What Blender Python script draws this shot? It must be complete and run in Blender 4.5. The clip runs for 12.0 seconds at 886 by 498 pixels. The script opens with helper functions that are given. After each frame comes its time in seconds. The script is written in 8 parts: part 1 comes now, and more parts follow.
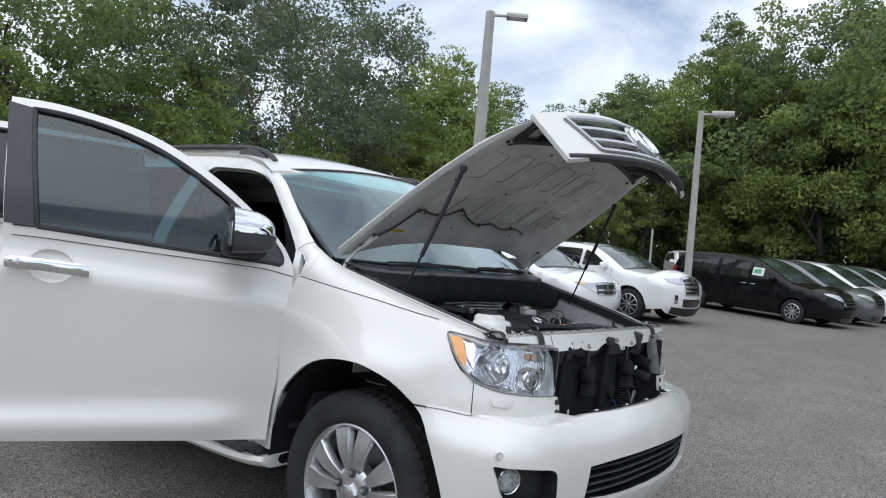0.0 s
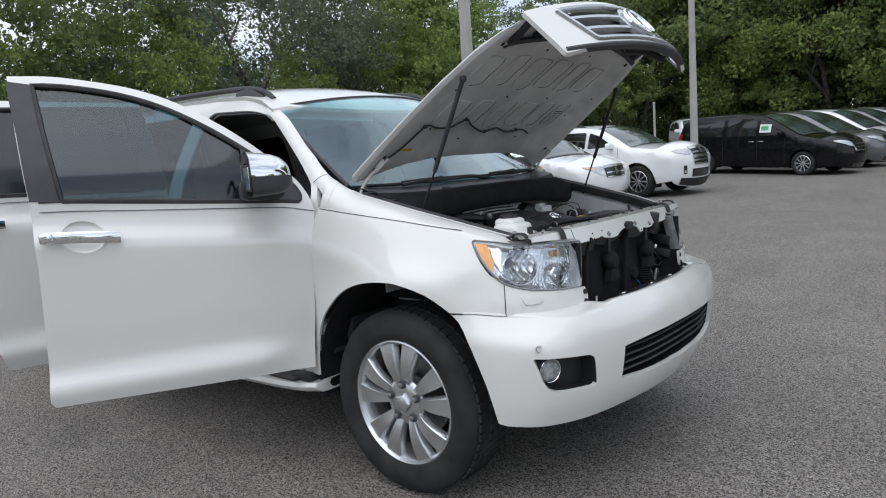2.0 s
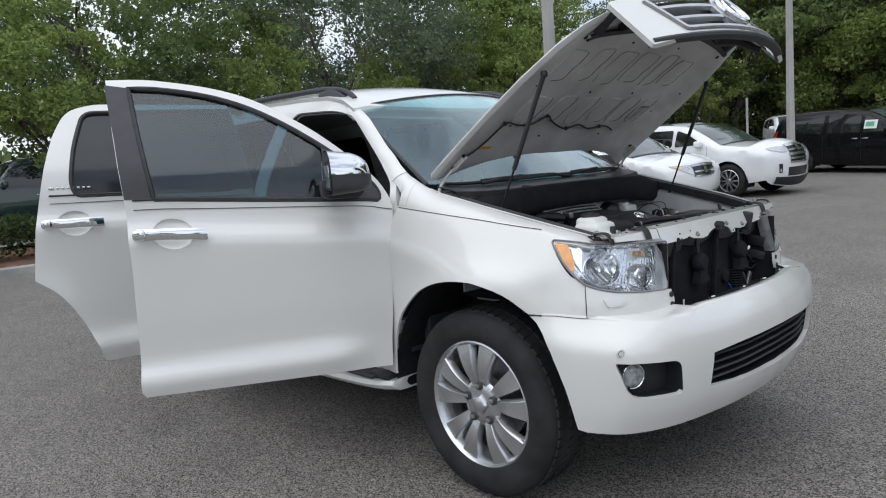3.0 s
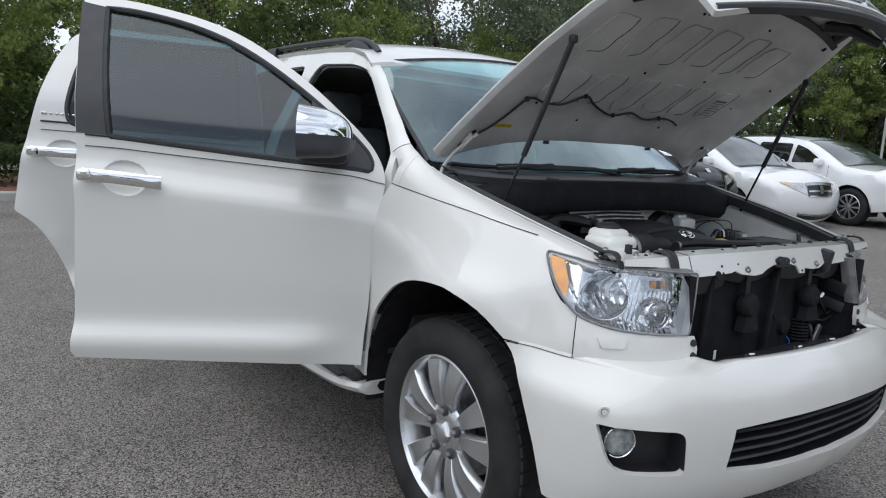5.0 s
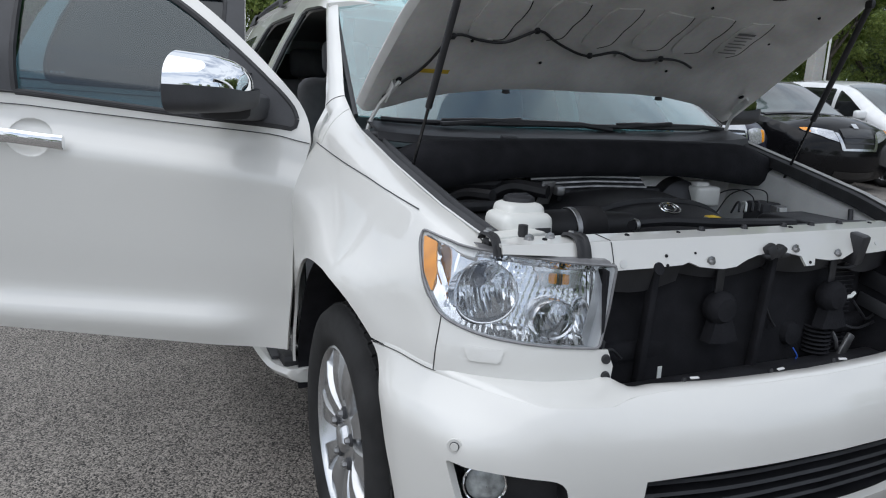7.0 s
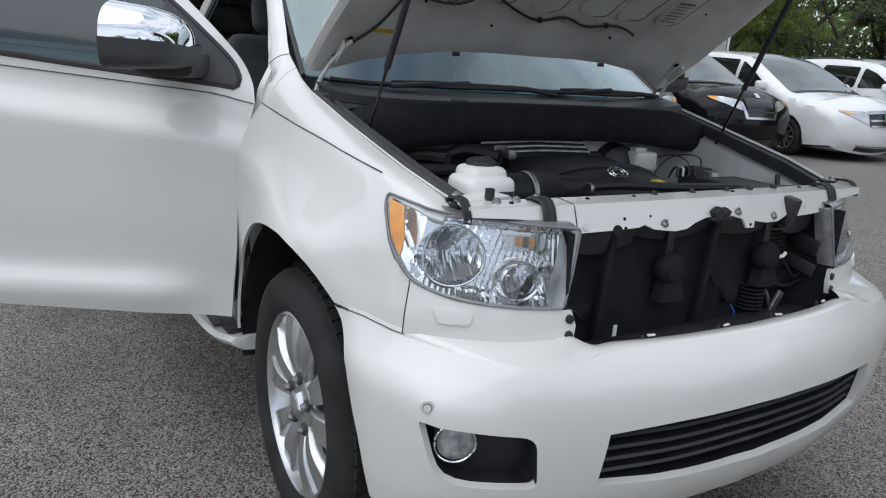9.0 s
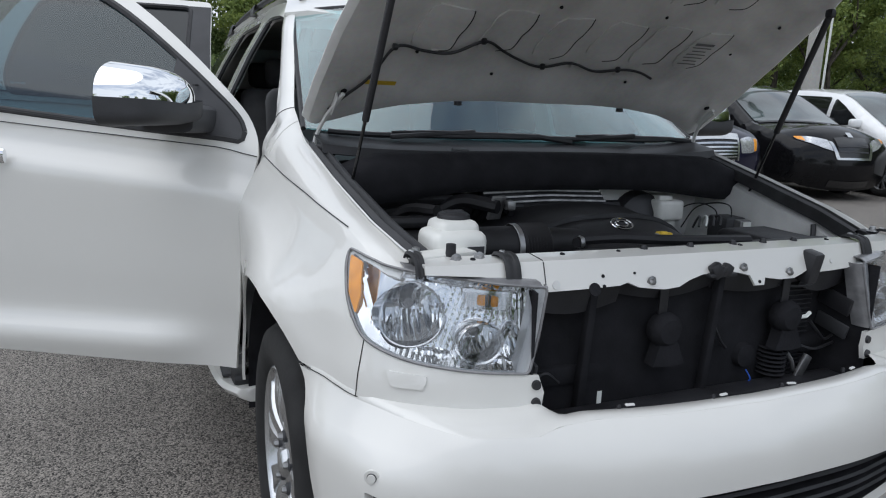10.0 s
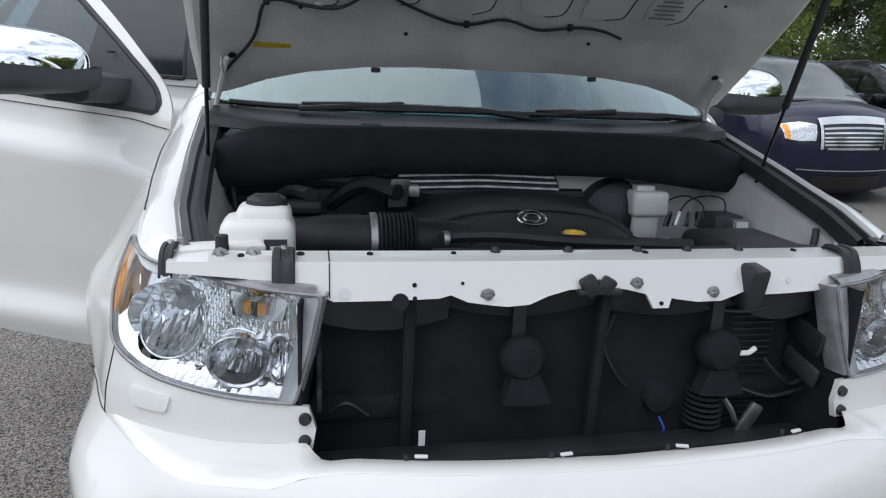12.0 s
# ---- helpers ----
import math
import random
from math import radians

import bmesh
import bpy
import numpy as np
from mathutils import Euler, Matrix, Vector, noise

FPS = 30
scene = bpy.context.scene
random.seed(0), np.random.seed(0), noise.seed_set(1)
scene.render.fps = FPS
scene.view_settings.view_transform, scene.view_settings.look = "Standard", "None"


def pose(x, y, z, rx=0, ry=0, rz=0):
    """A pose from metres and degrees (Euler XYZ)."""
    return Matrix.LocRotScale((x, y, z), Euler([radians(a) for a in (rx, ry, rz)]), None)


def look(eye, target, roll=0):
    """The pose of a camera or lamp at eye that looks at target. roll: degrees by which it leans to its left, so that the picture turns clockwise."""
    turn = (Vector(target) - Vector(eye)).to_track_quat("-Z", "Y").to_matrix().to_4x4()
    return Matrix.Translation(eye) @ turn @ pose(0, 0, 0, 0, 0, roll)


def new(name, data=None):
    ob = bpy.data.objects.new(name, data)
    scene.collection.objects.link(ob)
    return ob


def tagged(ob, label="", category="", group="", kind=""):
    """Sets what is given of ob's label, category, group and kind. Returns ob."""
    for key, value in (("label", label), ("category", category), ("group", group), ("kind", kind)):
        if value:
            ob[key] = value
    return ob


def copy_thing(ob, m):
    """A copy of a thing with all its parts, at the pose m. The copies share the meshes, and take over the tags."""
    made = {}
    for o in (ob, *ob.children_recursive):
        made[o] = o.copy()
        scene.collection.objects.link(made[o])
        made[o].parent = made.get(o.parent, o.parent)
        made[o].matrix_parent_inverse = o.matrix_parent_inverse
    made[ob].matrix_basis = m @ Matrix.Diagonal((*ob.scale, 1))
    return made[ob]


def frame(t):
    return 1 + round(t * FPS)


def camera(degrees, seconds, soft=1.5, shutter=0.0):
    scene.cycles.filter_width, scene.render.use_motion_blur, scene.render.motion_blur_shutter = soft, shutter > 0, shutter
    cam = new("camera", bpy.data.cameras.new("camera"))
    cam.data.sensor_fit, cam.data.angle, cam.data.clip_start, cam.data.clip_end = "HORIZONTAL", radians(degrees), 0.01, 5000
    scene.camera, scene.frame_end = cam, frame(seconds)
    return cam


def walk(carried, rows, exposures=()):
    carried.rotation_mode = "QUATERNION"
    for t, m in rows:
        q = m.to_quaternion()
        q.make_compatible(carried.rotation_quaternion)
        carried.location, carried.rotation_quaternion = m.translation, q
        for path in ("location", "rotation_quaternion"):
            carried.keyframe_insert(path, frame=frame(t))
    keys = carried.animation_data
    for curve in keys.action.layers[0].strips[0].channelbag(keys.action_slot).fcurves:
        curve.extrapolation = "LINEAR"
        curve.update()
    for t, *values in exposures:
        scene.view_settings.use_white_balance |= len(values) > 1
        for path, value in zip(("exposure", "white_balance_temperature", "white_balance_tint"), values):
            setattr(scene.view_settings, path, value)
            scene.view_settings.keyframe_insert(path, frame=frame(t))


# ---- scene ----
cam = camera(65.2, 12.0, 1.1)
PATH = [
    (0, (2.004, -2.92, 1.383), (0.733, -1.376, 1.398), 5.0),
    (0.5, (1.972, -2.926, 1.396), (0.779, -1.322, 1.339), 0.8),
    (1, (2.012, -2.974, 1.405), (0.856, -1.351, 1.233), -1.8),
    (1.5, (2.021, -3.001, 1.412), (0.843, -1.4, 1.194), -1.0),
    (2, (2.021, -3.001, 1.416), (0.742, -1.485, 1.161), -3.9),
    (2.5, (2.015, -2.984, 1.417), (0.739, -1.463, 1.177), -3.3),
    (3, (1.997, -2.963, 1.405), (0.549, -1.604, 1.167), -4.2),
    (3.2, (1.932, -2.953, 1.397), (0.434, -1.644, 1.192), -2.0),
    (5, (1.864, -2.297, 1.39), (0.249, -1.154, 1.092), 3.2),
    (5.5, (1.867, -2.066, 1.405), (0.237, -0.967, 1.038), 3.5),
    (5.6, (1.845, -1.972, 1.405), (0.263, -0.813, 1.012), 5.8),
    (6, (1.807, -1.718, 1.38), (0.136, -0.719, 0.924), 2.8),
    (6.5, (1.842, -1.454, 1.378), (0.038, -0.661, 1.036), 2.6),
    (6.7, (1.849, -1.426, 1.394), (0.045, -0.666, 0.983), 2.4),
    (8.3, (1.791, -1.541, 1.412), (0.102, -0.582, 0.935), 4.2),
    (8.5, (1.798, -1.536, 1.396), (0.147, -0.526, 0.89), 3.5),
    (9, (1.79, -1.543, 1.395), (0.136, -0.547, 0.874), 3.9),
    (9.5, (1.808, -1.454, 1.422), (0.142, -0.445, 0.967), 2.7),
    (10, (1.844, -1.253, 1.421), (0.048, -0.476, 1.009), 2.4),
    (10.5, (1.811, -1.097, 1.371), (0.0, -0.357, 0.959), -0.4),
    (11, (1.726, -0.894, 1.413), (-0.079, -0.146, 0.989), 1.9),
    (11.5, (1.745, -0.693, 1.41), (-0.14, -0.146, 1.028), 2.6),
    (12, (1.736, -0.51, 1.403), (-0.168, -0.123, 0.929), 2.4),
]
walk(cam, [(t, look(eye, target, roll)) for t, eye, target, roll in PATH], exposures=[(0, 0.12, 6075, 11), (3, 0.05, 6075, 11), (5.5, 0.0, 6075, 11), (9, 0.0, 6075, 11), (10.5, -0.06, 6075, 11), (11, -0.06, 6075, 11), (11.5, 0.06, 6075, 11), (12, 0.25, 6075, 11)])

# ---- world, sun, exposure ----
SUN_ELEVATION, SUN_AZIMUTH = 64.0, 172.0
world = bpy.data.worlds.new("sky")
scene.world = world
world.use_nodes = True
wn, wl = world.node_tree.nodes, world.node_tree.links
wn.clear()
w_out = wn.new("ShaderNodeOutputWorld")
w_bg = wn.new("ShaderNodeBackground")
w_bg.inputs["Strength"].default_value = 0.13
w_sky = wn.new("ShaderNodeTexSky")
w_sky.sky_type = "NISHITA"
w_sky.sun_disc = False
w_sky.sun_elevation = radians(SUN_ELEVATION)
w_sky.sun_rotation = radians(SUN_AZIMUTH)
w_sky.air_density, w_sky.dust_density, w_sky.ozone_density = 1.0, 1.6, 1.0
w_co = wn.new("ShaderNodeTexCoord")
w_map = wn.new("ShaderNodeMapping")
w_map.inputs["Scale"].default_value = (1.0, 1.0, 2.6)
w_noise = wn.new("ShaderNodeTexNoise")
w_noise.inputs["Scale"].default_value = 2.1
w_noise.inputs["Detail"].default_value = 7.0
w_noise.inputs["Roughness"].default_value = 0.55
w_noise.inputs["Distortion"].default_value = 0.35
w_ramp = wn.new("ShaderNodeValToRGB")
w_ramp.color_ramp.elements[0].position = 0.32
w_ramp.color_ramp.elements[0].color = (0.22, 0.22, 0.22, 1)
w_ramp.color_ramp.elements[1].position = 0.54
w_mix = wn.new("ShaderNodeMix")
w_mix.data_type = "RGBA"
w_mix.inputs["B"].default_value = (7.4, 7.7, 8.0, 1)
wl.new(w_co.outputs["Generated"], w_map.inputs["Vector"])
wl.new(w_map.outputs["Vector"], w_noise.inputs["Vector"])
wl.new(w_noise.outputs["Fac"], w_ramp.inputs["Fac"])
wl.new(w_ramp.outputs["Color"], w_mix.inputs["Factor"])
wl.new(w_sky.outputs["Color"], w_mix.inputs["A"])
wl.new(w_mix.outputs["Result"], w_bg.inputs["Color"])
wl.new(w_bg.outputs["Background"], w_out.inputs["Surface"])

sun = new("sun", bpy.data.lights.new("sun", "SUN"))
sun.data.energy, sun.data.angle, sun.data.color = 1.40, radians(80), (1.0, 0.965, 0.91)
sun.rotation_euler = (radians(90 - SUN_ELEVATION), 0, radians(180 - SUN_AZIMUTH))


# ---- materials ----
def mat(name, colour, rough=0.5, metal=0.0, vary=0.12, scale=6.0, bump=0.0, bump_scale=60.0, coat=0.0, second=None, spec=0.5, fine=0.0):
    """A surface with colour that varies at two scales and, if asked for, a fine relief."""
    m = bpy.data.materials.new(name)
    m.use_nodes = True
    n, l = m.node_tree.nodes, m.node_tree.links
    b = n["Principled BSDF"]
    b.inputs["Roughness"].default_value = rough
    b.inputs["Metallic"].default_value = metal
    b.inputs["Coat Weight"].default_value = coat
    b.inputs["Coat Roughness"].default_value = 0.03
    b.inputs["Specular IOR Level"].default_value = spec
    co = n.new("ShaderNodeTexCoord")
    big = n.new("ShaderNodeTexNoise")
    big.inputs["Scale"].default_value, big.inputs["Detail"].default_value = scale, 6.0
    l.new(co.outputs["Object"], big.inputs["Vector"])
    ramp = n.new("ShaderNodeValToRGB")
    c2 = second or tuple(max(0.0, c * (1 - 2 * vary)) for c in colour)
    c1 = tuple(min(1.0, c * (1 + vary)) for c in colour)
    ramp.color_ramp.elements[0].color, ramp.color_ramp.elements[1].color = (*c2, 1), (*c1, 1)
    ramp.color_ramp.elements[0].position, ramp.color_ramp.elements[1].position = 0.3, 0.68
    l.new(big.outputs["Fac"], ramp.inputs["Fac"])
    out = ramp.outputs["Color"]
    if fine:
        small = n.new("ShaderNodeTexNoise")
        small.inputs["Scale"].default_value, small.inputs["Detail"].default_value = scale * 14, 4.0
        l.new(co.outputs["Object"], small.inputs["Vector"])
        mix = n.new("ShaderNodeMix")
        mix.data_type, mix.blend_type = "RGBA", "OVERLAY"
        mix.inputs["Factor"].default_value = fine
        l.new(out, mix.inputs["A"])
        l.new(small.outputs["Color"], mix.inputs["B"])
        hsv = n.new("ShaderNodeHueSaturation")
        hsv.inputs["Saturation"].default_value = 0.9
        l.new(mix.outputs["Result"], hsv.inputs["Color"])
        out = hsv.outputs["Color"]
    l.new(out, b.inputs["Base Color"])
    if bump:
        bn = n.new("ShaderNodeTexNoise")
        bn.inputs["Scale"].default_value, bn.inputs["Detail"].default_value = bump_scale, 5.0
        l.new(co.outputs["Object"], bn.inputs["Vector"])
        bm_ = n.new("ShaderNodeBump")
        bm_.inputs["Strength"].default_value, bm_.inputs["Distance"].default_value = bump, 0.004
        l.new(bn.outputs["Fac"], bm_.inputs["Height"])
        l.new(bm_.outputs["Normal"], b.inputs["Normal"])
    return m


def glass(name, tint, gloss=1.0, rough=0.0, base=0.045, power=4.0):
    """A pane: tinted see-through with a mirror gloss that grows towards grazing views."""
    m = bpy.data.materials.new(name)
    m.use_nodes = True
    n, l = m.node_tree.nodes, m.node_tree.links
    n.remove(n["Principled BSDF"])
    tr, gl, mx, fr = n.new("ShaderNodeBsdfTransparent"), n.new("ShaderNodeBsdfGlossy"), n.new("ShaderNodeMixShader"), n.new("ShaderNodeLayerWeight")
    tr.inputs["Color"].default_value = (*tint, 1)
    gl.inputs["Roughness"].default_value = rough
    gl.inputs["Color"].default_value = (gloss, gloss, gloss, 1)
    fr.inputs["Blend"].default_value = 0.5
    pw, ma = n.new("ShaderNodeMath"), n.new("ShaderNodeMath")
    pw.operation, ma.operation = "POWER", "MULTIPLY_ADD"
    pw.inputs[1].default_value = power
    ma.inputs[1].default_value, ma.inputs[2].default_value = 0.95 - base, base
    l.new(fr.outputs["Facing"], pw.inputs[0])
    l.new(pw.outputs["Value"], ma.inputs[0])
    l.new(ma.outputs["Value"], mx.inputs["Fac"])
    l.new(tr.outputs["BSDF"], mx.inputs[1])
    l.new(gl.outputs["BSDF"], mx.inputs[2])
    l.new(mx.outputs["Shader"], n["Material Output"].inputs["Surface"])
    return m


def asphalt():
    m = mat("asphalt", (0.150, 0.140, 0.130), rough=0.80, vary=0.06, scale=0.25, spec=0.45)
    n, l = m.node_tree.nodes, m.node_tree.links
    b, co = n["Principled BSDF"], n["Texture Coordinate"]
    vor = n.new("ShaderNodeTexVoronoi")
    vor.inputs["Scale"].default_value = 170.0
    l.new(co.outputs["Object"], vor.inputs["Vector"])
    sp = n.new("ShaderNodeSeparateColor")
    l.new(vor.outputs["Color"], sp.inputs["Color"])
    ramp = n.new("ShaderNodeValToRGB")
    ramp.color_ramp.elements[0].color, ramp.color_ramp.elements[1].color = (0.06, 0.06, 0.06, 1), (2.5, 2.46, 2.38, 1)
    ramp.color_ramp.elements[0].position = 0.1
    l.new(sp.outputs["Red"], ramp.inputs["Fac"])
    mul = n.new("ShaderNodeMix")
    mul.data_type, mul.blend_type = "RGBA", "MULTIPLY"
    mul.inputs["Factor"].default_value = 0.9
    l.new(b.inputs["Base Color"].links[0].from_socket, mul.inputs["A"])
    l.new(ramp.outputs["Color"], mul.inputs["B"])
    # worn tyre tracks and stains at a metre's scale
    st = n.new("ShaderNodeTexNoise")
    st.inputs["Scale"].default_value, st.inputs["Detail"].default_value, st.inputs["Distortion"].default_value = 1.3, 8.0, 1.2
    l.new(co.outputs["Object"], st.inputs["Vector"])
    sr = n.new("ShaderNodeValToRGB")
    sr.color_ramp.elements[0].position, sr.color_ramp.elements[1].position = 0.36, 0.6
    sr.color_ramp.elements[0].color, sr.color_ramp.elements[1].color = (0.90, 0.89, 0.88, 1), (1.05, 1.045, 1.03, 1)
    l.new(st.outputs["Fac"], sr.inputs["Fac"])
    m2 = n.new("ShaderNodeMix")
    m2.data_type, m2.blend_type = "RGBA", "MULTIPLY"
    m2.inputs["Factor"].default_value = 1.0
    l.new(mul.outputs["Result"], m2.inputs["A"])
    l.new(sr.outputs["Color"], m2.inputs["B"])
    l.new(m2.outputs["Result"], b.inputs["Base Color"])
    bp = n.new("ShaderNodeBump")
    bp.inputs["Strength"].default_value, bp.inputs["Distance"].default_value = 0.55, 0.004
    l.new(vor.outputs["Distance"], bp.inputs["Height"])
    bp.invert = True
    l.new(bp.outputs["Normal"], b.inputs["Normal"])
    return m


def foliage(name, colour, second):
    m = bpy.data.materials.new(name)
    m.use_nodes = True
    n, l = m.node_tree.nodes, m.node_tree.links
    b = n["Principled BSDF"]
    geo = n.new("ShaderNodeNewGeometry")
    ramp = n.new("ShaderNodeValToRGB")
    ramp.color_ramp.elements[0].color, ramp.color_ramp.elements[1].color = (*second, 1), (*colour, 1)
    ramp.color_ramp.elements[0].position, ramp.color_ramp.elements[1].position = 0.1, 0.9
    l.new(geo.outputs["Random Per Island"], ramp.inputs["Fac"])
    l.new(ramp.outputs["Color"], b.inputs["Base Color"])
    b.inputs["Roughness"].default_value = 0.6
    b.inputs["Specular IOR Level"].default_value = 0.25
    tl, mx = n.new("ShaderNodeBsdfTranslucent"), n.new("ShaderNodeMixShader")
    l.new(ramp.outputs["Color"], tl.inputs["Color"])
    mx.inputs["Fac"].default_value = 0.5
    l.new(b.outputs["BSDF"], mx.inputs[1])
    l.new(tl.outputs["BSDF"], mx.inputs[2])
    l.new(mx.outputs["Shader"], n["Material Output"].inputs["Surface"])
    return m


WHITE = mat("pearl_white_paint", (0.715, 0.708, 0.672), rough=0.34, vary=0.015, scale=1.5, coat=1.0)
WHITE_FLAT = mat("thin_white_primer", (0.68, 0.68, 0.66), rough=0.55, vary=0.06, scale=9.0, coat=0.15, fine=0.1)
INNER_PAINT = mat("hood_inner_paint", (0.62, 0.615, 0.60), rough=0.5, vary=0.10, scale=5.0, coat=0.1, fine=0.18)
BLACK_PL = mat("black_plastic", (0.023, 0.023, 0.026), rough=0.48, vary=0.2, scale=12.0, bump=0.12, bump_scale=220.0)
ENGINE_PL = mat("deep_black_engine_plastic", (0.013, 0.013, 0.015), rough=0.55, vary=0.3, scale=10.0, bump=0.15, bump_scale=200.0, spec=0.4)
GREY_PL = mat("dark_grey_plastic", (0.045, 0.046, 0.05), rough=0.6, vary=0.12, scale=9.0, bump=0.15, bump_scale=260.0)
GLOSS_BLACK = mat("gloss_black", (0.012, 0.012, 0.013), rough=0.25, vary=0.1, coat=0.5)
FELT = mat("black_felt", (0.024, 0.024, 0.027), rough=0.95, vary=0.12, scale=14.0, bump=0.4, bump_scale=120.0, spec=0.1)
RUBBER = mat("tyre_rubber", (0.028, 0.028, 0.028), rough=0.82, vary=0.25, scale=7.0, bump=0.2, bump_scale=90.0, spec=0.3)
SEAL = mat("rubber_seal", (0.028, 0.028, 0.030), rough=0.6, vary=0.2, scale=20.0)
CHROME = mat("chrome", (0.86, 0.87, 0.88), rough=0.04, metal=1.0, vary=0.02)
LAMP_CHROME = mat("lamp_chrome", (0.80, 0.81, 0.82), rough=0.05, metal=1.0, vary=0.05, scale=30.0)
ALLOY = mat("alloy_silver", (0.56, 0.57, 0.58), rough=0.27, metal=0.85, vary=0.05, scale=9.0, coat=0.4)
STEEL = mat("dull_steel", (0.38, 0.38, 0.38), rough=0.45, metal=0.9, vary=0.2, scale=25.0)
AMBER = mat("amber_plastic", (0.95, 0.36, 0.03), rough=0.2, vary=0.12, scale=30.0, coat=0.6)
RESERVOIR = mat("milky_plastic", (0.74, 0.74, 0.70), rough=0.4, vary=0.05, scale=10.0)
YELLOW = mat("yellow_label", (0.62, 0.42, 0.03), rough=0.6, vary=0.08, scale=40.0)
LABEL_GREY = mat("grey_print", (0.16, 0.16, 0.16), rough=0.7, vary=0.1)
PAPER = mat("paper", (0.78, 0.80, 0.76), rough=0.8, vary=0.05)
GREEN_PRINT = mat("green_print", (0.12, 0.40, 0.22), rough=0.7, vary=0.1)
CLOTH = mat("grey_upholstery", (0.10, 0.10, 0.105), rough=0.9, vary=0.15, scale=8.0, bump=0.2, bump_scale=150.0)
BEIGE = mat("light_headliner", (0.42, 0.41, 0.39), rough=0.9, vary=0.05)
RED_PL = mat("red_lamp", (0.35, 0.015, 0.012), rough=0.2, vary=0.1, coat=0.5)
BLUE_WIRE = mat("blue_wire", (0.03, 0.11, 0.55), rough=0.5, vary=0.1)
FOG_LENS = mat("fog_lamp_glass", (0.34, 0.36, 0.36), rough=0.12, vary=0.25, scale=45.0, coat=1.0)
LENS = glass("clear_lens", (0.93, 0.94, 0.95), 0.95)
PANE = glass("windscreen_glass", (0.58, 0.80, 0.82), 1.0, 0.0, 0.075, 3.0)
TINTED = glass("tinted_glass", (0.25, 0.36, 0.40), 0.95, 0.09, 0.060, 4.0)
PRIVACY = mat("privacy_glass", (0.016, 0.020, 0.023), rough=0.14, vary=0.1, coat=0.0, spec=0.45)
PAINT_BLACK = mat("black_paint", (0.007, 0.007, 0.008), rough=0.16, vary=0.1, coat=0.25, spec=0.12)
PAINT_NAVY = mat("navy_paint", (0.012, 0.012, 0.032), rough=0.3, vary=0.1, coat=0.4, spec=0.2)
PAINT_GREY = mat("grey_paint", (0.11, 0.115, 0.12), rough=0.28, metal=0.3, vary=0.05, coat=1.0)
PAINT_SILVER = mat("silver_paint", (0.38, 0.39, 0.40), rough=0.3, metal=0.4, vary=0.04, coat=1.0)
PAINT_WHITE = mat("white_paint", (0.78, 0.785, 0.78), rough=0.3, vary=0.015, scale=2.0, coat=1.0)
PAINT_GREEN = mat("dark_green_paint", (0.012, 0.035, 0.032), rough=0.25, vary=0.1, coat=1.0)
ASPHALT = asphalt()
CONCRETE = mat("concrete", (0.34, 0.33, 0.30), rough=0.9, vary=0.12, scale=2.2, bump=0.4, bump_scale=40.0, fine=0.35)
POLE_CONC = mat("painted_pole", (0.42, 0.41, 0.38), rough=0.8, vary=0.1, scale=1.6, bump=0.2, bump_scale=50.0, fine=0.2)
GRASS = mat("rough_grass", (0.085, 0.105, 0.035), rough=0.95, vary=0.25, scale=0.6, bump=0.8, bump_scale=20.0, second=(0.06, 0.05, 0.03), fine=0.4)
MULCH = mat("red_mulch", (0.16, 0.07, 0.04), rough=0.95, vary=0.25, scale=5.0, bump=0.8, bump_scale=40.0, fine=0.4)
BARK = mat("bark", (0.10, 0.085, 0.07), rough=0.95, vary=0.3, scale=5.0, bump=0.9, bump_scale=18.0, fine=0.3)
LEAF_DARK = foliage("oak_leaves_dark", (0.200, 0.240, 0.140), (0.115, 0.150, 0.092))
LEAF_MID = foliage("oak_leaves", (0.265, 0.330, 0.120), (0.145, 0.205, 0.085))
LEAF_BRIGHT = foliage("fresh_leaves", (0.35, 0.42, 0.125), (0.195, 0.265, 0.09))
LEAF_HEDGE = foliage("hedge_leaves", (0.09, 0.13, 0.045), (0.04, 0.06, 0.024))


# ---- mesh helpers ----
def part(name, bm, material, parent=None, label="", smooth=True, sharp=40.0):
    """One mesh object out of bm, under parent."""
    if smooth:
        lim = radians(sharp)
        for f in bm.faces:
            f.smooth = True
        for e in bm.edges:
            if len(e.link_faces) == 2 and e.calc_face_angle(0.0) > lim:
                e.smooth = False
    me = bpy.data.meshes.new(name)
    bm.to_mesh(me)
    bm.free()
    me.materials.append(material)
    ob = new(name, me)
    if parent:
        ob.parent = parent
    if label:
        tagged(ob, label)
    return ob


def empty(name, m=None, label="", category="", group="", kind=""):
    ob = new(name)
    ob.empty_display_size = 0.2
    if m is not None:
        ob.matrix_basis = m
    return tagged(ob, label, category, group, kind)


def box(size, at=(0, 0, 0), bevel=0.0, seg=2, turn=(0, 0, 0), bm=None):
    own = bm is None
    b2 = bmesh.new()
    bmesh.ops.create_cube(b2, size=1.0)
    for v in b2.verts:
        v.co = Vector((v.co.x * size[0], v.co.y * size[1], v.co.z * size[2]))
    if bevel:
        bmesh.ops.bevel(b2, geom=b2.edges[:], offset=bevel, segments=seg, affect="EDGES", profile=0.5)
    bmesh.ops.transform(b2, matrix=pose(*at, *turn), verts=b2.verts)
    if own:
        return b2
    return join(bm, b2)


def join(bm, other):
    me = bpy.data.meshes.new("tmp")
    other.to_mesh(me)
    other.free()
    bm.from_mesh(me)
    bpy.data.meshes.remove(me)
    return bm


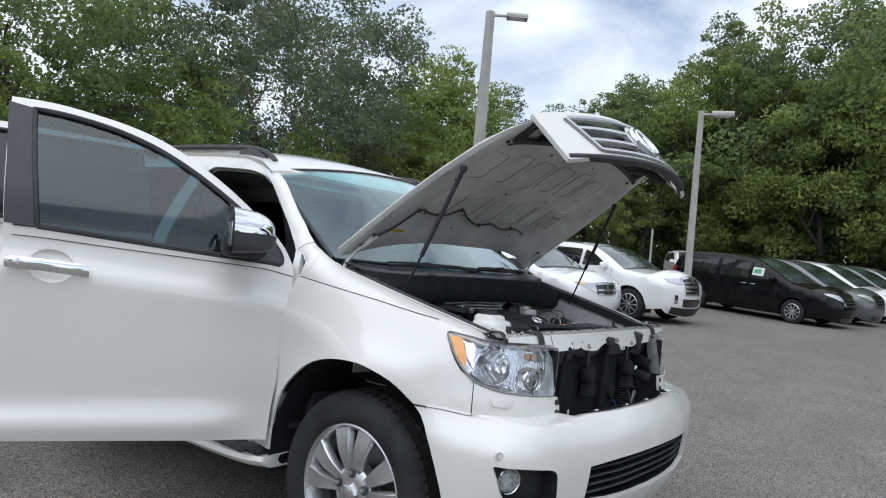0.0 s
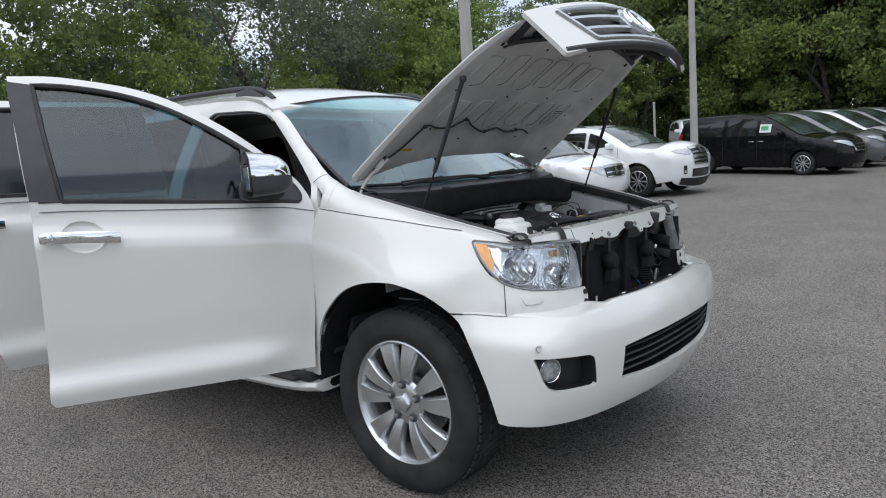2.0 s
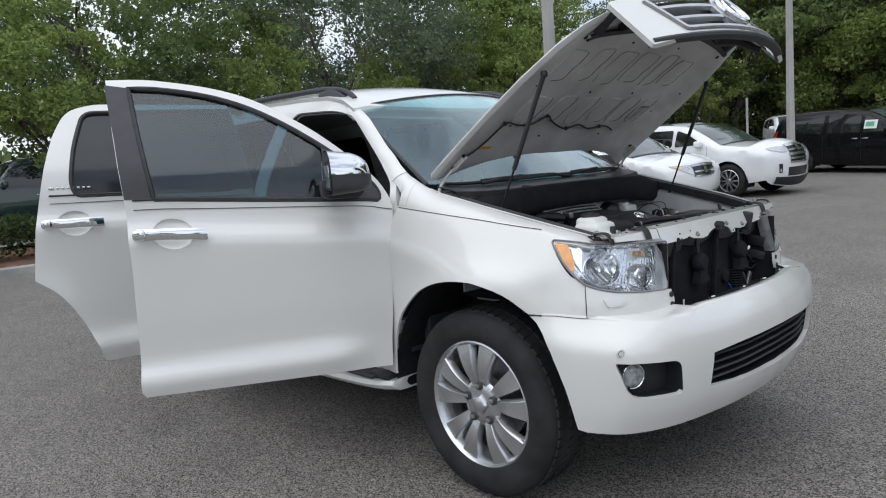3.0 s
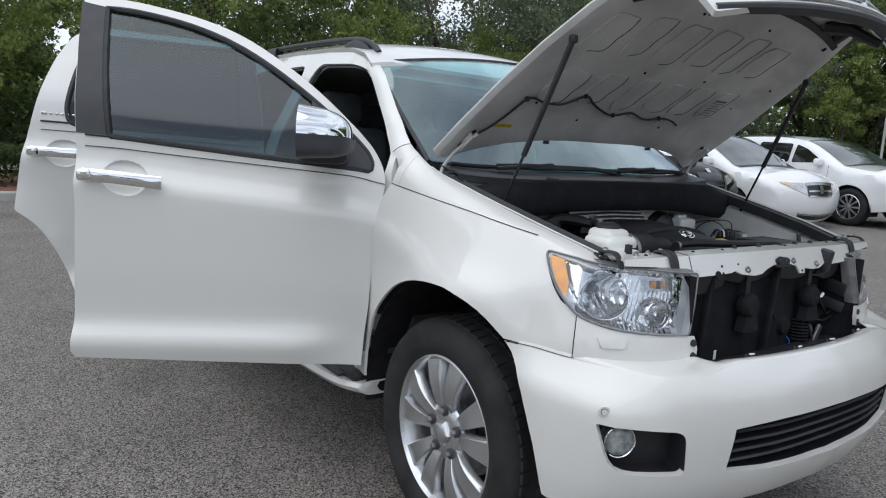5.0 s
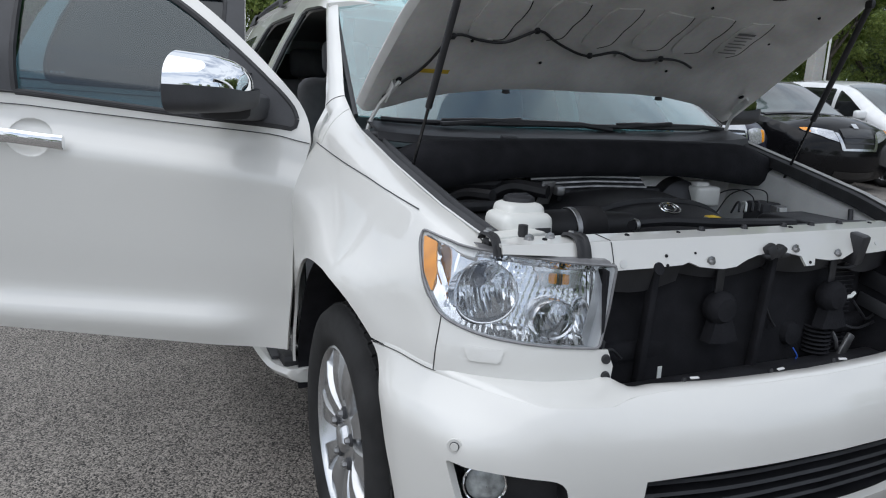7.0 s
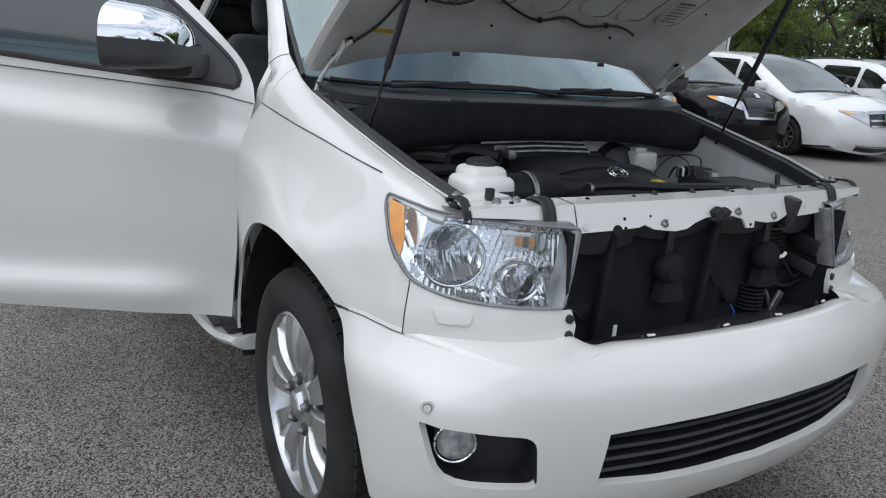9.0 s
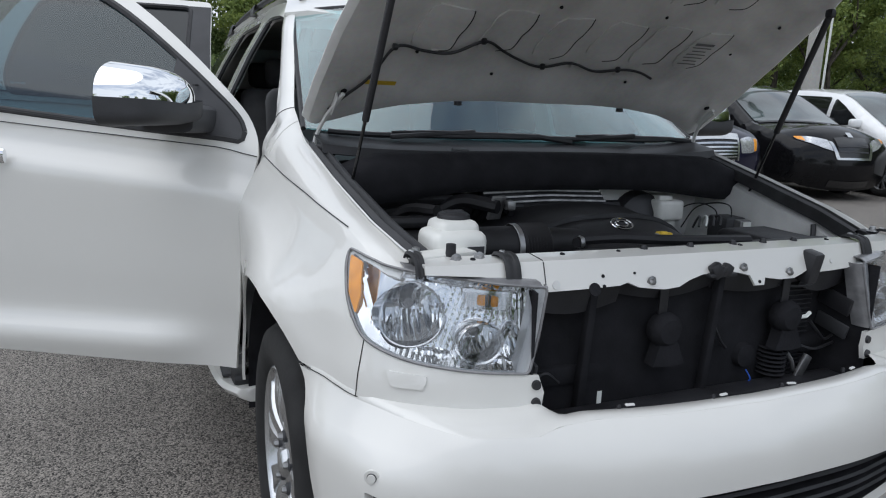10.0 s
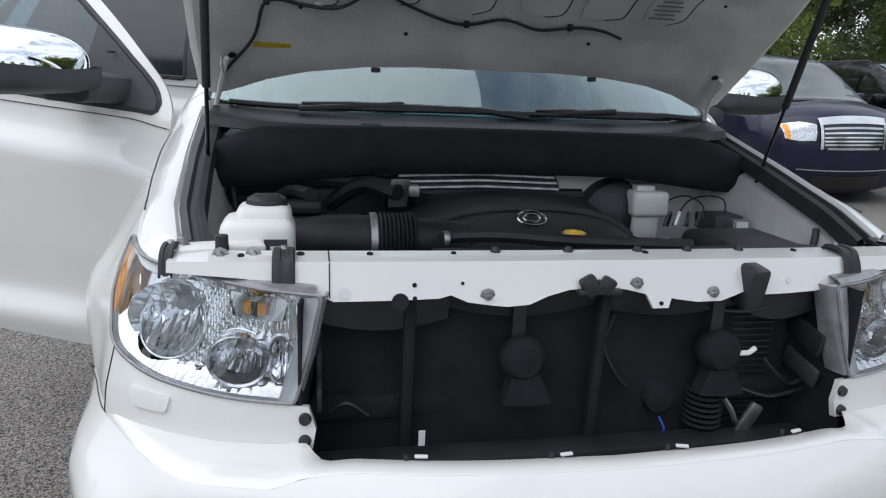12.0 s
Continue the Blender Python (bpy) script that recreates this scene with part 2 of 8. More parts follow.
def catmull(pts, n=6, closed=False):
    p = [Vector(q) for q in pts]
    out, m = [], len(p)
    for i in range(m if closed else m - 1):
        a = p[(i - 1) % m] if (closed or i > 0) else p[i] * 2 - p[i + 1]
        b, c = p[i], p[(i + 1) % m]
        d = p[(i + 2) % m] if (closed or i + 2 < m) else c * 2 - b
        for k in range(n):
            t = k / n
            out.append(0.5 * ((2 * b) + (c - a) * t + (2 * a - 5 * b + 4 * c - d) * t * t + (3 * b - a - 3 * c + d) * t ** 3))
    if not closed:
        out.append(p[-1].copy())
    return out


def rounded(pts, r=0.02, n=4):
    """A closed outline with its corners rounded; a point may carry its own radius."""
    out, m = [], len(pts)
    for i in range(m):
        a, b, c = (Vector(pts[(i + k) % m][:2]) for k in (-1, 0, 1))
        rr = pts[i][2] if len(pts[i]) > 2 else r
        rr = min(rr, (a - b).length * 0.49, (c - b).length * 0.49)
        if rr < 1e-5:
            out.append(b)
            continue
        s, e = b + (a - b).normalized() * rr, b + (c - b).normalized() * rr
        for k in range(n + 1):
            t = k / n
            out.append(s * (1 - t) ** 2 + b * 2 * t * (1 - t) + e * t * t)
    return out


def inside(poly, x, y):
    """Even-odd test of arrays x, y against an outline."""
    hit = np.zeros(np.shape(x), bool)
    px, py = poly[:, 0], poly[:, 1]
    j = len(poly) - 1
    for i in range(len(poly)):
        cross = ((py[i] > y) != (py[j] > y))
        with np.errstate(divide="ignore", invalid="ignore"):
            xi = (px[j] - px[i]) * (y - py[i]) / (py[j] - py[i]) + px[i]
        hit ^= cross & (x < xi)
        j = i
    return hit


def dense(pts, step):
    out, m = [], len(pts)
    for i in range(m):
        a, b = Vector(pts[i][:2]), Vector(pts[(i + 1) % m][:2])
        k = max(1, int(math.ceil((b - a).length / step)))
        out += [a + (b - a) * (j / k) for j in range(k)]
    return out


def panel(outline, fn, holes=(), step=0.05, thick=0.0, flip=False):
    """A sheet in the shape of outline (with holes) in two parameters, laid into space by fn(u, v)."""
    from mathutils.geometry import delaunay_2d_cdt
    loops = [dense(outline, step)] + [dense(h, step) for h in holes]
    arr = [np.array([(p.x, p.y) for p in l]) for l in loops]
    lo, hi = arr[0].min(0), arr[0].max(0)
    gx, gy = np.meshgrid(np.arange(lo[0] + step / 2, hi[0], step), np.arange(lo[1] + step / 2, hi[1], step))
    gx, gy = gx.ravel(), gy.ravel()
    ok = inside(arr[0], gx, gy)
    for h in arr[1:]:
        ok &= ~inside(h, gx, gy)
    gx, gy = gx[ok], gy[ok]
    allb = np.concatenate(arr)
    if len(gx):
        d = np.min((gx[:, None] - allb[None, :, 0]) ** 2 + (gy[:, None] - allb[None, :, 1]) ** 2, axis=1)
        gx, gy = gx[d > (step * 0.45) ** 2], gy[d > (step * 0.45) ** 2]
    verts = [Vector((x, y)) for x, y in allb] + [Vector((x, y)) for x, y in zip(gx, gy)]
    edges, k = [], 0
    for l in loops:
        edges += [(k + i, k + (i + 1) % len(l)) for i in range(len(l))]
        k += len(l)
    vs, _, fs, *_ = delaunay_2d_cdt(verts, edges, [], 0, 1e-6)
    bm = bmesh.new()
    bv = [bm.verts.new(fn(v.x, v.y)) for v in vs]
    cx = np.array([sum(vs[i].x for i in f) / 3 for f in fs])
    cy = np.array([sum(vs[i].y for i in f) / 3 for f in fs])
    keep = inside(arr[0], cx, cy)
    for h in arr[1:]:
        keep &= ~inside(h, cx, cy)
    for f, kq in zip(fs, keep):
        if kq:
            try:
                bm.faces.new([bv[i] for i in (reversed(f) if flip else f)])
            except ValueError:
                pass
    bmesh.ops.delete(bm, geom=[v for v in bm.verts if not v.link_faces], context="VERTS")
    bm.normal_update()
    if thick:
        thicken(bm, thick)
    return bm


def thicken(bm, thick):
    """Gives a sheet a thickness on its back side."""
    bm.normal_update()
    back = {v: bm.verts.new(v.co - v.normal * thick) for v in list(bm.verts)}
    rim = [e for e in bm.edges if len(e.link_faces) == 1]
    loops = []
    for e in rim:
        f = e.link_faces[0]
        vs = list(f.verts)
        i, j = vs.index(e.verts[0]), vs.index(e.verts[1])
        loops.append((e.verts[0], e.verts[1]) if (i + 1) % len(vs) == j else (e.verts[1], e.verts[0]))
    for f in list(bm.faces):
        bm.faces.new([back[v] for v in reversed(f.verts)])
    for a, b in loops:
        bm.faces.new((b, a, back[a], back[b]))
    bm.normal_update()
    return bm


def grid(rows, closed_u=False, closed_v=False):
    """A skin over rows of points."""
    bm = bmesh.new()
    vs = [[bm.verts.new(p) for p in r] for r in rows]
    m, n = len(vs), len(vs[0])
    for i in range(m if closed_u else m - 1):
        for j in range(n if closed_v else n - 1):
            q = [vs[i][j], vs[(i + 1) % m][j], vs[(i + 1) % m][(j + 1) % n], vs[i][(j + 1) % n]]
            try:
                bm.faces.new(q)
            except ValueError:
                pass
    bm.normal_update()
    return bm


def tube(pts, r, n=8, caps=True):
    """A pipe along pts; r is one radius or one for each point."""
    pts = [Vector(p) for p in pts]
    rr = r if isinstance(r, (list, tuple)) else [r] * len(pts)
    rows, up = [], None
    for i, p in enumerate(pts):
        d = (pts[min(i + 1, len(pts) - 1)] - pts[max(i - 1, 0)]).normalized()
        if up is None:
            up = d.orthogonal().normalized()
        up = (up - d * up.dot(d)).normalized()
        s = d.cross(up)
        rows.append([p + (up * math.cos(a) + s * math.sin(a)) * rr[i] for a in (k * 2 * math.pi / n for k in range(n))])
    bm = grid(rows, closed_v=True)
    if caps:
        for row, rev in ((0, False), (len(rows) - 1, True)):
            vs = [bm.verts[row * n + k] for k in range(n)] if not bm.verts.ensure_lookup_table() else []
            try:
                bm.faces.new(vs[::-1] if rev else vs)
            except ValueError:
                pass
    bmesh.ops.recalc_face_normals(bm, faces=bm.faces[:])
    return bm


def lathe(profile, n=32, axis="y", at=(0, 0, 0)):
    """A turned body: profile of (radius, along) about an axis through at."""
    rows = []
    for k in range(n):
        a = k * 2 * math.pi / n
        c, s = math.cos(a), math.sin(a)
        if axis == "y":
            rows.append([Vector(at) + Vector((r * c, h, r * s)) for r, h in profile])
        elif axis == "x":
            rows.append([Vector(at) + Vector((h, r * c, r * s)) for r, h in profile])
        else:
            rows.append([Vector(at) + Vector((r * c, r * s, h)) for r, h in profile])
    bm = grid(rows, closed_u=True)
    bmesh.ops.remove_doubles(bm, verts=bm.verts[:], dist=1e-5)
    bmesh.ops.recalc_face_normals(bm, faces=bm.faces[:])
    return bm


def lerp(x, xs, ys):
    return float(np.interp(x, xs, ys))


def smooth01(x, a, b):
    t = min(1.0, max(0.0, (x - a) / (b - a)))
    return t * t * (3 - 2 * t)


# ---- ground ----
def ground_z(x, y):
    """The lot lies level round the SUV, rises gently to the north, and dips to the east before the second row."""
    yy = min(y, 60.0)
    rise = 0.0215 * (yy - 1.0) * smooth01(yy, 0.0, 4.0) + 0.085 * math.exp(-((yy - 6.8) / 2.4) ** 2)
    dip = max(-5.0, min(7.0, x + 4.5))
    near = -0.022 * (1 - smooth01(y, 1.0, 4.0))
    return near + rise - 0.035 * dip * smooth01(y, 14.0, 19.0) * (1 - smooth01(y, 30.0, 40.0))


def sheet(xs, ys, dz):
    return grid([[Vector((x, y, ground_z(x, y) + dz)) for x in xs] for y in ys])


KERB_X = -12.6
far_xs = [-900, -400, -200, -120, -80, -60, -48, -40, -34, -28, -24, -20, -16, -12.5, -8, -4, 0, 4, 8, 14, 20, 30, 45, 80, 200, 900]
far_ys = [-900, -300, -120, -60, -30, -15, -6, 0, 3, 6, 10, 14, 18, 22, 26, 30, 34, 38, 44, 52, 62, 80, 120, 300, 900]
ground = part("ground", sheet(far_xs, far_ys, -0.10), GRASS)
tagged(ground, "rough grass and leaf litter beyond the car park", "ground", kind="structure")
lot_xs = list(np.linspace(KERB_X, 40, 50))
lot_ys = list(np.linspace(-30, 34.5, 66))
lot = part("pavement", sheet(lot_xs, lot_ys, 0.0), ASPHALT)
tagged(lot, "worn grey asphalt of a car park with coarse aggregate", "pavement", kind="structure")


# ==== the white SUV with its hood and near doors open ====
# x forward from the front axle, y to the car's left, z up
suv = empty("suv", None, "large pearl-white SUV with raised hood, open side doors and no grille", "car")

# plan of the bumper line, from the rear along the right side to the middle of the nose
PLAN = catmull([(-4.25, -0.96), (-3.0, -0.985), (-1.5, -0.985), (-0.45, -0.985), (0.0, -0.983), (0.15, -0.966), (0.27, -0.934), (0.37, -0.905), (0.45, -0.884), (0.515, -0.852),
                (0.578, -0.769), (0.632, -0.640), (0.660, -0.500), (0.695, -0.25), (0.705, 0.0)], 10)
PLAN_S = np.concatenate([[0], np.cumsum([(PLAN[i + 1] - PLAN[i]).length for i in range(len(PLAN) - 1)])])
PLAN_X, PLAN_Y = np.array([p.x for p in PLAN]), np.array([p.y for p in PLAN])
S_MID = float(PLAN_S[-1])


def plan(s):
    s2 = min(s, 2 * S_MID - s)
    x, y = np.interp(s2, PLAN_S, PLAN_X), np.interp(s2, PLAN_S, PLAN_Y)
    a = max(0.0, s2 - 0.02), min(S_MID, s2 + 0.02)
    tx, ty = np.interp(a[1], PLAN_S, PLAN_X) - np.interp(a[0], PLAN_S, PLAN_X), np.interp(a[1], PLAN_S, PLAN_Y) - np.interp(a[0], PLAN_S, PLAN_Y)
    ln = math.hypot(tx, ty) or 1.0
    nx, ny = -ty / ln, tx / ln
    nx, ny = -nx, -ny
    if s > S_MID:
        return float(x), float(-y), float(nx), float(-ny)
    return float(x), float(y), float(nx), float(ny)


def s_of_x(x):
    return float(np.interp(x, PLAN_X, PLAN_S))


def s_of_y(y):
    """For the nose, where y runs from -0.9 to 0."""
    m = PLAN_X > 0.1
    return float(np.interp(y, PLAN_Y[m], PLAN_S[m]))


FLARE_X, FLARE_Z = 0.03, 0.40


def soft_lerp(x, xs, ys):
    return sum(lerp(x + d, xs, ys) for d in (-0.036, -0.024, -0.012, 0.0, 0.012, 0.024, 0.036)) / 7


def body_off(s, z):
    """How far the body stands out of the plan line at a height: sides with a shoulder, a raked nose, flared arches."""
    s2 = min(s, 2 * S_MID - s)
    x = float(np.interp(s2, PLAN_S, PLAN_X))
    nose = smooth01(s2, s_of_x(0.20), s_of_y(-0.80))
    zs = z + (-0.04 + 0.04 * smooth01(x, -0.55, -0.25) + 0.10 * smooth01(x, -0.36, 0.14) - 0.05 * smooth01(x, 0.18, 0.44)) * smooth01(z, 0.8, 1.0)
    crease = lerp(zs, [0.40, 0.47, 0.575, 0.60, 0.655, 0.70], [0.0, 0.008, 0.042, 0.038, 0.004, 0.0]) * smooth01(-x, 0.60, 0.85)
    side = crease + (soft_lerp if x > -0.5 else lerp)(zs, [0.3, 0.42, 0.575, 0.60, 0.655, 0.80, 0.95, 1.036, 1.08, 1.127, 1.18, 1.25, 1.32], [-0.045, -0.024, -0.022, -0.022, -0.022, -0.010, -0.002, 0.000, -0.024, -0.053, -0.082, -0.122, -0.165])
    front = lerp(z, [0.7, 0.85, 0.95, 1.06, 1.15], [0.02, 0.0, -0.032, -0.075, -0.13])
    inner = lerp(z, [0.7, 0.85, 0.95, 1.06, 1.15], [0.015, 0.0, -0.016, -0.034, -0.06])
    fr = front + (inner - front) * smooth01(s2, s_of_y(-0.80), s_of_y(-0.52))
    off = side * (1 - nose) + fr * nose
    r = math.hypot(x - FLARE_X, z - FLARE_Z)
    off += 0.026 * math.exp(-((r - 0.50) / 0.085) ** 2) * (1 - nose) * smooth01(z, 0.25, 0.5) * (0.8 + 0.2 * smooth01(x, -0.47, -0.2))
    rr = math.hypot(x + 3.10, z - 0.40)
    return off + 0.026 * math.exp(-((rr - 0.50) / 0.085) ** 2) * smooth01(z, 0.25, 0.5)


def body(s, z, extra=0.0):
    x, y, nx, ny = plan(s)
    o = body_off(s, z) + extra
    return Vector((x + nx * o, y + ny * o, z))


def mirrored(fn):
    return lambda u, v: Vector((1, -1, 1)) * fn(u, v)


def both(name, outline, fn, material, parent, holes=(), step=0.04, thick=0.012, label=""):
    a = part(name, panel(outline, fn, holes, step, thick), material, parent, label)
    b = part(name, panel(outline, mirrored(fn), holes, step, thick, flip=True), material, parent, label)
    return a, b


# fender: side sheet up to the shoulder, then over to the engine bay's edge
def arch(x0, a, h, z0, t0, t1, n):
    return [(x0 + a * math.cos(radians(t)), z0 + h * math.sin(radians(t))) for t in np.linspace(t0, t1, n)]


FEN_TOP = lambda x: lerp(x, [-0.6, -0.5, -0.2, 0.1, 0.3, 0.40, 0.55], [1.255, 1.235, 1.20, 1.165, 1.13, 1.10, 1.05])
FEN_EDGE = lambda x: (lerp(x, [-0.6, -0.487, -0.43, -0.38, -0.32, 0.0, 0.30, 0.45, 0.55], [0.775, 0.787, 0.790, 0.792, 0.794, 0.785, 0.765, 0.735, 0.70]),
                      lerp(x, [-0.6, -0.487, -0.43, -0.38, -0.32, 0.0, 0.30, 0.45, 0.55], [1.40, 1.366, 1.340, 1.316, 1.291, 1.215, 1.145, 1.105, 1.075]))


def fender_fn(u, v):
    """u: x along the side; v: height, and past 10 the run over the shoulder to the bay's edge (10 to 11)."""
    s = s_of_x(u)
    if v <= 1.0:
        z = 0.30 + v * (FEN_TOP(u) - 0.30)
        return body(s, z)
    t = v - 1.0
    zt = FEN_TOP(u)
    p0 = body(s, zt)
    ey, ez = FEN_EDGE(u)
    e = Vector((p0.x - 0.02 * t, -ey, ez))
    c = Vector((p0.x, p0.y + 0.03, zt + max(0.02, (ez - zt) * 0.75)))
    return p0 * (1 - t) ** 2 + c * 2 * t * (1 - t) + e * t * t


def fv(x, z):
    return (x, (z - 0.30) / (FEN_TOP(x) - 0.30))


FEN_BACK = [(-0.618, 0.45), (-0.614, 0.66), (-0.601, 0.80), (-0.573, 0.95), (-0.538, 1.08), (-0.504, 1.18)]
ARCH = [(p.x, p.y) for p in catmull([(-0.500, 0.45, 0), (-0.493, 0.57, 0), (-0.472, 0.66, 0), (-0.440, 0.722, 0), (-0.395, 0.775, 0), (-0.295, 0.856, 0), (-0.195, 0.901, 0), (-0.094, 0.922, 0), (0.0, 0.928, 0), (0.075, 0.922, 0), (0.193, 0.884, 0), (0.292, 0.813, 0)], 3)]
arch_pts = [fv(x, z) for x, z in ARCH]
fender_out = [fv(x, z) for x, z in FEN_BACK] + [(-0.487, 1.0), (-0.487, 1.5), (-0.487, 2.0), (0.0, 2.0), (0.36, 2.0), (0.50, 2.0), (0.535, 1.6), (0.55, 1.05),
              fv(0.53, 1.058), fv(0.48, 1.068), fv(0.42, 1.076), fv(0.386, 1.082), fv(0.376, 1.068), fv(0.390, 1.035), fv(0.418, 0.995), fv(0.452, 0.957), fv(0.485, 0.940), fv(0.506, 0.928), fv(0.506, 0.800), fv(0.44, 0.806)] + arch_pts[::-1]
fender_r, fender_l = both("front_fender", fender_out, fender_fn, WHITE, suv, step=0.03, thick=0.01)
for sg in (1, -1):
    pin = [body(s_of_x(x), 1.230 - 0.124 * (x + 0.494), 0.0015) for x in np.linspace(-0.486, 0.319, 26)]
    part("pinstripe", tube([Vector((p.x, p.y * sg, p.z)) for p in pin], 0.0017, 5), GREY_PL, suv, "thin dark pinstripe")

# wheel-house liners
for sg in (1, -1):
    for wx in (0.035, -3.10):
        rows = [[Vector((wx - 0.022 + 0.535 * math.cos(a), sg * (y if y > -0.85 else y + 0.09 * smooth01(math.cos(a), 0.15, 0.55)), 0.40 + 0.545 * math.sin(a))) for y in (-0.955, -0.90, -0.80, -0.55)] for a in np.linspace(radians(-2), radians(187), 30)]
        bm = grid(rows)
        part("wheel_house", thicken(bm, 0.004), FELT, suv)
        rows = [[Vector((wx, sg * -0.54, 0.40)), Vector((wx + 0.53 * math.cos(a), sg * -0.54, 0.40 + 0.56 * math.sin(a)))] for a in np.linspace(radians(-3), radians(183), 24)]
        part("wheel_house_wall", grid(rows), FELT, suv)


def sv(y):
    return s_of_y(y)


def bump_top(s):
    s2 = min(s, 2 * S_MID - s)
    return lerp(s2, [s_of_x(0.40), s_of_x(0.50), sv(-0.66), sv(-0.545), sv(-0.50), sv(-0.42), sv(-0.25), S_MID],
                [0.806, 0.800, 0.786, 0.787, 0.799, 0.806, 0.806, 0.806])


# bumper: its own profile on the plan line, with openings
def bump_off(s, z):
    s2 = min(s, 2 * S_MID - s)
    y = abs(float(np.interp(s2, PLAN_S, PLAN_Y)))
    x = float(np.interp(s2, PLAN_S, PLAN_X))
    reach = lerp(y, [0.0, 0.3, 0.5, 0.7, 0.79, 0.83, 0.855, 0.885, 0.905, 0.99], [0.185, 0.178, 0.165, 0.145, 0.130, 0.100, 0.076, 0.070, 0.085, 0.085])
    prof = lerp(z, [0.34, 0.40, 0.46, 0.53, 0.60, 0.66, 0.70, 0.73, 0.76, 0.785, 0.83], [0.50, 0.70, 0.85, 0.93, 0.985, 1.0, 0.985, 0.96, 0.89, 0.77, 0.40])
    side = lerp(z, [0.40, 0.48, 0.60, 0.75, 0.83], [-0.03, -0.008, 0.004, 0.006, 0.001])
    w = smooth01(x, 0.25, 0.52)
    r = math.hypot(x - FLARE_X, z - FLARE_Z)
    fl = 0.022 * math.exp(-((r - 0.51) / 0.07) ** 2) * (1 - w)
    off = side * (1 - w) + reach * prof * w + fl
    k = smooth01(z, bump_top(s) - 0.11, bump_top(s) + 0.01) * (1 - smooth01(s2, s_of_y(-0.87), s_of_y(-0.64)))
    return off * (1 - k) + (body_off(s, z) + 0.003) * k


def bump(s, z, extra=0.0):
    x, y, nx, ny = plan(s)
    o = bump_off(s, z) + extra
    return Vector((x + nx * o, y + ny * o, z))


def bump_low(s):
    s2 = min(s, 2 * S_MID - s)
    return lerp(s2, [s_of_x(0.468), s_of_x(0.50), sv(-0.7), sv(-0.5), sv(-0.3), S_MID], [0.385, 0.376, 0.370, 0.366, 0.370, 0.374])


arch_b = [(0.298, 0.808), (0.325, 0.780), (0.351, 0.742), (0.386, 0.68), (0.416, 0.61), (0.438, 0.54), (0.454, 0.47), (0.468, 0.395)]
s_top = np.linspace(s_of_x(0.296), S_MID, 40)
s_low = np.linspace(s_of_x(0.470), S_MID, 34)
right = [(s_of_x(x), z) for x, z in arch_b[::-1]]
top_r = [(s, bump_top(s)) for s in s_top]
low_r = [(s, bump_low(s)) for s in s_low]
mir = lambda pts: [(2 * S_MID - s, z) for s, z in pts][::-1]
bump_out = low_r[::-1] + right + top_r + mir(top_r)[1:] + mir(right) + mir(low_r[::-1])[:-1]
fog_hole = rounded([(sv(-0.815), 0.655, 0.008), (sv(-0.630), 0.640, 0.03), (sv(-0.615), 0.506, 0.02), (sv(-0.785), 0.512, 0.06)], 0.02)
low_gr = [(sv(-0.478), 0.634), (sv(-0.3), 0.648), (S_MID, 0.654), (2 * S_MID - sv(-0.3), 0.648), (2 * S_MID - sv(-0.478), 0.634),
          (2 * S_MID - sv(-0.485), 0.498), (2 * S_MID - sv(-0.3), 0.484), (S_MID, 0.480), (sv(-0.3), 0.484), (sv(-0.485), 0.498)]
bumper = part("front_bumper", panel(bump_out, bump, [fog_hole, mir(fog_hole), low_gr], 0.03, 0.02), WHITE, suv, "pearl-white bumper cover with fog-lamp openings")


def inset(pts, fn, material, parent, name, depth, label="", step=0.03, ease=1.0):
    c = sum((Vector(p[:2]) for p in pts), Vector((0, 0))) / len(pts)
    q = [c + (Vector(p[:2]) - c) * ease for p in pts]
    return part(name, panel(q, lambda u, v: fn(u, v, -depth), (), step, 0.006), material, parent, label)


def loft_ring(pts, fn, d0, d1, material, parent, name):
    """The wall of an opening, from depth d0 to d1."""
    q = dense(pts, 0.03)
    rows = [[fn(p.x, p.y, -d0) for p in q], [fn(p.x, p.y, -(d0 + d1) / 2) for p in q], [fn(p.x, p.y, -d1) for p in q]]
    bm = grid(rows, closed_v=True)
    return part(name, bm, material, parent)


for pts in (fog_hole, mir(fog_hole)):
    loft_ring(pts, bump, 0.003, 0.085, BLACK_PL, bumper, "fog_lamp_recess")
    inset(pts, bump, BLACK_PL, bumper, "fog_lamp_bezel", 0.08)
    sg = 1 if pts is fog_hole else -1
    p = bump(sv(-0.755), 0.590, -0.045)
    p.y *= sg
    ax = Vector((1, 0, 0))
    prof = [(0.001, 0.004), (0.022, 0.002), (0.036, -0.004), (0.044, -0.012), (0.047, -0.05)]
    bm = lathe([(r, h) for r, h in prof], 24, "x")
    bmesh.ops.transform(bm, matrix=pose(p.x, p.y, p.z, 0, 0, -22 * sg), verts=bm.verts)
    part("fog_lamp", bm, FOG_LENS, bumper, "round grey fog lamp lens")
    ring = [Vector((0.047 * math.cos(a), 0.047 * math.sin(a))) for a in np.linspace(0, 2 * math.pi, 25)]
    m_ = pose(p.x - 0.008, p.y, p.z, 0, 0, -22 * sg)
    part("fog_lamp_rim", tube([m_ @ Vector((0, q.x, q.y)) for q in ring], 0.003, 6, False), CHROME, bumper)
loft_ring(low_gr, bump, 0.003, 0.10, BLACK_PL, bumper, "air_intake_wall")
inset(low_gr, bump, FELT, bumper, "air_intake_back", 0.10)
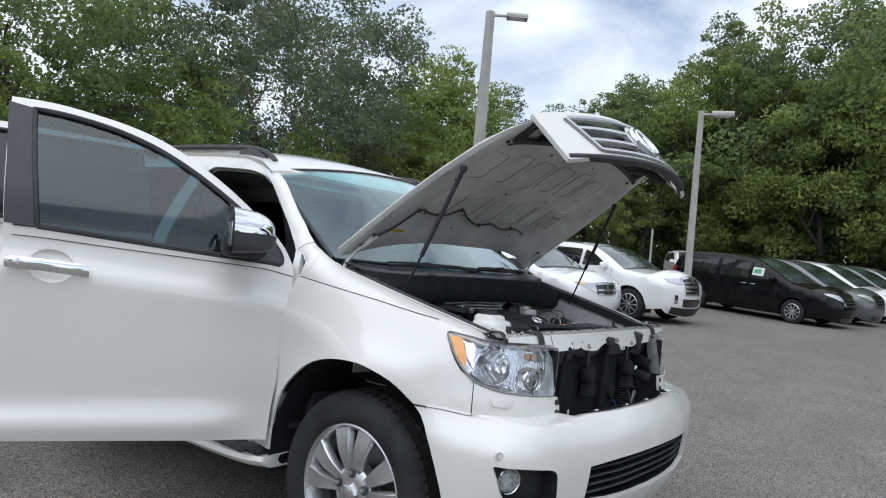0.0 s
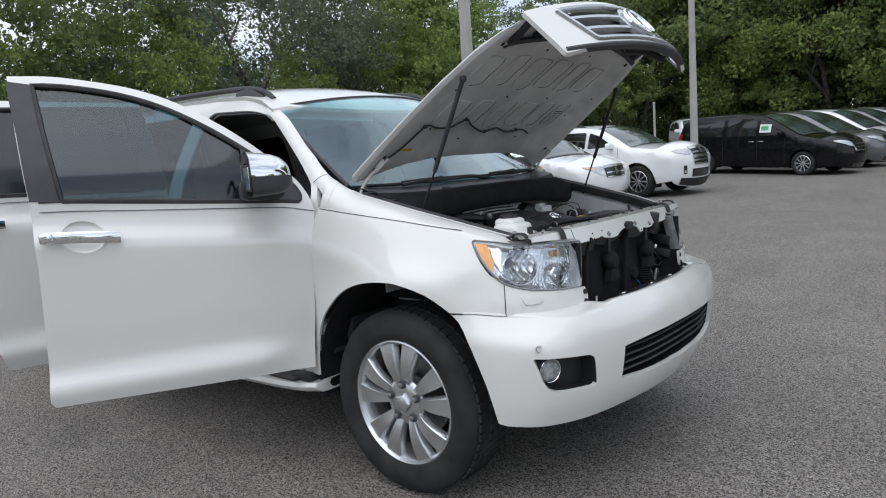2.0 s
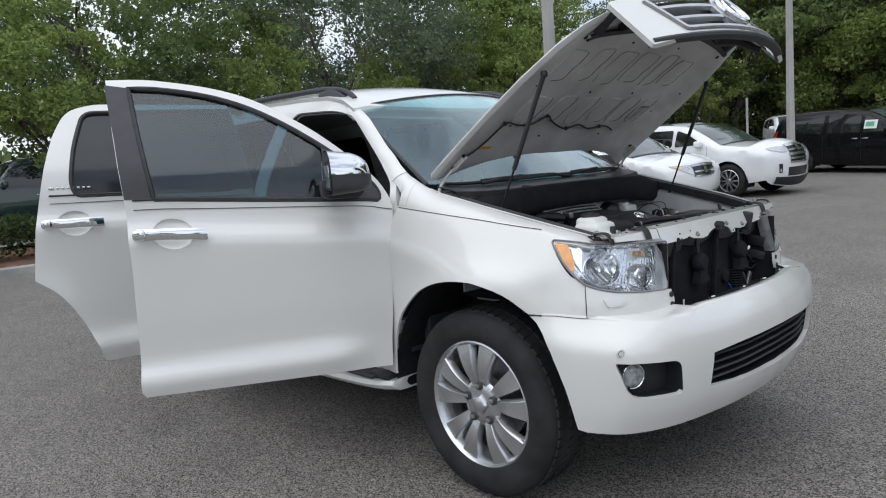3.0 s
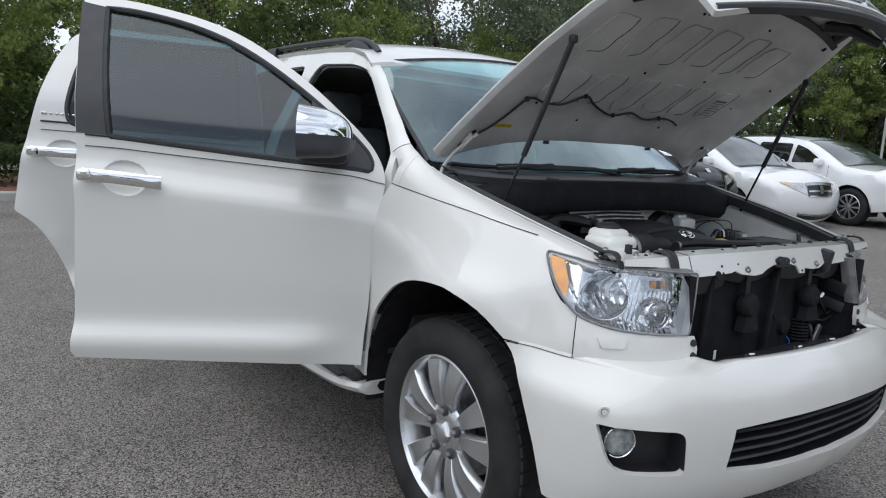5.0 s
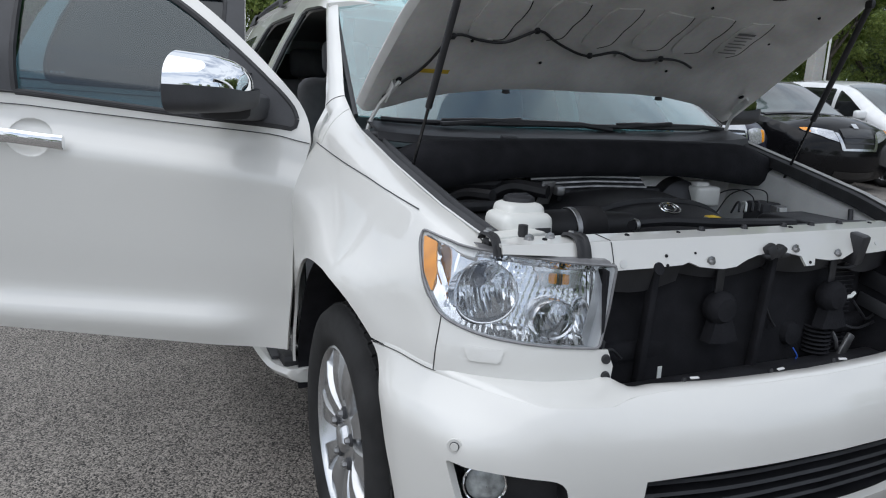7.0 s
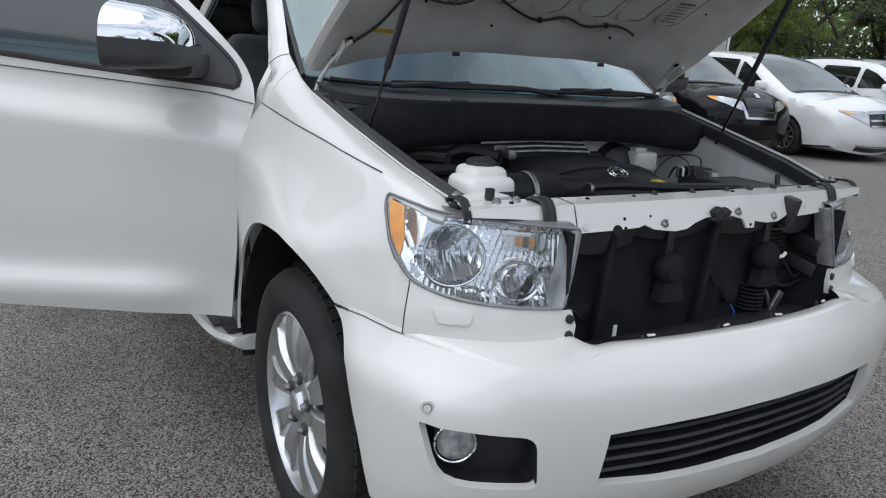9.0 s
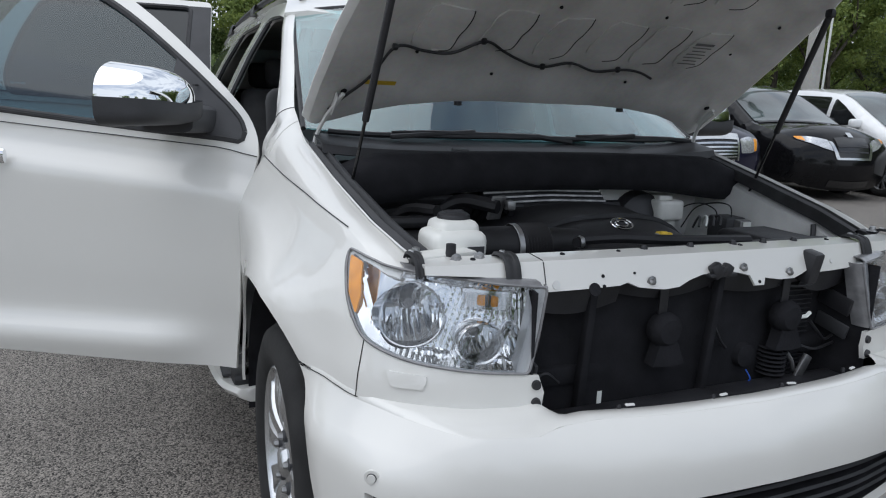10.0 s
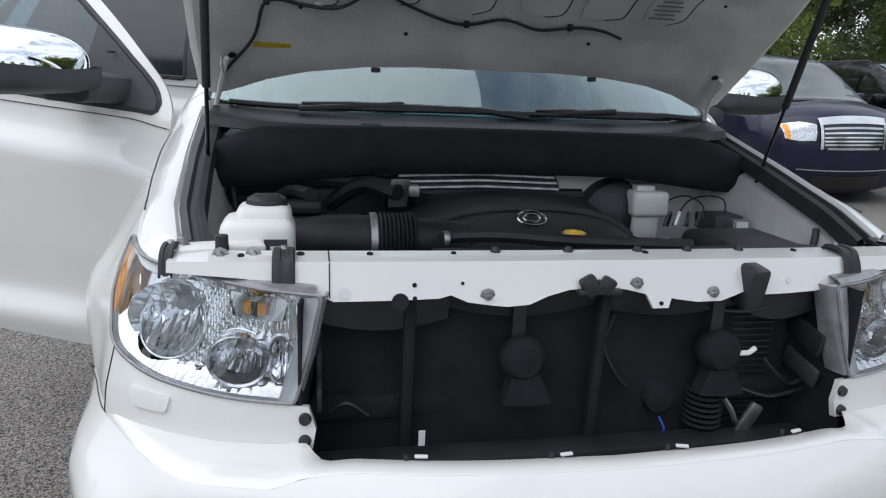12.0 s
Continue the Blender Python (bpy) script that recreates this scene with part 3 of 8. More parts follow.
for zf in (0.518, 0.549, 0.580, 0.611):
    rows = []
    for s in np.linspace(sv(-0.478), 2 * S_MID - sv(-0.478), 40):
        dz = lerp(min(s, 2 * S_MID - s), [sv(-0.505), S_MID], [0.0, 0.012])
        rows.append([bump(s, zf + dz + h, e) for h, e in ((-0.006, -0.035), (-0.002, -0.022), (0.004, -0.028), (0.005, -0.075), (-0.006, -0.075))])
    part("intake_slat", grid(rows, closed_v=True), BLACK_PL, bumper)
for yy, sgn in ((-0.803, 1), (-0.803, -1)):
    for rad, dd, m_ in ((0.017, 0.0, WHITE), (0.0105, 0.0025, GREY_PL), (0.0092, 0.0045, WHITE)):
        p, q = bump(sv(yy), 0.692), bump(sv(yy), 0.692, 0.01)
        d = (q - p).normalized()
        p.y, d.y = p.y * sgn, d.y * sgn
        bm = bmesh.new()
        bmesh.ops.create_cone(bm, cap_ends=True, segments=24, radius1=rad, radius2=rad * 0.94, depth=0.004)
        bmesh.ops.transform(bm, matrix=Matrix.Translation(p + d * dd) @ d.to_track_quat("Z", "Y").to_matrix().to_4x4(), verts=bm.verts)
        part("parking_sensor", bm, m_, bumper)
# rounded shelf from the bumper's face back to the panels under the lamps
rows = []
for s in np.linspace(s_of_x(0.345), 2 * S_MID - s_of_x(0.345), 141):
    s2 = min(s, 2 * S_MID - s)
    a, b = bump(s, bump_top(s), -0.001), body(s, bump_top(s) + 0.014, -0.004)
    k = smooth01(s2, sv(-0.53), sv(-0.46))
    b = b * (1 - k) + (a + Vector((-0.05, 0, -0.004))) * k
    c = (a + b) / 2 + Vector((0, 0, 0.006))
    rows.append([a + Vector((0, 0, -0.006)), a, a * 0.75 + c * 0.25 + Vector((0, 0, 0.003)), c, b])
bm = grid(rows)
if sum(f.normal.z for f in bm.faces) < 0:
    bmesh.ops.reverse_faces(bm, faces=bm.faces[:])
part("bumper_shelf", bm, WHITE, bumper)
# small torn clips along the shelf's back edge
for yy in (-0.33, -0.09, 0.12, 0.36):
    p = bump(sv(-abs(yy)), bump_top(sv(-abs(yy))), -0.050)
    part("bumper_tab", box((0.007, 0.022, 0.004), (p.x + 0.004, yy, p.z + 0.005), 0.0015, 2, (0, 8, 14 * math.sin(yy * 40))), WHITE_FLAT, bumper)
    part("clip", lathe([(0.001, 0.005), (0.004, 0.004), (0.005, 0.0), (0.005, -0.008)], 10, "z", (p.x - 0.002, yy - 0.024, p.z + 0.002)), BLACK_PL, bumper)
# dark gaps between fender, filler and bumper
for sg in (1, -1):
    runs = [[body(s_of_x(0.5075), z, 0.0045) for z in np.linspace(0.804, 0.926, 8)], [body(s, bump_top(s) + 0.004, 0.003) for s in np.linspace(s_of_x(0.302), sv(-0.565), 34)]]
    for run in runs:
        part("panel_gap", tube([Vector((p.x, p.y * sg, p.z)) for p in run], 0.0012, 5), SEAL, suv)

# filler panels under the headlights, with washer covers and bracket bolts
fill_out = [(s_of_x(0.509), 0.806), (sv(-0.66), 0.792), (sv(-0.60), 0.787), (sv(-0.565), 0.785), (sv(-0.555), 0.794), (sv(-0.50), 0.794),
            (sv(-0.495), 0.828), (sv(-0.508), 0.866), (sv(-0.56), 0.869), (sv(-0.66), 0.878), (sv(-0.74), 0.888), (s_of_x(0.53), 0.912), (s_of_x(0.509), 0.928)]
fillers = both("headlight_filler", fill_out, lambda u, v: body(u, v, 0.004), WHITE, suv, (), 0.025, 0.012)
wash = rounded([(sv(-0.812), 0.872), (sv(-0.735), 0.866), (sv(-0.742), 0.838), (sv(-0.800), 0.840)], 0.008)
both("washer_cover", wash, lambda u, v: body(u, v, 0.009), WHITE, suv, (), 0.012, 0.006)
for sg in (1, -1):
    for zz in (0.845, 0.807):
        p, d = body(sv(-0.513), zz, 0.006), Vector((0.98, -0.2, 0))
        bm = bmesh.new()
        bmesh.ops.create_cone(bm, cap_ends=True, segments=16, radius1=0.0115, radius2=0.0095, depth=0.008)
        bmesh.ops.transform(bm, matrix=Matrix.Translation((p.x, p.y * sg, p.z)) @ Vector((d.x, d.y * sg, 0)).to_track_quat("Z", "Y").to_matrix().to_4x4(), verts=bm.verts)
        part("bracket_bolt", bm, BLACK_PL, suv, "black bolt on the bumper bracket")


# headlights
def lamp_fn(u, v, e=0.0):
    return body(u, v, 0.004 + e)


lamp_out = rounded([(s_of_x(0.365), 1.092, 0.02), (s_of_x(0.43), 1.086, 0.03), (sv(-0.80), 1.070, 0.05), (sv(-0.66), 1.061, 0.03), (sv(-0.490), 1.050, 0.012), (sv(-0.508), 0.955, 0.01), (sv(-0.530), 0.870, 0.012),
                    (sv(-0.66), 0.877, 0.05), (sv(-0.78), 0.892, 0.05), (s_of_x(0.50), 0.926, 0.05), (s_of_x(0.435), 0.988, 0.04), (s_of_x(0.380), 1.06, 0.03)], 0.02)
lamp_c = sum((Vector(p) for p in lamp_out), Vector((0, 0))) / len(lamp_out)


def shrunk(pts, c, k):
    return [c + (Vector(p) - c) * k for p in pts]


lamp_in = shrunk(lamp_out, lamp_c, 0.965)


def lamp_frame(at, d):
    """Axes of a reflector that opens along d."""
    d = Vector(d).normalized()
    side = Vector((0, 0, 1)).cross(d).normalized()
    up = d.cross(side)
    return Matrix.Translation(at) @ Matrix((d, side, up)).transposed().to_4x4()


def fluted_bowl(m, ry, rz, depth, cols, flute, rows=12):
    """A dish with upright flutes, as wide as 2 ry and as high as 2 rz."""
    n = cols * 4
    pts = []
    for i in range(n + 1):
        y = -1 + 2 * i / n
        frac = (i % 4) / 4
        ch = math.sqrt(max(0.0, 1 - y * y))
        col = min(i // 4, cols - 1)
        bend = flute * (4 * (frac - 0.5) ** 2) * (0.25 + 0.75 * ch) + 2.2 * flute * (frac - 0.5) * math.sin(col * 5.3 + 1) * ch
        pts.append([m @ Vector((-depth * (1 - y * y - (v * ch) ** 2) + bend * (1 - v * v * 0.6) + 0.0006 * math.sin(v * 9 + (i // 4) * 2.1), y * ry, v * ch * rz)) for v in np.linspace(-1, 1, rows)])
    return grid(pts)


def oval(m, ry, rz, e=0.0, n=36):
    return [m @ Vector((e, ry * math.cos(a), rz * math.sin(a))) for a in np.linspace(0, 2 * math.pi, n, endpoint=False)]


def headlight(sg):
    mf = (lambda f: f) if sg > 0 else mirrored
    fl = sg < 0
    flip_y = lambda p: Vector((p.x, p.y * sg, p.z))
    hl = part("headlight", panel(lamp_out, mf(lambda u, v: lamp_fn(u, v, -0.004)), [lamp_in], 0.02, 0.02, fl), mat_edge, suv, "clear headlight unit with amber side marker")
    part("lens", panel(lamp_in, mf(lambda u, v: lamp_fn(u, v, 0.002)), (), 0.025, 0.003, fl), LENS, hl)

    def ellipse(sy, z, ry, rz, n=36):
        c0 = sv(sy)
        return [(c0 + ry * math.cos(a), z + rz * math.sin(a)) for a in np.linspace(0, 2 * math.pi, n, endpoint=False)]
    bowls = ((-0.785, 0.974, 0.086, 0.066, 0.074, 10, 0.0062), (-0.637, 0.930, 0.053, 0.046, 0.045, 8, 0.0046), (-0.562, 0.930, 0.024, 0.042, 0.03, 4, 0.002))
    holes = [ellipse(*b[:4]) for b in bowls]
    sig = rounded([(sv(-0.672), 1.036), (sv(-0.552), 1.030), (sv(-0.560), 0.992), (sv(-0.655), 0.994)], 0.008)
    rim_poly = np.array([(p[0], p[1]) for p in lamp_out])

    def to_rim(u, v):
        q, r = rim_poly, np.roll(rim_poly, -1, 0)
        dd = r - q
        t = np.clip(((np.array([u, v]) - q) * dd).sum(1) / np.maximum((dd * dd).sum(1), 1e-9), 0, 1)
        return float(np.sqrt((((q + dd * t[:, None]) - np.array([u, v])) ** 2).sum(1)).min())

    def bez(u, v):
        """Stepped bezel: a plain outer band, and slanting flutes inboard of the large bowl."""
        rim = to_rim(u, v)
        inner = smooth01(u, sv(-0.80), sv(-0.74))
        low = 1 - smooth01(v, 0.90, 0.93)
        tri = abs(((u * 62 + (v - 0.95) * 26 * math.sin(u * 11)) % 1.0) - 0.5)
        step = 0.010 * smooth01(rim, 0.018, 0.024)
        return lamp_fn(u, v, -0.006 - 0.020 * min(1.0, rim / 0.016) - step - 0.0062 * tri * max(inner, low))
    part("bezel", panel(shrunk(lamp_out, lamp_c, 0.985), mf(bez), holes + [sig], 0.0045, 0.0, fl), LAMP_CHROME, hl, "stepped chrome bezel with flutes", sharp=18)
    for (sy, z, ry, rz, dep, cols, flute), hole in zip(bowls, holes):
        p = lamp_fn(sv(sy), z, -0.045)
        x, y, nx, ny = plan(sv(sy))
        m = lamp_frame(flip_y(p), (nx * 0.45 + 0.7, ny * 0.45 * sg, 0.0))
        part("reflector_bowl", fluted_bowl(m, ry * 0.97, rz * 0.97, dep, cols, flute), LAMP_CHROME, hl, "fluted chrome reflector", sharp=20)
        outer = [flip_y(lamp_fn(u, v, -0.034)) for u, v in hole]
        ring = oval(m, ry * 0.97, rz * 0.97, 0.0)
        if sg < 0:
            ring = [ring[0]] + ring[:0:-1]
        k0 = min(range(36), key=lambda k: (ring[k] - outer[0]).length)
        ring = ring[k0:] + ring[:k0]
        if (ring[5] - outer[5]).length > (ring[-5] - outer[5]).length:
            ring = [ring[0]] + ring[:0:-1]
        part("bowl_collar", grid([outer, ring], closed_v=True), LAMP_SATIN, hl)
        part("bowl_ring", tube(outer + outer[:1], 0.0026, 6, False), LAMP_SATIN, hl)
        if rz < 0.06 and ry > 0.03:
            walls = [oval(m, ry * k, rz * k * 1.02, e) for k, e in ((0.82, -0.012), (0.88, 0.034), (0.95, 0.038), (1.0, 0.032), (0.98, -0.012))]
            part("projector_ring", grid(walls, closed_v=True), LAMP_SATIN, hl, "standing chrome ring", sharp=30)
        bm = lathe([(0.001, 0.032), (0.011, 0.030), (0.014, 0.020), (0.014, 0.0), (0.022, -0.002), (0.022, -0.02)], 18, "x")
        bmesh.ops.transform(bm, matrix=m @ Matrix.Translation((-dep * 0.88, 0, rz * (0.18 if ry > 0.06 else 0.30))), verts=bm.verts)
        if ry > 0.03:
            part("bulb", bm, mat_flank, hl, "grey bulb shield")
        else:
            bm.free()
    band = [(lamp_fn(sv(y0), z, 0.001), lamp_fn(sv(y0 - 0.014), z - 0.001, 0.0005), lamp_fn(sv(y0 - 0.026), z - 0.002, -0.002), lamp_fn(sv(y0 - 0.030), z - 0.002, -0.030)) for y0, z in ((-0.493, 1.048), (-0.500, 1.0), (-0.511, 0.95), (-0.533, 0.873))]
    part("lens_edge_band", grid([[flip_y(p) for p in r] for r in band]), mat_edge, hl)
    # turn signal: amber bulb behind a fluted clear lens
    part("turn_signal", panel(shrunk(sig, Vector((sv(-0.61), 1.013)), 1.06), mf(lambda u, v: lamp_fn(u, v, -0.041)), (), 0.02, 0.004, fl), LAMP_SATIN, hl)
    c = flip_y(lamp_fn(sv(-0.612), 1.012, -0.036))
    part("amber_bulb", box((0.010, 0.046, 0.024), c, 0.005, 2, (0, 0, -35 * sg)), AMBER, hl, "amber turn-signal bulb")
    part("bulb_base", box((0.008, 0.014, 0.026), c + Vector((0.003, 0, 0.0)), 0.003, 2, (0, 0, -35 * sg)), GREY_PL, hl)
    for k in range(11):
        sy = sv(-0.668) + k * 0.0108
        rows = [[flip_y(lamp_fn(sy + dx, 0.995 + t * 0.036, -0.024 + e)) for dx, e in ((-0.0048, 0), (0, 0.005), (0.0048, 0))] for t in (0, 0.5, 1)]
        part("flute", grid(rows), FLUTE, hl)
    amber = rounded([(s_of_x(0.378), 1.080), (s_of_x(0.432), 1.073), (s_of_x(0.464), 1.010), (s_of_x(0.466), 0.968), (s_of_x(0.425), 1.008)], 0.008)
    part("side_marker", panel(amber, mf(lambda u, v: lamp_fn(u, v, -0.001)), (), 0.02, 0.004, fl), AMBER, hl, "amber side marker")
    # grey moulded edge of the lens, and the flank of the housing
    rim = [flip_y(lamp_fn(p.x, p.y, 0.001)) for p in dense(lamp_out, 0.02)]
    part("lamp_gasket", tube(rim + rim[:1], 0.0034, 6, False), mat_flank, hl)
    cp = [lamp_fn(sv(y), z, -0.001) for y, z in ((-0.493, 1.048), (-0.510, 0.955), (-0.532, 0.874))]
    rows = [[Vector((p.x + dx, (p.y + dy) * sg, p.z)) for dx, dy in ((0.0, 0.0), (-0.006, 0.009), (-0.022, 0.015), (-0.042, 0.017))] for p in cp]
    part("lamp_housing_flank", thicken(grid(rows), 0.004), mat_flank, hl)
    cp = [lamp_fn(sv(y), z, 0.0) for y, z in ((-0.80, 1.072), (-0.72, 1.067), (-0.66, 1.062), (-0.58, 1.057), (-0.50, 1.051))]
    rows = [[Vector((p.x + dx, p.y * sg, p.z + dz)) for dx, dz in ((0.0, 0.0), (-0.012, 0.007), (-0.03, 0.009), (-0.05, 0.006))] for p in cp]
    part("lamp_housing_top", thicken(grid(rows), 0.003), mat_flank, hl)
    return hl


mat_edge = mat("lens_edge", (0.42, 0.43, 0.44), rough=0.15, vary=0.1, scale=20.0, coat=0.6)
mat_flank = mat("clear_grey_plastic", (0.20, 0.20, 0.205), rough=0.25, vary=0.15, scale=30.0, coat=0.6)
LAMP_SATIN = mat("satin_lamp_chrome", (0.66, 0.67, 0.68), rough=0.09, metal=0.9, vary=0.06, scale=30.0)
FLUTE = glass("fluted_clear_lens", (0.9, 0.9, 0.9), 0.9, 0.05, 0.12, 3.0)
headlight(1)
headlight(-1)


# ---- wheels ----
def wheel(x, sg, turn=0.0):
    """Five pairs of spokes on a 20 inch rim; the outer face looks towards -y."""
    w = empty("wheel", pose(x - 0.018, -0.912 * sg, 0.384, 0, 0, 0 if sg > 0 else 180), "silver ten-spoke alloy wheel with a dark tyre")
    w.parent = suv
    prof = [(0.271, -0.010), (0.283, -0.028), (0.315, -0.040), (0.35, -0.042), (0.385, -0.030), (0.400, -0.008), (0.404, 0.03), (0.405, 0.10), (0.404, 0.19), (0.398, 0.225), (0.37, 0.25), (0.30, 0.25), (0.262, 0.235)]
    tyre = part("tyre", lathe(prof, 72, "y"), RUBBER, w)
    bm = bmesh.new()
    for k in range(60):
        a = k * 2 * math.pi / 60
        for rowk, yy in ((0, 0.03), (0.5, 0.105), (0, 0.18)):
            aa = a + rowk * 2 * math.pi / 60
            box((0.030, 0.060, 0.010), (0.4025 * math.cos(aa), yy, 0.4025 * math.sin(aa)), 0, 1, (0, 90 - math.degrees(aa) + 0, 12), bm)
    part("tread", bm, RUBBER, w, smooth=False)
    rim = [(0.277, -0.008), (0.279, -0.020), (0.271, -0.024), (0.261, -0.014), (0.254, 0.004), (0.236, 0.05), (0.225, 0.12), (0.225, 0.20), (0.26, 0.235)]
    part("rim", lathe(rim, 72, "y"), ALLOY, w)
    part("brake_disc", lathe([(0.06, 0.10), (0.175, 0.10), (0.175, 0.128), (0.06, 0.128)], 40, "y"), STEEL, w)
    part("brake_caliper", box((0.09, 0.06, 0.20), (0.155, 0.11, 0.02), 0.015), GREY_PL, w)
    part("wheel_back", lathe([(0.001, 0.16), (0.2, 0.16), (0.225, 0.14)], 32, "y"), FELT, w)
    for k in range(5):
        for side in (-1, 1):
            a0 = radians(90 + turn + 72 * k)
            a_in, a_out = a0 + side * radians(14.5), a0 + side * radians(15.5)
            rows = []
            for t in np.linspace(0, 1, 7):
                r = 0.075 + t * 0.188
                a = a_in + (a_out - a_in) * t ** 0.8
                hw = 0.0185 + 0.0275 * t ** 1.1
                yb = -0.012 - 0.016 * math.sin(math.pi * min(1, t * 1.05)) + 0.012 * (1 - t)
                cdir, tdir = Vector((math.cos(a), 0, math.sin(a))), Vector((-math.sin(a), 0, math.cos(a)))
                rows.append([cdir * r + tdir * (hw * u) + Vector((0, yb + dy, 0)) for u, dy in ((-1.12, 0.034), (-0.98, 0.004), (-0.86, 0.0), (0.0, 0.0015), (0.86, 0.0), (0.98, 0.004), (1.12, 0.034))])
            bm = thicken(grid(rows), 0.004)
            bmesh.ops.recalc_face_normals(bm, faces=bm.faces[:])
            part("spoke", bm, ALLOY, w)
    part("hub", lathe([(0.001, -0.004), (0.05, -0.006), (0.092, -0.002), (0.104, 0.010), (0.106, 0.06)], 40, "y"), ALLOY, w)
    part("centre_cap", lathe([(0.001, -0.028), (0.030, -0.026), (0.043, -0.018), (0.050, -0.002)], 5, "y"), ALLOY, w, "silver centre cap")
    for rr, sq in ((0.017, 0.72), (0.009, 1.5)):
        pts = [Vector((rr * math.cos(a), -0.0225, rr * sq * math.sin(a))) for a in np.linspace(0, 2 * math.pi, 20)]
        part("cap_emblem", tube(pts, 0.0016, 5, False), CHROME, w, "plain chrome emblem")
    for k in range(5):
        a = radians(90 + turn + 72 * k)
        bm = lathe([(0.001, -0.003), (0.013, -0.0065), (0.0185, -0.003), (0.0195, 0.02)], 16, "y", (0.078 * math.cos(a), -0.008, 0.078 * math.sin(a)))
        part("lug_seat", bm, GREY_PL, w)
        bm = lathe([(0.001, -0.020), (0.008, -0.019), (0.0110, -0.012), (0.0110, 0.004)], 6, "y", (0.078 * math.cos(a), -0.008, 0.078 * math.sin(a)))
        part("lug_nut", bm, STEEL, w)
    return w


wheel(0.0, 1, 2)
wheel(0.0, -1)
wheel(-3.10, 1)
wheel(-3.10, -1)

# ---- cabin shell ----
def cab_y(x, z):
    """Half-width of the cabin above the belt."""
    lean = lerp(z, [1.15, 1.25, 1.40, 1.60, 1.75, 1.84, 1.90], [0.965, 0.945, 0.895, 0.800, 0.715, 0.655, 0.60])
    return lean - 0.05 * smooth01(-x, 3.2, 4.3) - 0.055 * smooth01(x, -0.85, -0.40)


def side_fn(u, v):
    if v <= 1.15:
        return body(s_of_x(u), v)
    y0 = -body(s_of_x(u), 1.15).y
    return Vector((u, -(cab_y(u, v) + (y0 - cab_y(u, 1.15)) * (1 - smooth01(v, 1.15, 1.35))), v))


def jamb_fn(u, v):
    """The right body side, set back behind the front door's leading edge."""
    return side_fn(u, v) + Vector((0, 0.035 * smooth01(u, -1.1, -0.80) * (1 - smooth01(v, 1.20, 1.32)) + 0.046 * smooth01(u, -1.25, -0.85) * smooth01(v, 1.25, 1.36), 0))


roof_line = [(-0.40, 1.345), (-0.60, 1.47), (-0.80, 1.605), (-0.98, 1.715), (-1.12, 1.778), (-1.30, 1.815), (-1.7, 1.845), (-2.3, 1.86), (-3.0, 1.855), (-3.6, 1.83), (-3.95, 1.79)]
tail = [(-4.06, 1.60), (-4.14, 1.35), (-4.18, 1.1), (-4.20, 0.75), (-4.15, 0.5)]
PIL = [(-0.500, 1.20), (-0.515, 1.27), (-0.565, 1.348), (-0.62, 1.40), (-0.74, 1.513), (-0.835, 1.60), (-0.915, 1.665)]
side_out = [(x - 0.003, max(z, 0.47)) for x, z in FEN_BACK] + PIL + roof_line[3:] + tail + [(-3.66, 0.5)] + arch(-3.10, 0.52, 0.53, 0.40, 11, 169, 18)[::-1] + [(-2.58, 0.43), (-0.605, 0.43)]
door_open_f = rounded([(-0.86, 0.50, 0.06), (-0.80, 0.85, 0.15), (-0.62, 1.12, 0.1), (-0.545, 1.27, 0.05), (-0.655, 1.41, 0.1), (-0.96, 1.680, 0.1), (-1.16, 1.748, 0.12), (-1.62, 1.775, 0.08), (-1.66, 1.2, 0.1), (-1.62, 0.50, 0.06)], 0.06)
door_open_r = rounded([(-1.78, 0.50, 0.06), (-1.80, 1.2, 0.1), (-1.76, 1.775, 0.08), (-2.60, 1.78, 0.12), (-2.78, 1.3, 0.1), (-2.72, 0.98, 0.1), (-2.48, 0.72, 0.15), (-2.44, 0.50, 0.06)], 0.06)
quarter_win = rounded([(-2.92, 1.30), (-2.80, 1.72), (-3.62, 1.70), (-3.80, 1.30)], 0.07)
win_f = rounded([(-0.78, 1.27, 0.05), (-1.04, 1.60, 0.2), (-1.30, 1.735, 0.2), (-1.62, 1.75, 0.03), (-1.64, 1.27, 0.03)], 0.05)
win_r = rounded([(-1.80, 1.27), (-1.80, 1.75), (-2.52, 1.75), (-2.66, 1.27)], 0.06)
part("body_side", panel(side_out, jamb_fn, [door_open_f, door_open_r, quarter_win], 0.06, 0.03), WHITE, suv, "pearl-white body side with both door openings")
part("body_side", panel(side_out, mirrored(side_fn), [win_f, win_r, quarter_win], 0.06, 0.03, flip=True), WHITE, suv)
for pts, m_ in ((win_f, TINTED), (win_r, PRIVACY), (quarter_win, PRIVACY)):
    part("side_window", panel(pts, mirrored(side_fn), (), 0.08, 0.004, flip=True), m_, suv)
part("side_window", panel(quarter_win, side_fn, (), 0.08, 0.004), PRIVACY, suv)
# seams of the closed doors on the far side
for x in (-0.52, -1.70, -2.72):
    pts = [Vector((1, -1, 1)) * side_fn(x - 0.0, z) + Vector((0, 0.001, 0)) for z in np.linspace(0.5, 1.25, 14)]
    part("door_seam", tube(pts, 0.003, 4), GREY_PL, suv)
# door-frame seals round the two openings
for pts in (door_open_f, door_open_r):
    ring = [jamb_fn(p.x, p.y) + Vector((0, 0.018, 0)) for p in dense(pts, 0.05)]
    part("door_seal", tube(ring + ring[:1], 0.012, 6, False), SEAL, suv)

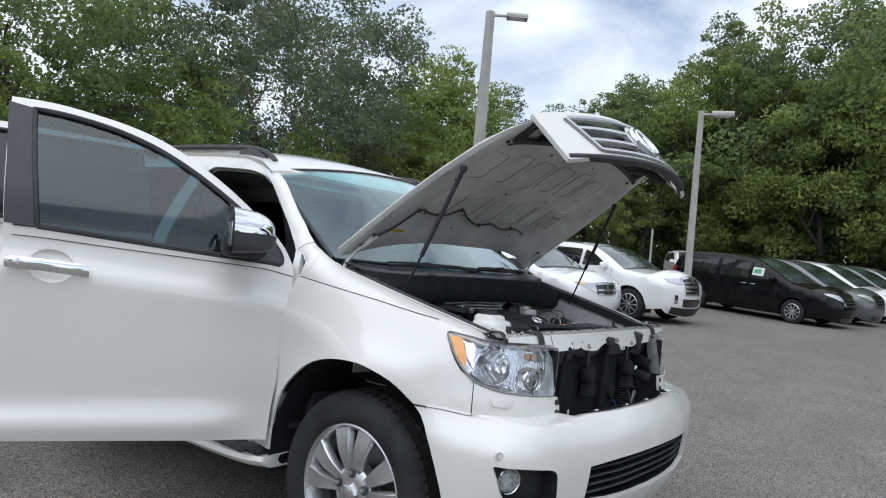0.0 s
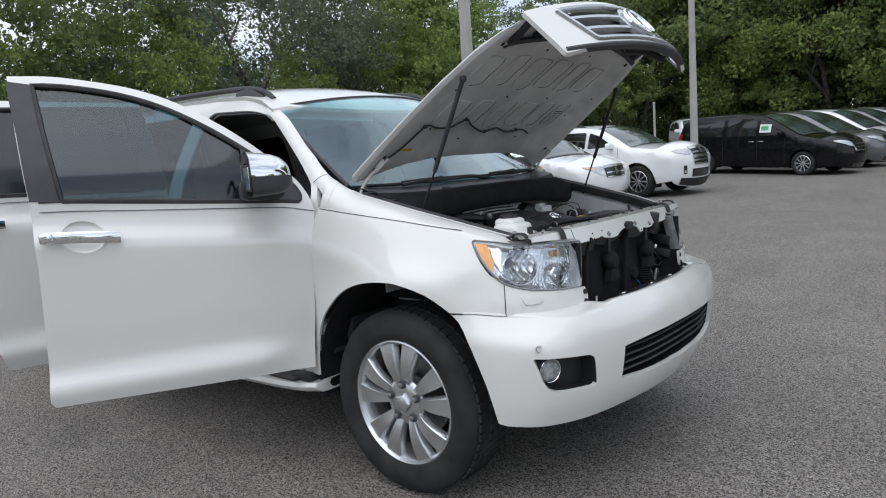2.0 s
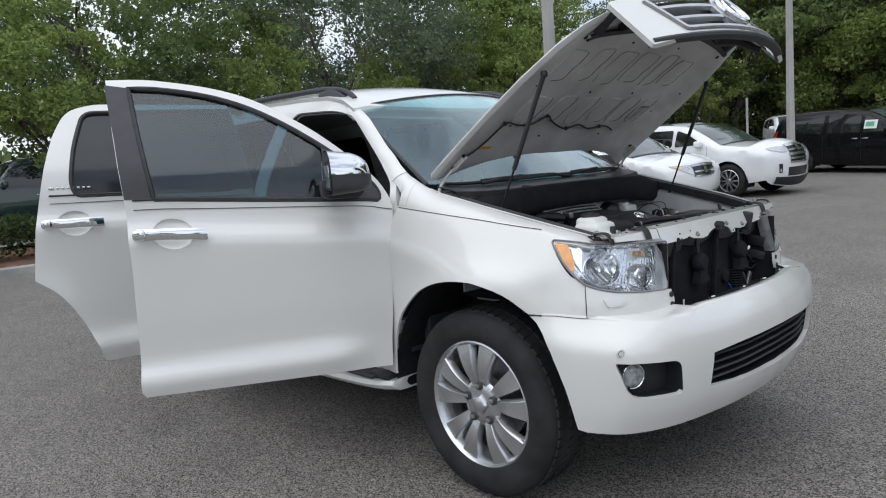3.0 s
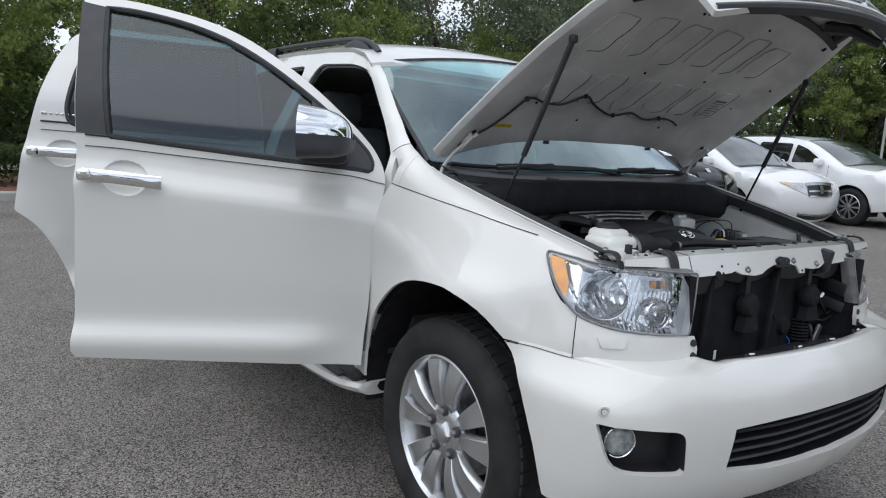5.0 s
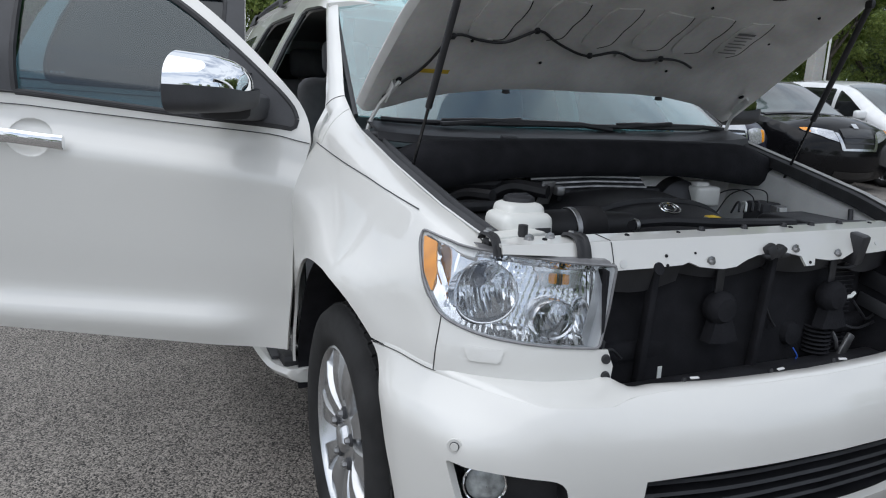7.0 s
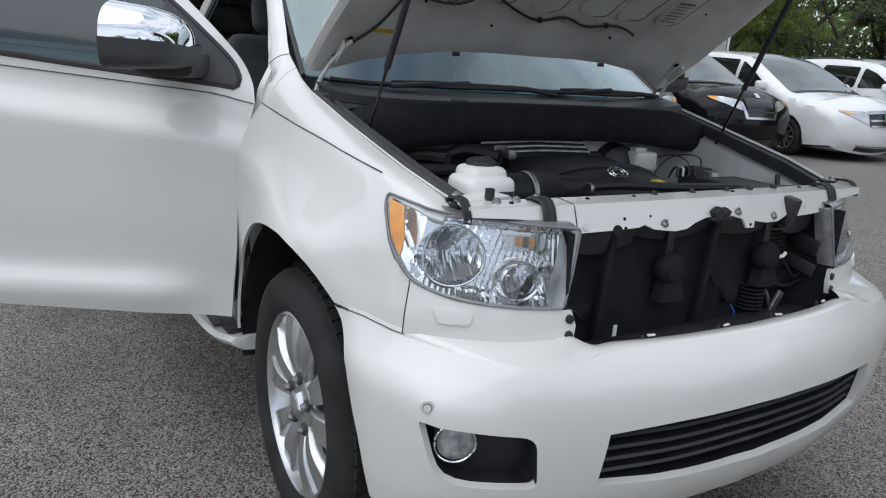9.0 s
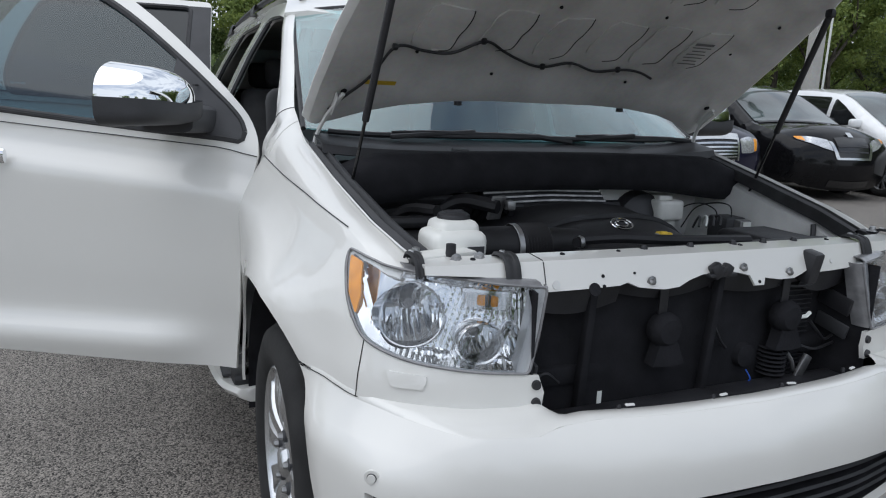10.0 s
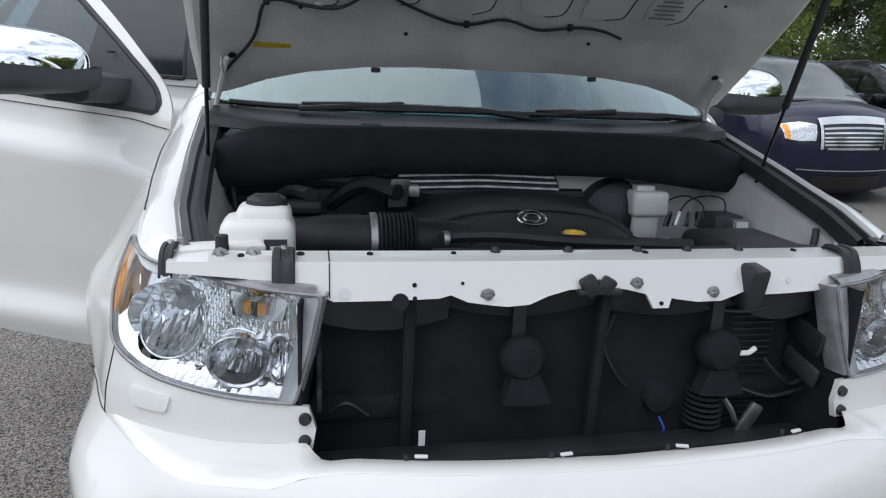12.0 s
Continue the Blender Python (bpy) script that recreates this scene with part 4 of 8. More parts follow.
# roof, with the windscreen header
rows = []
for x in [-0.86, -0.92, -1.0, -1.12, -1.3, -1.6, -2.0, -2.5, -3.0, -3.5, -3.9, -4.02, -4.08]:
    row = []
    for t in np.linspace(-1, 1, 17):
        fx = min(x, -0.86 - 0.13 * t * t) if x > -1.05 else x
        zs = lerp(-fx, [-p[0] for p in roof_line], [p[1] for p in roof_line])
        yy = cab_y(fx, zs)
        row.append(Vector((fx, yy * t, zs + 0.055 * (1 - t * t) ** 0.8 * (1 - 0.5 * smooth01(-x, 3.8, 4.1)) + (0.012 if abs(t) < 0.99 else 0.0))))
    rows.append(row)
part("roof", thicken(grid(rows), 0.02), WHITE, suv)
part("headliner", grid([[p - Vector((0, 0, 0.045)) for p in r] for r in rows]), BEIGE, suv)
for sg in (1, -1):
    pts = [Vector((x, sg * y, z)) for x, y, z in ((-1.08, -0.645, 1.800), (-1.14, -0.64, 1.838), (-1.26, -0.638, 1.872), (-1.5, -0.632, 1.892), (-2.2, -0.63, 1.912), (-3.0, -0.63, 1.905), (-3.5, -0.63, 1.875), (-3.62, -0.63, 1.845))]
    part("roof_rail", tube(catmull(pts, 5), 0.015, 8), GREY_PL, suv, "dark grey roof rail")
    for x0, x1 in ((-1.10, -1.40), (-2.34, -2.46), (-3.66, -3.38)):
        rows = []
        for t in np.linspace(0, 1, 7):
            x = x0 + (x1 - x0) * t
            zb = lerp(-x, [-p[0] for p in roof_line], [p[1] for p in roof_line]) + 0.012
            hh = 0.006 + 0.052 * math.sin(math.pi / 2 * min(1.0, t * 1.5)) * (1 - 0.35 * max(0.0, t - 0.66) * 3) if abs(x1 - x0) > 0.2 else 0.05
            rows.append([Vector((x, sg * (-0.637 + dy), zb + hh * k)) for dy, k in ((-0.030, -0.2), (-0.024, 0.6), (-0.014, 0.95), (0.014, 0.95), (0.024, 0.6), (0.030, -0.2))])
        bm = grid(rows, closed_v=True)
        bmesh.ops.recalc_face_normals(bm, faces=bm.faces[:])
        part("rail_foot", bm, GREY_PL, suv)
# tailgate
rows = [[Vector((x - 0.03 * (1 - t * t), (0.62 if z > 1.7 else lerp(z, [0.5, 1.2, 1.75], [0.93, 0.9, 0.66])) * t, z)) for t in np.linspace(-1, 1, 9)] for x, z in [(-4.0, 1.84)] + tail]
part("tailgate", thicken(grid(rows), 0.02), WHITE, suv)
part("rear_window", grid([[p + Vector((-0.012, 0, 0)) for p in r[1:-1]] for r in rows[1:3]]), PRIVACY, suv)
part("rear_bumper", box((0.16, 1.86, 0.26), (-4.20, 0, 0.56), 0.06, 3), WHITE, suv)


# windscreen
def screen(t, v, e=0.0):
    """t across (-1..1), v from the cowl (0) up to the roof (1)."""
    b = Vector((-0.275 - 0.125 * t * t, 0.790 * t, 1.298 + 0.024 * t * t))
    h = Vector((-0.865 - 0.145 * t * t, 0.706 * t, 1.802 - 0.060 * t * t))
    p = b * (1 - v) + h * v
    return p + Vector((0.62, 0, 0.78)) * (0.077 * v * (1 - v) * (1 - 1.4 * t * t) + e)


part("windscreen", thicken(grid([[screen(t, v) for t in np.linspace(-1.005, 1.005, 17)] for v in np.linspace(0, 1, 9)]), 0.005), PANE, suv, "tinted windscreen glass").visible_shadow = False
for a, b in (((-0.996, 0), (-0.996, 1)), ((0.996, 0), (0.996, 1)), ((-0.996, 1), (0.996, 1))):
    pts = [screen(a[0] + (b[0] - a[0]) * k, a[1] + (b[1] - a[1]) * k, 0.002) for k in np.linspace(0, 1, 20)]
    part("screen_trim", tube(pts, 0.009, 6), SEAL, suv)
# A-pillar skins: the fender's foot up to the seam, then the pillar between the glass and the door opening
PIL_GLASS = [(-0.530, -0.790, 1.386), (-0.583, -0.780, 1.424), (-0.636, -0.769, 1.472), (-0.707, -0.754, 1.525), (-0.765, -0.744, 1.579), (-0.820, -0.736, 1.634), (-0.885, -0.721, 1.687), (-1.000, -0.692, 1.747)]
PIL_DOOR = [(-0.580, -0.842, 1.349), (-0.650, -0.822, 1.402), (-0.705, -0.809, 1.454), (-0.770, -0.793, 1.511), (-0.825, -0.781, 1.562), (-0.882, -0.768, 1.614), (-0.955, -0.752, 1.677), (-1.070, -0.722, 1.742)]
for sg in (1, -1):
    flip = lambda rows: [[Vector((p.x, p.y * sg, p.z)) for p in r] for r in rows]
    ks = np.linspace(0, 1, 9)
    cross = lambda g, d, h: [Vector(g) * (1 - k) + Vector(d) * k + Vector((0.4, -0.72, 0.56)) * h * 4 * k * (1 - k) for k in ks]
    upper = [cross(g, d, 0.011) for g, d in zip(catmull(PIL_GLASS, 3), catmull(PIL_DOOR, 3))]
    foot0 = [[fender_fn(x, 2.0 - 0.98 * k) + Vector((0, -0.001, 0.0015)) for k in ks] for x in (-0.440, -0.465, -0.487)]
    mids = []
    for w in (0.25, 0.5, 0.75):
        row = []
        for k, p, q_ in zip(ks, foot0[-1], upper[0]):
            straight = p * (1 - w) + q_ * w
            row.append(straight + Vector((0.022 * k, 0.014 * k, 0.0)) * 4 * w * (1 - w))
        mids.append(row)
    bm = thicken(grid(flip(foot0 + mids + [upper[0]])), 0.006)
    bmesh.ops.recalc_face_normals(bm, faces=bm.faces[:])
    part("pillar_foot", bm, WHITE, suv)
    bm = thicken(grid(flip(upper)), 0.010)
    bmesh.ops.recalc_face_normals(bm, faces=bm.faces[:])
    part("a_pillar", bm, WHITE, suv)
    part("pillar_seam", tube(flip([[p + Vector((0.0005, -0.0008, 0.0006)) for p in upper[0]]])[0], 0.0010, 5), GREY_PL, suv)
    # flange behind the fender's rear edge
    rows = [[body(s_of_x(x), z) + Vector((dx, dy, 0)) for dx, dy in ((0.004, 0.003), (-0.010, 0.006), (-0.035, 0.020), (-0.080, 0.045))] for x, z in FEN_BACK + [(-0.487, 1.235)]]
    part("fender_flange", thicken(grid(flip(rows)), 0.003), WHITE, suv)
part("pillar_trim", tube([side_fn(x, z) + Vector((-0.06, 0.10, -0.03)) for x, z in roof_line[1:6]], 0.025, 8), GREY_PL, suv)

# cabin: floor, firewall, dashboard, wheel, seats
part("cabin_floor", box((3.6, 1.75, 0.05), (-2.3, 0, 0.55), 0.01), GREY_PL, suv)
part("firewall", box((0.05, 1.6, 0.65), (-0.46, 0, 0.90), 0.01), GREY_PL, suv)
rows = [[Vector((x, y, z + 0.03 * math.cos(y * 2.2))) for y in np.linspace(-0.78, 0.78, 13)] for x, z in ((-0.40, 1.20), (-0.52, 1.235), (-0.75, 1.24), (-0.92, 1.20), (-0.98, 1.08), (-0.95, 0.85), (-0.85, 0.6))]
part("dashboard", thicken(grid(rows), 0.02), GREY_PL, suv)
sw = [Vector((-1.10 + 0.07 * math.sin(a), 0.40 + 0.19 * math.cos(a), 1.12 + 0.175 * math.sin(a))) for a in np.linspace(0, 2 * math.pi, 28)]
part("steering_wheel", tube(sw, 0.016, 8, False), GREY_PL, suv)
part("steering_boss", box((0.05, 0.17, 0.15), (-1.09, 0.40, 1.11), 0.03), GREY_PL, suv)


def seat(x, y, w):
    st = part("seat", box((0.52, w, 0.18), (x, y, 0.80), 0.07, 3), CLOTH, suv, "dark grey seat")
    part("seat_back", box((0.16, w, 0.66), (x - 0.30, y, 1.14), 0.07, 3, (0, -12, 0)), CLOTH, st)
    for k in ((0,) if w < 0.8 else (-0.38, 0.38)):
        part("headrest", box((0.10, 0.26, 0.19), (x - 0.40, y + k, 1.57), 0.05, 3, (0, -8, 0)), CLOTH, st)
        for dy in (-0.07, 0.07):
            part("headrest_post", tube([(x - 0.385, y + k + dy, 1.42), (x - 0.395, y + k + dy, 1.52)], 0.007, 6), STEEL, st)


seat(-1.55, -0.40, 0.54)
seat(-1.55, 0.40, 0.54)
seat(-2.55, 0.0, 1.35)
seat(-3.35, 0.0, 1.25)
part("mirror_inside", box((0.03, 0.24, 0.07), (-0.87, 0.0, 1.68), 0.02), BLACK_PL, suv)
part("paper_slip", box((0.004, 0.05, 0.10), (-0.545, 0.13, 1.49), 0, 1, (0, -41, 0)), PAPER, suv, "white paper slip inside the screen")
part("paper_slip", box((0.004, 0.09, 0.05), (-0.55, 0.52, 1.485), 0, 1, (0, -41, 0)), PAPER, suv)

# running boards
for sg in (1, -1):
    pts = [(-0.508, -0.90), (-0.510, -0.965), (-0.535, -0.995), (-0.68, -1.045), (-1.2, -1.07), (-2.3, -1.07), (-2.46, -1.06), (-2.56, -1.0)]
    rows = [[Vector((x, sg * (y + dy), 0.375 + dz)) for dy, dz in ((0.0, 0.0), (-0.012, 0.018), (0.0, 0.036), (0.05, 0.040), (0.17, 0.040), (0.17, -0.01), (0.03, -0.016))] for x, y in [(p.x, p.y) for p in catmull(pts, 5)]]
    bm = grid(rows, closed_v=True)
    bmesh.ops.recalc_face_normals(bm, faces=bm.faces[:])
    rb = part("running_board", bm, WHITE, suv, "white running board with a dark tread")
    part("step_tread", box((1.75, 0.115, 0.012), (-1.5, sg * -0.975, 0.421), 0.004), GREY_PL, rb)
    part("step_tread_end", box((0.16, 0.10, 0.05), (-0.62, sg * -0.955, 0.42), 0.02, 2, (0, -8, 0)), BLACK_PL, rb)
part("underbody", box((4.4, 1.5, 0.14), (-1.75, 0, 0.44), 0.04), FELT, suv)


# ---- the SUV's open doors ----
def hinged(ob, hx, hy, angle):
    ob.matrix_basis = Matrix.Translation((hx, hy, 0)) @ pose(0, 0, 0, 0, 0, angle) @ Matrix.Translation((-hx, -hy, 0))
    return ob


def door_fn(u, v, e=0.0):
    p = side_fn(u, v)
    lift = lerp(-u, [0.5, 0.6, 1.48, 2.4, 2.8], [0.0, 0.025, 0.105, 0.14, 0.152]) * smooth01(v, 0.62, 1.1) * (1 - 0.6 * smooth01(v, 1.3, 1.84))
    return Vector((p.x, p.y - 0.004 - e, p.z + lift))


FRONT_FRAME = [(-0.487, 1.228), (-0.498, 1.285), (-0.536, 1.347), (-0.604, 1.407), (-0.715, 1.504), (-0.841, 1.602), (-0.986, 1.697), (-1.101, 1.755), (-1.227, 1.796), (-1.372, 1.824), (-1.536, 1.844), (-1.684, 1.845)]
FRONT_EDGE = [(-0.557, 0.497), (-0.549, 0.62), (-0.537, 0.74), (-0.530, 0.88), (-0.518, 1.02), (-0.501, 1.14)]
FRONT_OUT = [Vector(p) for p in FRONT_EDGE] + [Vector((p.x, p.y)) for p in catmull([(x, z, 0) for x, z in FRONT_FRAME], 3)] + [Vector(p) for p in ((-1.657, 1.55), (-1.628, 1.25), (-1.620, 1.0), (-1.631, 0.75), (-1.642, 0.545), (-1.627, 0.522))]
FRONT_GAP = [(-0.542, 1.288), (-0.561, 1.322), (-0.609, 1.364), (-0.715, 1.450), (-0.831, 1.536), (-0.947, 1.615), (-1.063, 1.682), (-1.179, 1.732), (-1.314, 1.770), (-1.469, 1.794), (-1.592, 1.802)]
FRONT_WIN = [Vector((p.x, p.y)) for p in catmull([(x, z, 0) for x, z in FRONT_GAP], 3)] + [Vector(p) for p in ((-1.555, 1.52), (-1.515, 1.255), (-1.507, 1.246), (-1.082, 1.247), (-0.599, 1.251), (-0.557, 1.255), (-0.546, 1.264))]
REAR_OUT = rounded([(-1.72, 0.475, 0.02), (-1.72, 1.25, 0), (-1.765, 1.822, 0.03), (-2.50, 1.835, 0.05), (-2.645, 1.800, 0.08), (-2.715, 1.655, 0.2), (-2.765, 1.453, 0.2), (-2.803, 1.28, 0.2), (-2.838, 1.13, 0.1), (-2.880, 0.882, 0.01),
                    (-2.775, 0.828, 0.08), (-2.693, 0.731, 0.1), (-2.625, 0.59, 0.06), (-2.60, 0.495, 0.02)], 0.02, 5)
REAR_WIN = rounded([(-1.84, 1.240, 0.02), (-1.86, 1.785, 0.03), (-2.565, 1.782, 0.06), (-2.625, 1.568, 0.2), (-2.662, 1.315, 0.06), (-2.648, 1.240, 0.05)], 0.05, 5)


def door_handle(x, z, door):
    """Chrome bar with a key cap over a pressed cup."""
    cup = cup_outline(x, z)
    part("handle_cup", panel(cup, lambda u, v: door_fn(u, v, 0.0015 - 0.026 * max(0.0, 1 - ((u - x) / 0.085) ** 2 - ((v - z) / 0.064) ** 2) ** 0.7), (), 0.009), WHITE, door)
    pts = [door_fn(x - 0.147 + 0.294 * t, z, 0.022 + 0.020 * math.sin(math.pi * t) ** 0.5) for t in np.linspace(0.03, 0.97, 13)]
    rows = [[p + Vector((0, 0.018 * c * (-0.55), 0.0245 * s)) for c, s in ((math.cos(a), math.sin(a)) for a in np.linspace(0, 2 * math.pi, 10, endpoint=False))] for p in pts]
    bm = grid(rows, closed_v=True)
    for r in (0, len(rows) - 1):
        bm.verts.ensure_lookup_table()
        bm.faces.new([bm.verts[r * 10 + k] for k in range(10)])
    bmesh.ops.recalc_face_normals(bm, faces=bm.faces[:])
    part("door_handle", bm, CHROME, door, "chrome pull handle")
    p = door_fn(x - 0.128, z, 0.035)
    part("key_cap", box((0.052, 0.035, 0.044), (p.x, p.y, p.z), 0.012, 3), CHROME, door, "chrome key cap")


def cup_outline(x, z, k=1.0):
    return [(x + 0.085 * k * math.cos(a), z + 0.064 * k * math.sin(a)) for a in np.linspace(0, 2 * math.pi, 24, endpoint=False)]


def door_common(name, out, win, black, grip, belt, label):
    d = part(name, panel(out, door_fn, [win, cup_outline(*grip, 0.96)], 0.026, 0.014), WHITE, suv, label)
    # inner trim panel and edge
    low = [p for p in out if p.y < 1.24]
    x0, x1 = max(p.x for p in low) - 0.03, min(p.x for p in low) + 0.05
    inner = rounded([(x0, 0.54), (x0 - 0.02, 1.23), (x1 + 0.06, 1.23), (x1 + (0.09 if name == "front_door" else 0.06), 1.0), (x1 + (0.12 if name == "front_door" else 0.30), 0.54)], 0.06)
    part("door_trim", panel(inner, lambda u, v: door_fn(u, v, -0.115), (), 0.1, 0.01), GREY_PL, d, "dark inner trim panel")
    q = dense([p for p in inner], 0.1)
    part("door_edge", grid([[door_fn(p.x, p.y, -0.012) for p in q], [door_fn(p.x, p.y, -0.118) for p in q]], closed_v=True), WHITE_FLAT, d)
    part("door_glass", panel(win, lambda u, v: door_fn(u, v, -0.012), (), 0.08, 0.004), TINTED if name == "front_door" else PRIVACY, d, "tinted side glass")
    ring = [door_fn(p.x, p.y, -0.004) for p in dense(win, 0.04)]
    part("glass_seal", tube(ring + ring[:1], 0.012, 6, False), SEAL, d)
    if black:
        part("pillar_cover", panel(black, lambda u, v: door_fn(u, v, 0.003), (), 0.06, 0.004), GREY_PL, d, "matte black pillar cover")
    for z0, rad, m_ in ((1.246, 0.0045, SEAL), (1.205, 0.0017, GREY_PL)):
        x_end = belt[0] if rad > 0.003 or name == "rear_door" else -0.49
        pts = [door_fn(x, z0 + (0.018 * smooth01(x, -1.6, -0.49) if rad < 0.003 else 0.010 * smooth01(x, -1.3, -0.6)), 0.003) for x in np.linspace(x_end, belt[1], 26)]
        part("belt_moulding" if rad > 0.003 else "pinstripe", tube(pts, rad, 6), m_, d)
    return d


front_black = [(-1.583, 1.803), (-1.689, 1.822), (-1.654, 1.55), (-1.626, 1.25), (-1.507, 1.25), (-1.548, 1.52)]
rear_black = [(-1.722, 1.245), (-1.765, 1.795), (-1.87, 1.795), (-1.85, 1.245)]
door_f = door_common("front_door", FRONT_OUT, FRONT_WIN, front_black, (-1.448, 1.103), (-0.56, -1.595), "white front door standing open with tinted glass")
door_handle(-1.448, 1.103, door_f)
# sail triangle and mirror
sail = [Vector(p) for p in ((-0.557, 1.257), (-0.545, 1.266), (-0.542, 1.288), (-0.561, 1.321), (-0.609, 1.362), (-0.715, 1.447), (-0.783, 1.498), (-0.792, 1.254))]
part("mirror_sail", panel(sail, lambda u, v: door_fn(u, v, 0.006), (), 0.05, 0.006), GREY_PL, door_f)
rows = []
for t in np.linspace(0, 1, 9):
    c = Vector((-0.722 - 0.008 * t, -0.880 - 0.19 * t, 1.334 + 0.010 * t))
    rows.append([c + Vector((0.092 * math.copysign(abs(math.cos(a)) ** 0.45, math.cos(a)), 0, 0.047 * math.copysign(abs(math.sin(a)) ** 0.45, math.sin(a)))) for a in np.linspace(0, 2 * math.pi, 16, endpoint=False)])
bm = grid(rows, closed_v=True)
bm.verts.ensure_lookup_table()
for k in (0, 8):
    bm.faces.new([bm.verts[k * 16 + q] for q in range(16)])
bmesh.ops.recalc_face_normals(bm, faces=bm.faces[:])
part("mirror_arm", bm, GREY_PL, door_f)


def mirror_shell(up, low, high, name, material, grow, lab, parent, sgn=1):
    """Half of a rounded, forward-bulging shell: the upper or the lower side of the mirror."""
    rows = []
    for rho in np.linspace(0.0, 1.0, 10):
        row = []
        for a in np.linspace(-0.02, math.pi + 0.02, 25):
            ca, sa = math.cos(a), math.sin(a)
            n = 2 / (2.6 if up else 4.5)
            y = (0.165 + grow) * math.copysign(abs(ca) ** n, ca) * rho
            z = (high + grow) * math.copysign(abs(sa) ** n, sa) * rho
            x = (0.182 + grow) * max(0.0, 1 - rho ** (3.0 if up else 5.0)) ** 0.5 * (1 - 0.12 * (y / 0.165))
            row.append(Vector((-0.806 + x, sgn * (-1.155 - y), low + (z if up else -z))))
        rows.append(row)
    bm = grid(rows)
    bmesh.ops.remove_doubles(bm, verts=bm.verts[:], dist=1e-5)
    bmesh.ops.recalc_face_normals(bm, faces=bm.faces[:])
    return part(name, bm, material, parent, lab, sharp=70)


mirror_shell(False, 1.388, 0.068, "mirror_housing", GREY_PL, 0.005, "dark grey mirror housing", door_f)
mirror_shell(True, 1.384, 0.118, "mirror_cap", CHROME, 0.0, "chrome mirror cap", door_f)
part("mirror_back", box((0.010, 0.25, 0.110), (-0.803, -1.155, 1.394), 0.004), BLACK_PL, door_f)
part("mirror_glass", box((0.004, 0.22, 0.09), (-0.809, -1.155, 1.394), 0.001), CHROME, door_f)
part("window_slot", box((0.008, 0.03, 0.006), (-0.70, -0.905, 1.445)), BLACK_PL, door_f)
hinged(door_f, -0.505, -0.935, 62.5)
door_r = door_common("rear_door", REAR_OUT, REAR_WIN, rear_black, (-2.665, 1.101), (-1.74, -2.77), "white rear side door standing open")
door_handle(-2.665, 1.101, door_r)
for k, (w, h) in enumerate(((0.030, 0.026), (0.018, 0.020), (0.018, 0.020), (0.016, 0.020), (0.010, 0.020), (0.018, 0.020), (0.018, 0.020), (0.022, 0.020))):
    p = door_fn(-2.755 + 0.0245 * k + (0.006 if k else 0), 1.285, 0.004)
    part("badge_bar", box((w * 0.82, 0.004, h * 0.5), (p.x, p.y, p.z), 0.001), CHROME, door_r, "small chrome badge")
hinged(door_r, -1.725, -0.96, 73)
for z in (0.66, 1.02):
    part("door_hinge", box((0.09, 0.04, 0.06), (-0.53, -0.915, z), 0.01), WHITE_FLAT, suv)

# left mirror on the closed far door
mirror_shell(False, 1.388, 0.068, "mirror_housing", GREY_PL, 0.005, "dark grey mirror housing", suv, -1)
mirror_shell(True, 1.384, 0.118, "mirror_cap", CHROME, 0.0, "chrome mirror cap", suv, -1)
part("mirror_back", box((0.010, 0.25, 0.110), (-0.803, 1.155, 1.394), 0.004), BLACK_PL, suv)
part("mirror_arm", box((0.09, 0.14, 0.06), (-0.70, 0.97, 1.315), 0.02), GREY_PL, suv)

# ---- the hood ----
HOOD_O, HOOD_A = Vector((-0.252, 0, 1.433)), radians(34.6)
HOOD_D, HOOD_N = Vector((math.cos(HOOD_A), 0, math.sin(HOOD_A))), Vector((-math.sin(HOOD_A), 0, math.cos(HOOD_A)))


def hp(a, y, h):
    return HOOD_O + HOOD_D * a + HOOD_N * h + Vector((0, y, 0))


half = [(0.0, 0.0), (0.003, 0.20), (-0.006, 0.36), (-0.035, 0.52), (-0.075, 0.63), (-0.125, 0.72), (-0.15, 0.775), (-0.115, 0.802), (0.05, 0.800), (0.30, 0.785), (0.52, 0.757), (0.70, 0.715), (0.82, 0.668), (0.895, 0.610),
        (0.93, 0.52), (0.965, 0.35), (0.985, 0.15), (0.99, 0.0)]
hood_out = [(a, -y) for a, y in half] + [(a, y) for a, y in half[-2:0:-1]]
hood_poly = np.array(hood_out)


def edge_gap(a, y):
    p = np.array([a, y])
    q, r = hood_poly, np.roll(hood_poly, -1, 0)
    d = r - q
    t = np.clip(((p - q) * d).sum(1) / (d * d).sum(1), 0, 1)
    return float(np.sqrt((((q + d * t[:, None]) - p) ** 2).sum(1)).min())


def under_h(a, y):
    g = edge_gap(a, y)
    rim = 0.024 * (1 - smooth01(g, 0.03, 0.13)) - 0.010 * smooth01(g, 0.13, 0.17)
    ribs = 0.006 * math.cos(y * 2 * math.pi / 0.27) * smooth01(g, 0.12, 0.2)
    flute = 0.009 * math.cos(a * 60) * smooth01(y, 0.52, 0.56) * (1 - smooth01(y, 0.64, 0.68)) * smooth01(a, 0.2, 0.3) * (1 - smooth01(a, 0.66, 0.74))
    return 0.012 - rim * 0.7 + ribs + flute + 0.012 * math.cos(y * 1.9)


def skin_h(a, y):
    g = edge_gap(a, y)
    return 0.004 + 0.048 * math.sqrt(min(1.0, g / 0.22)) + 0.015 * math.cos(y * 1.9) - 0.02 * smooth01(a, 0.7, 1.0)


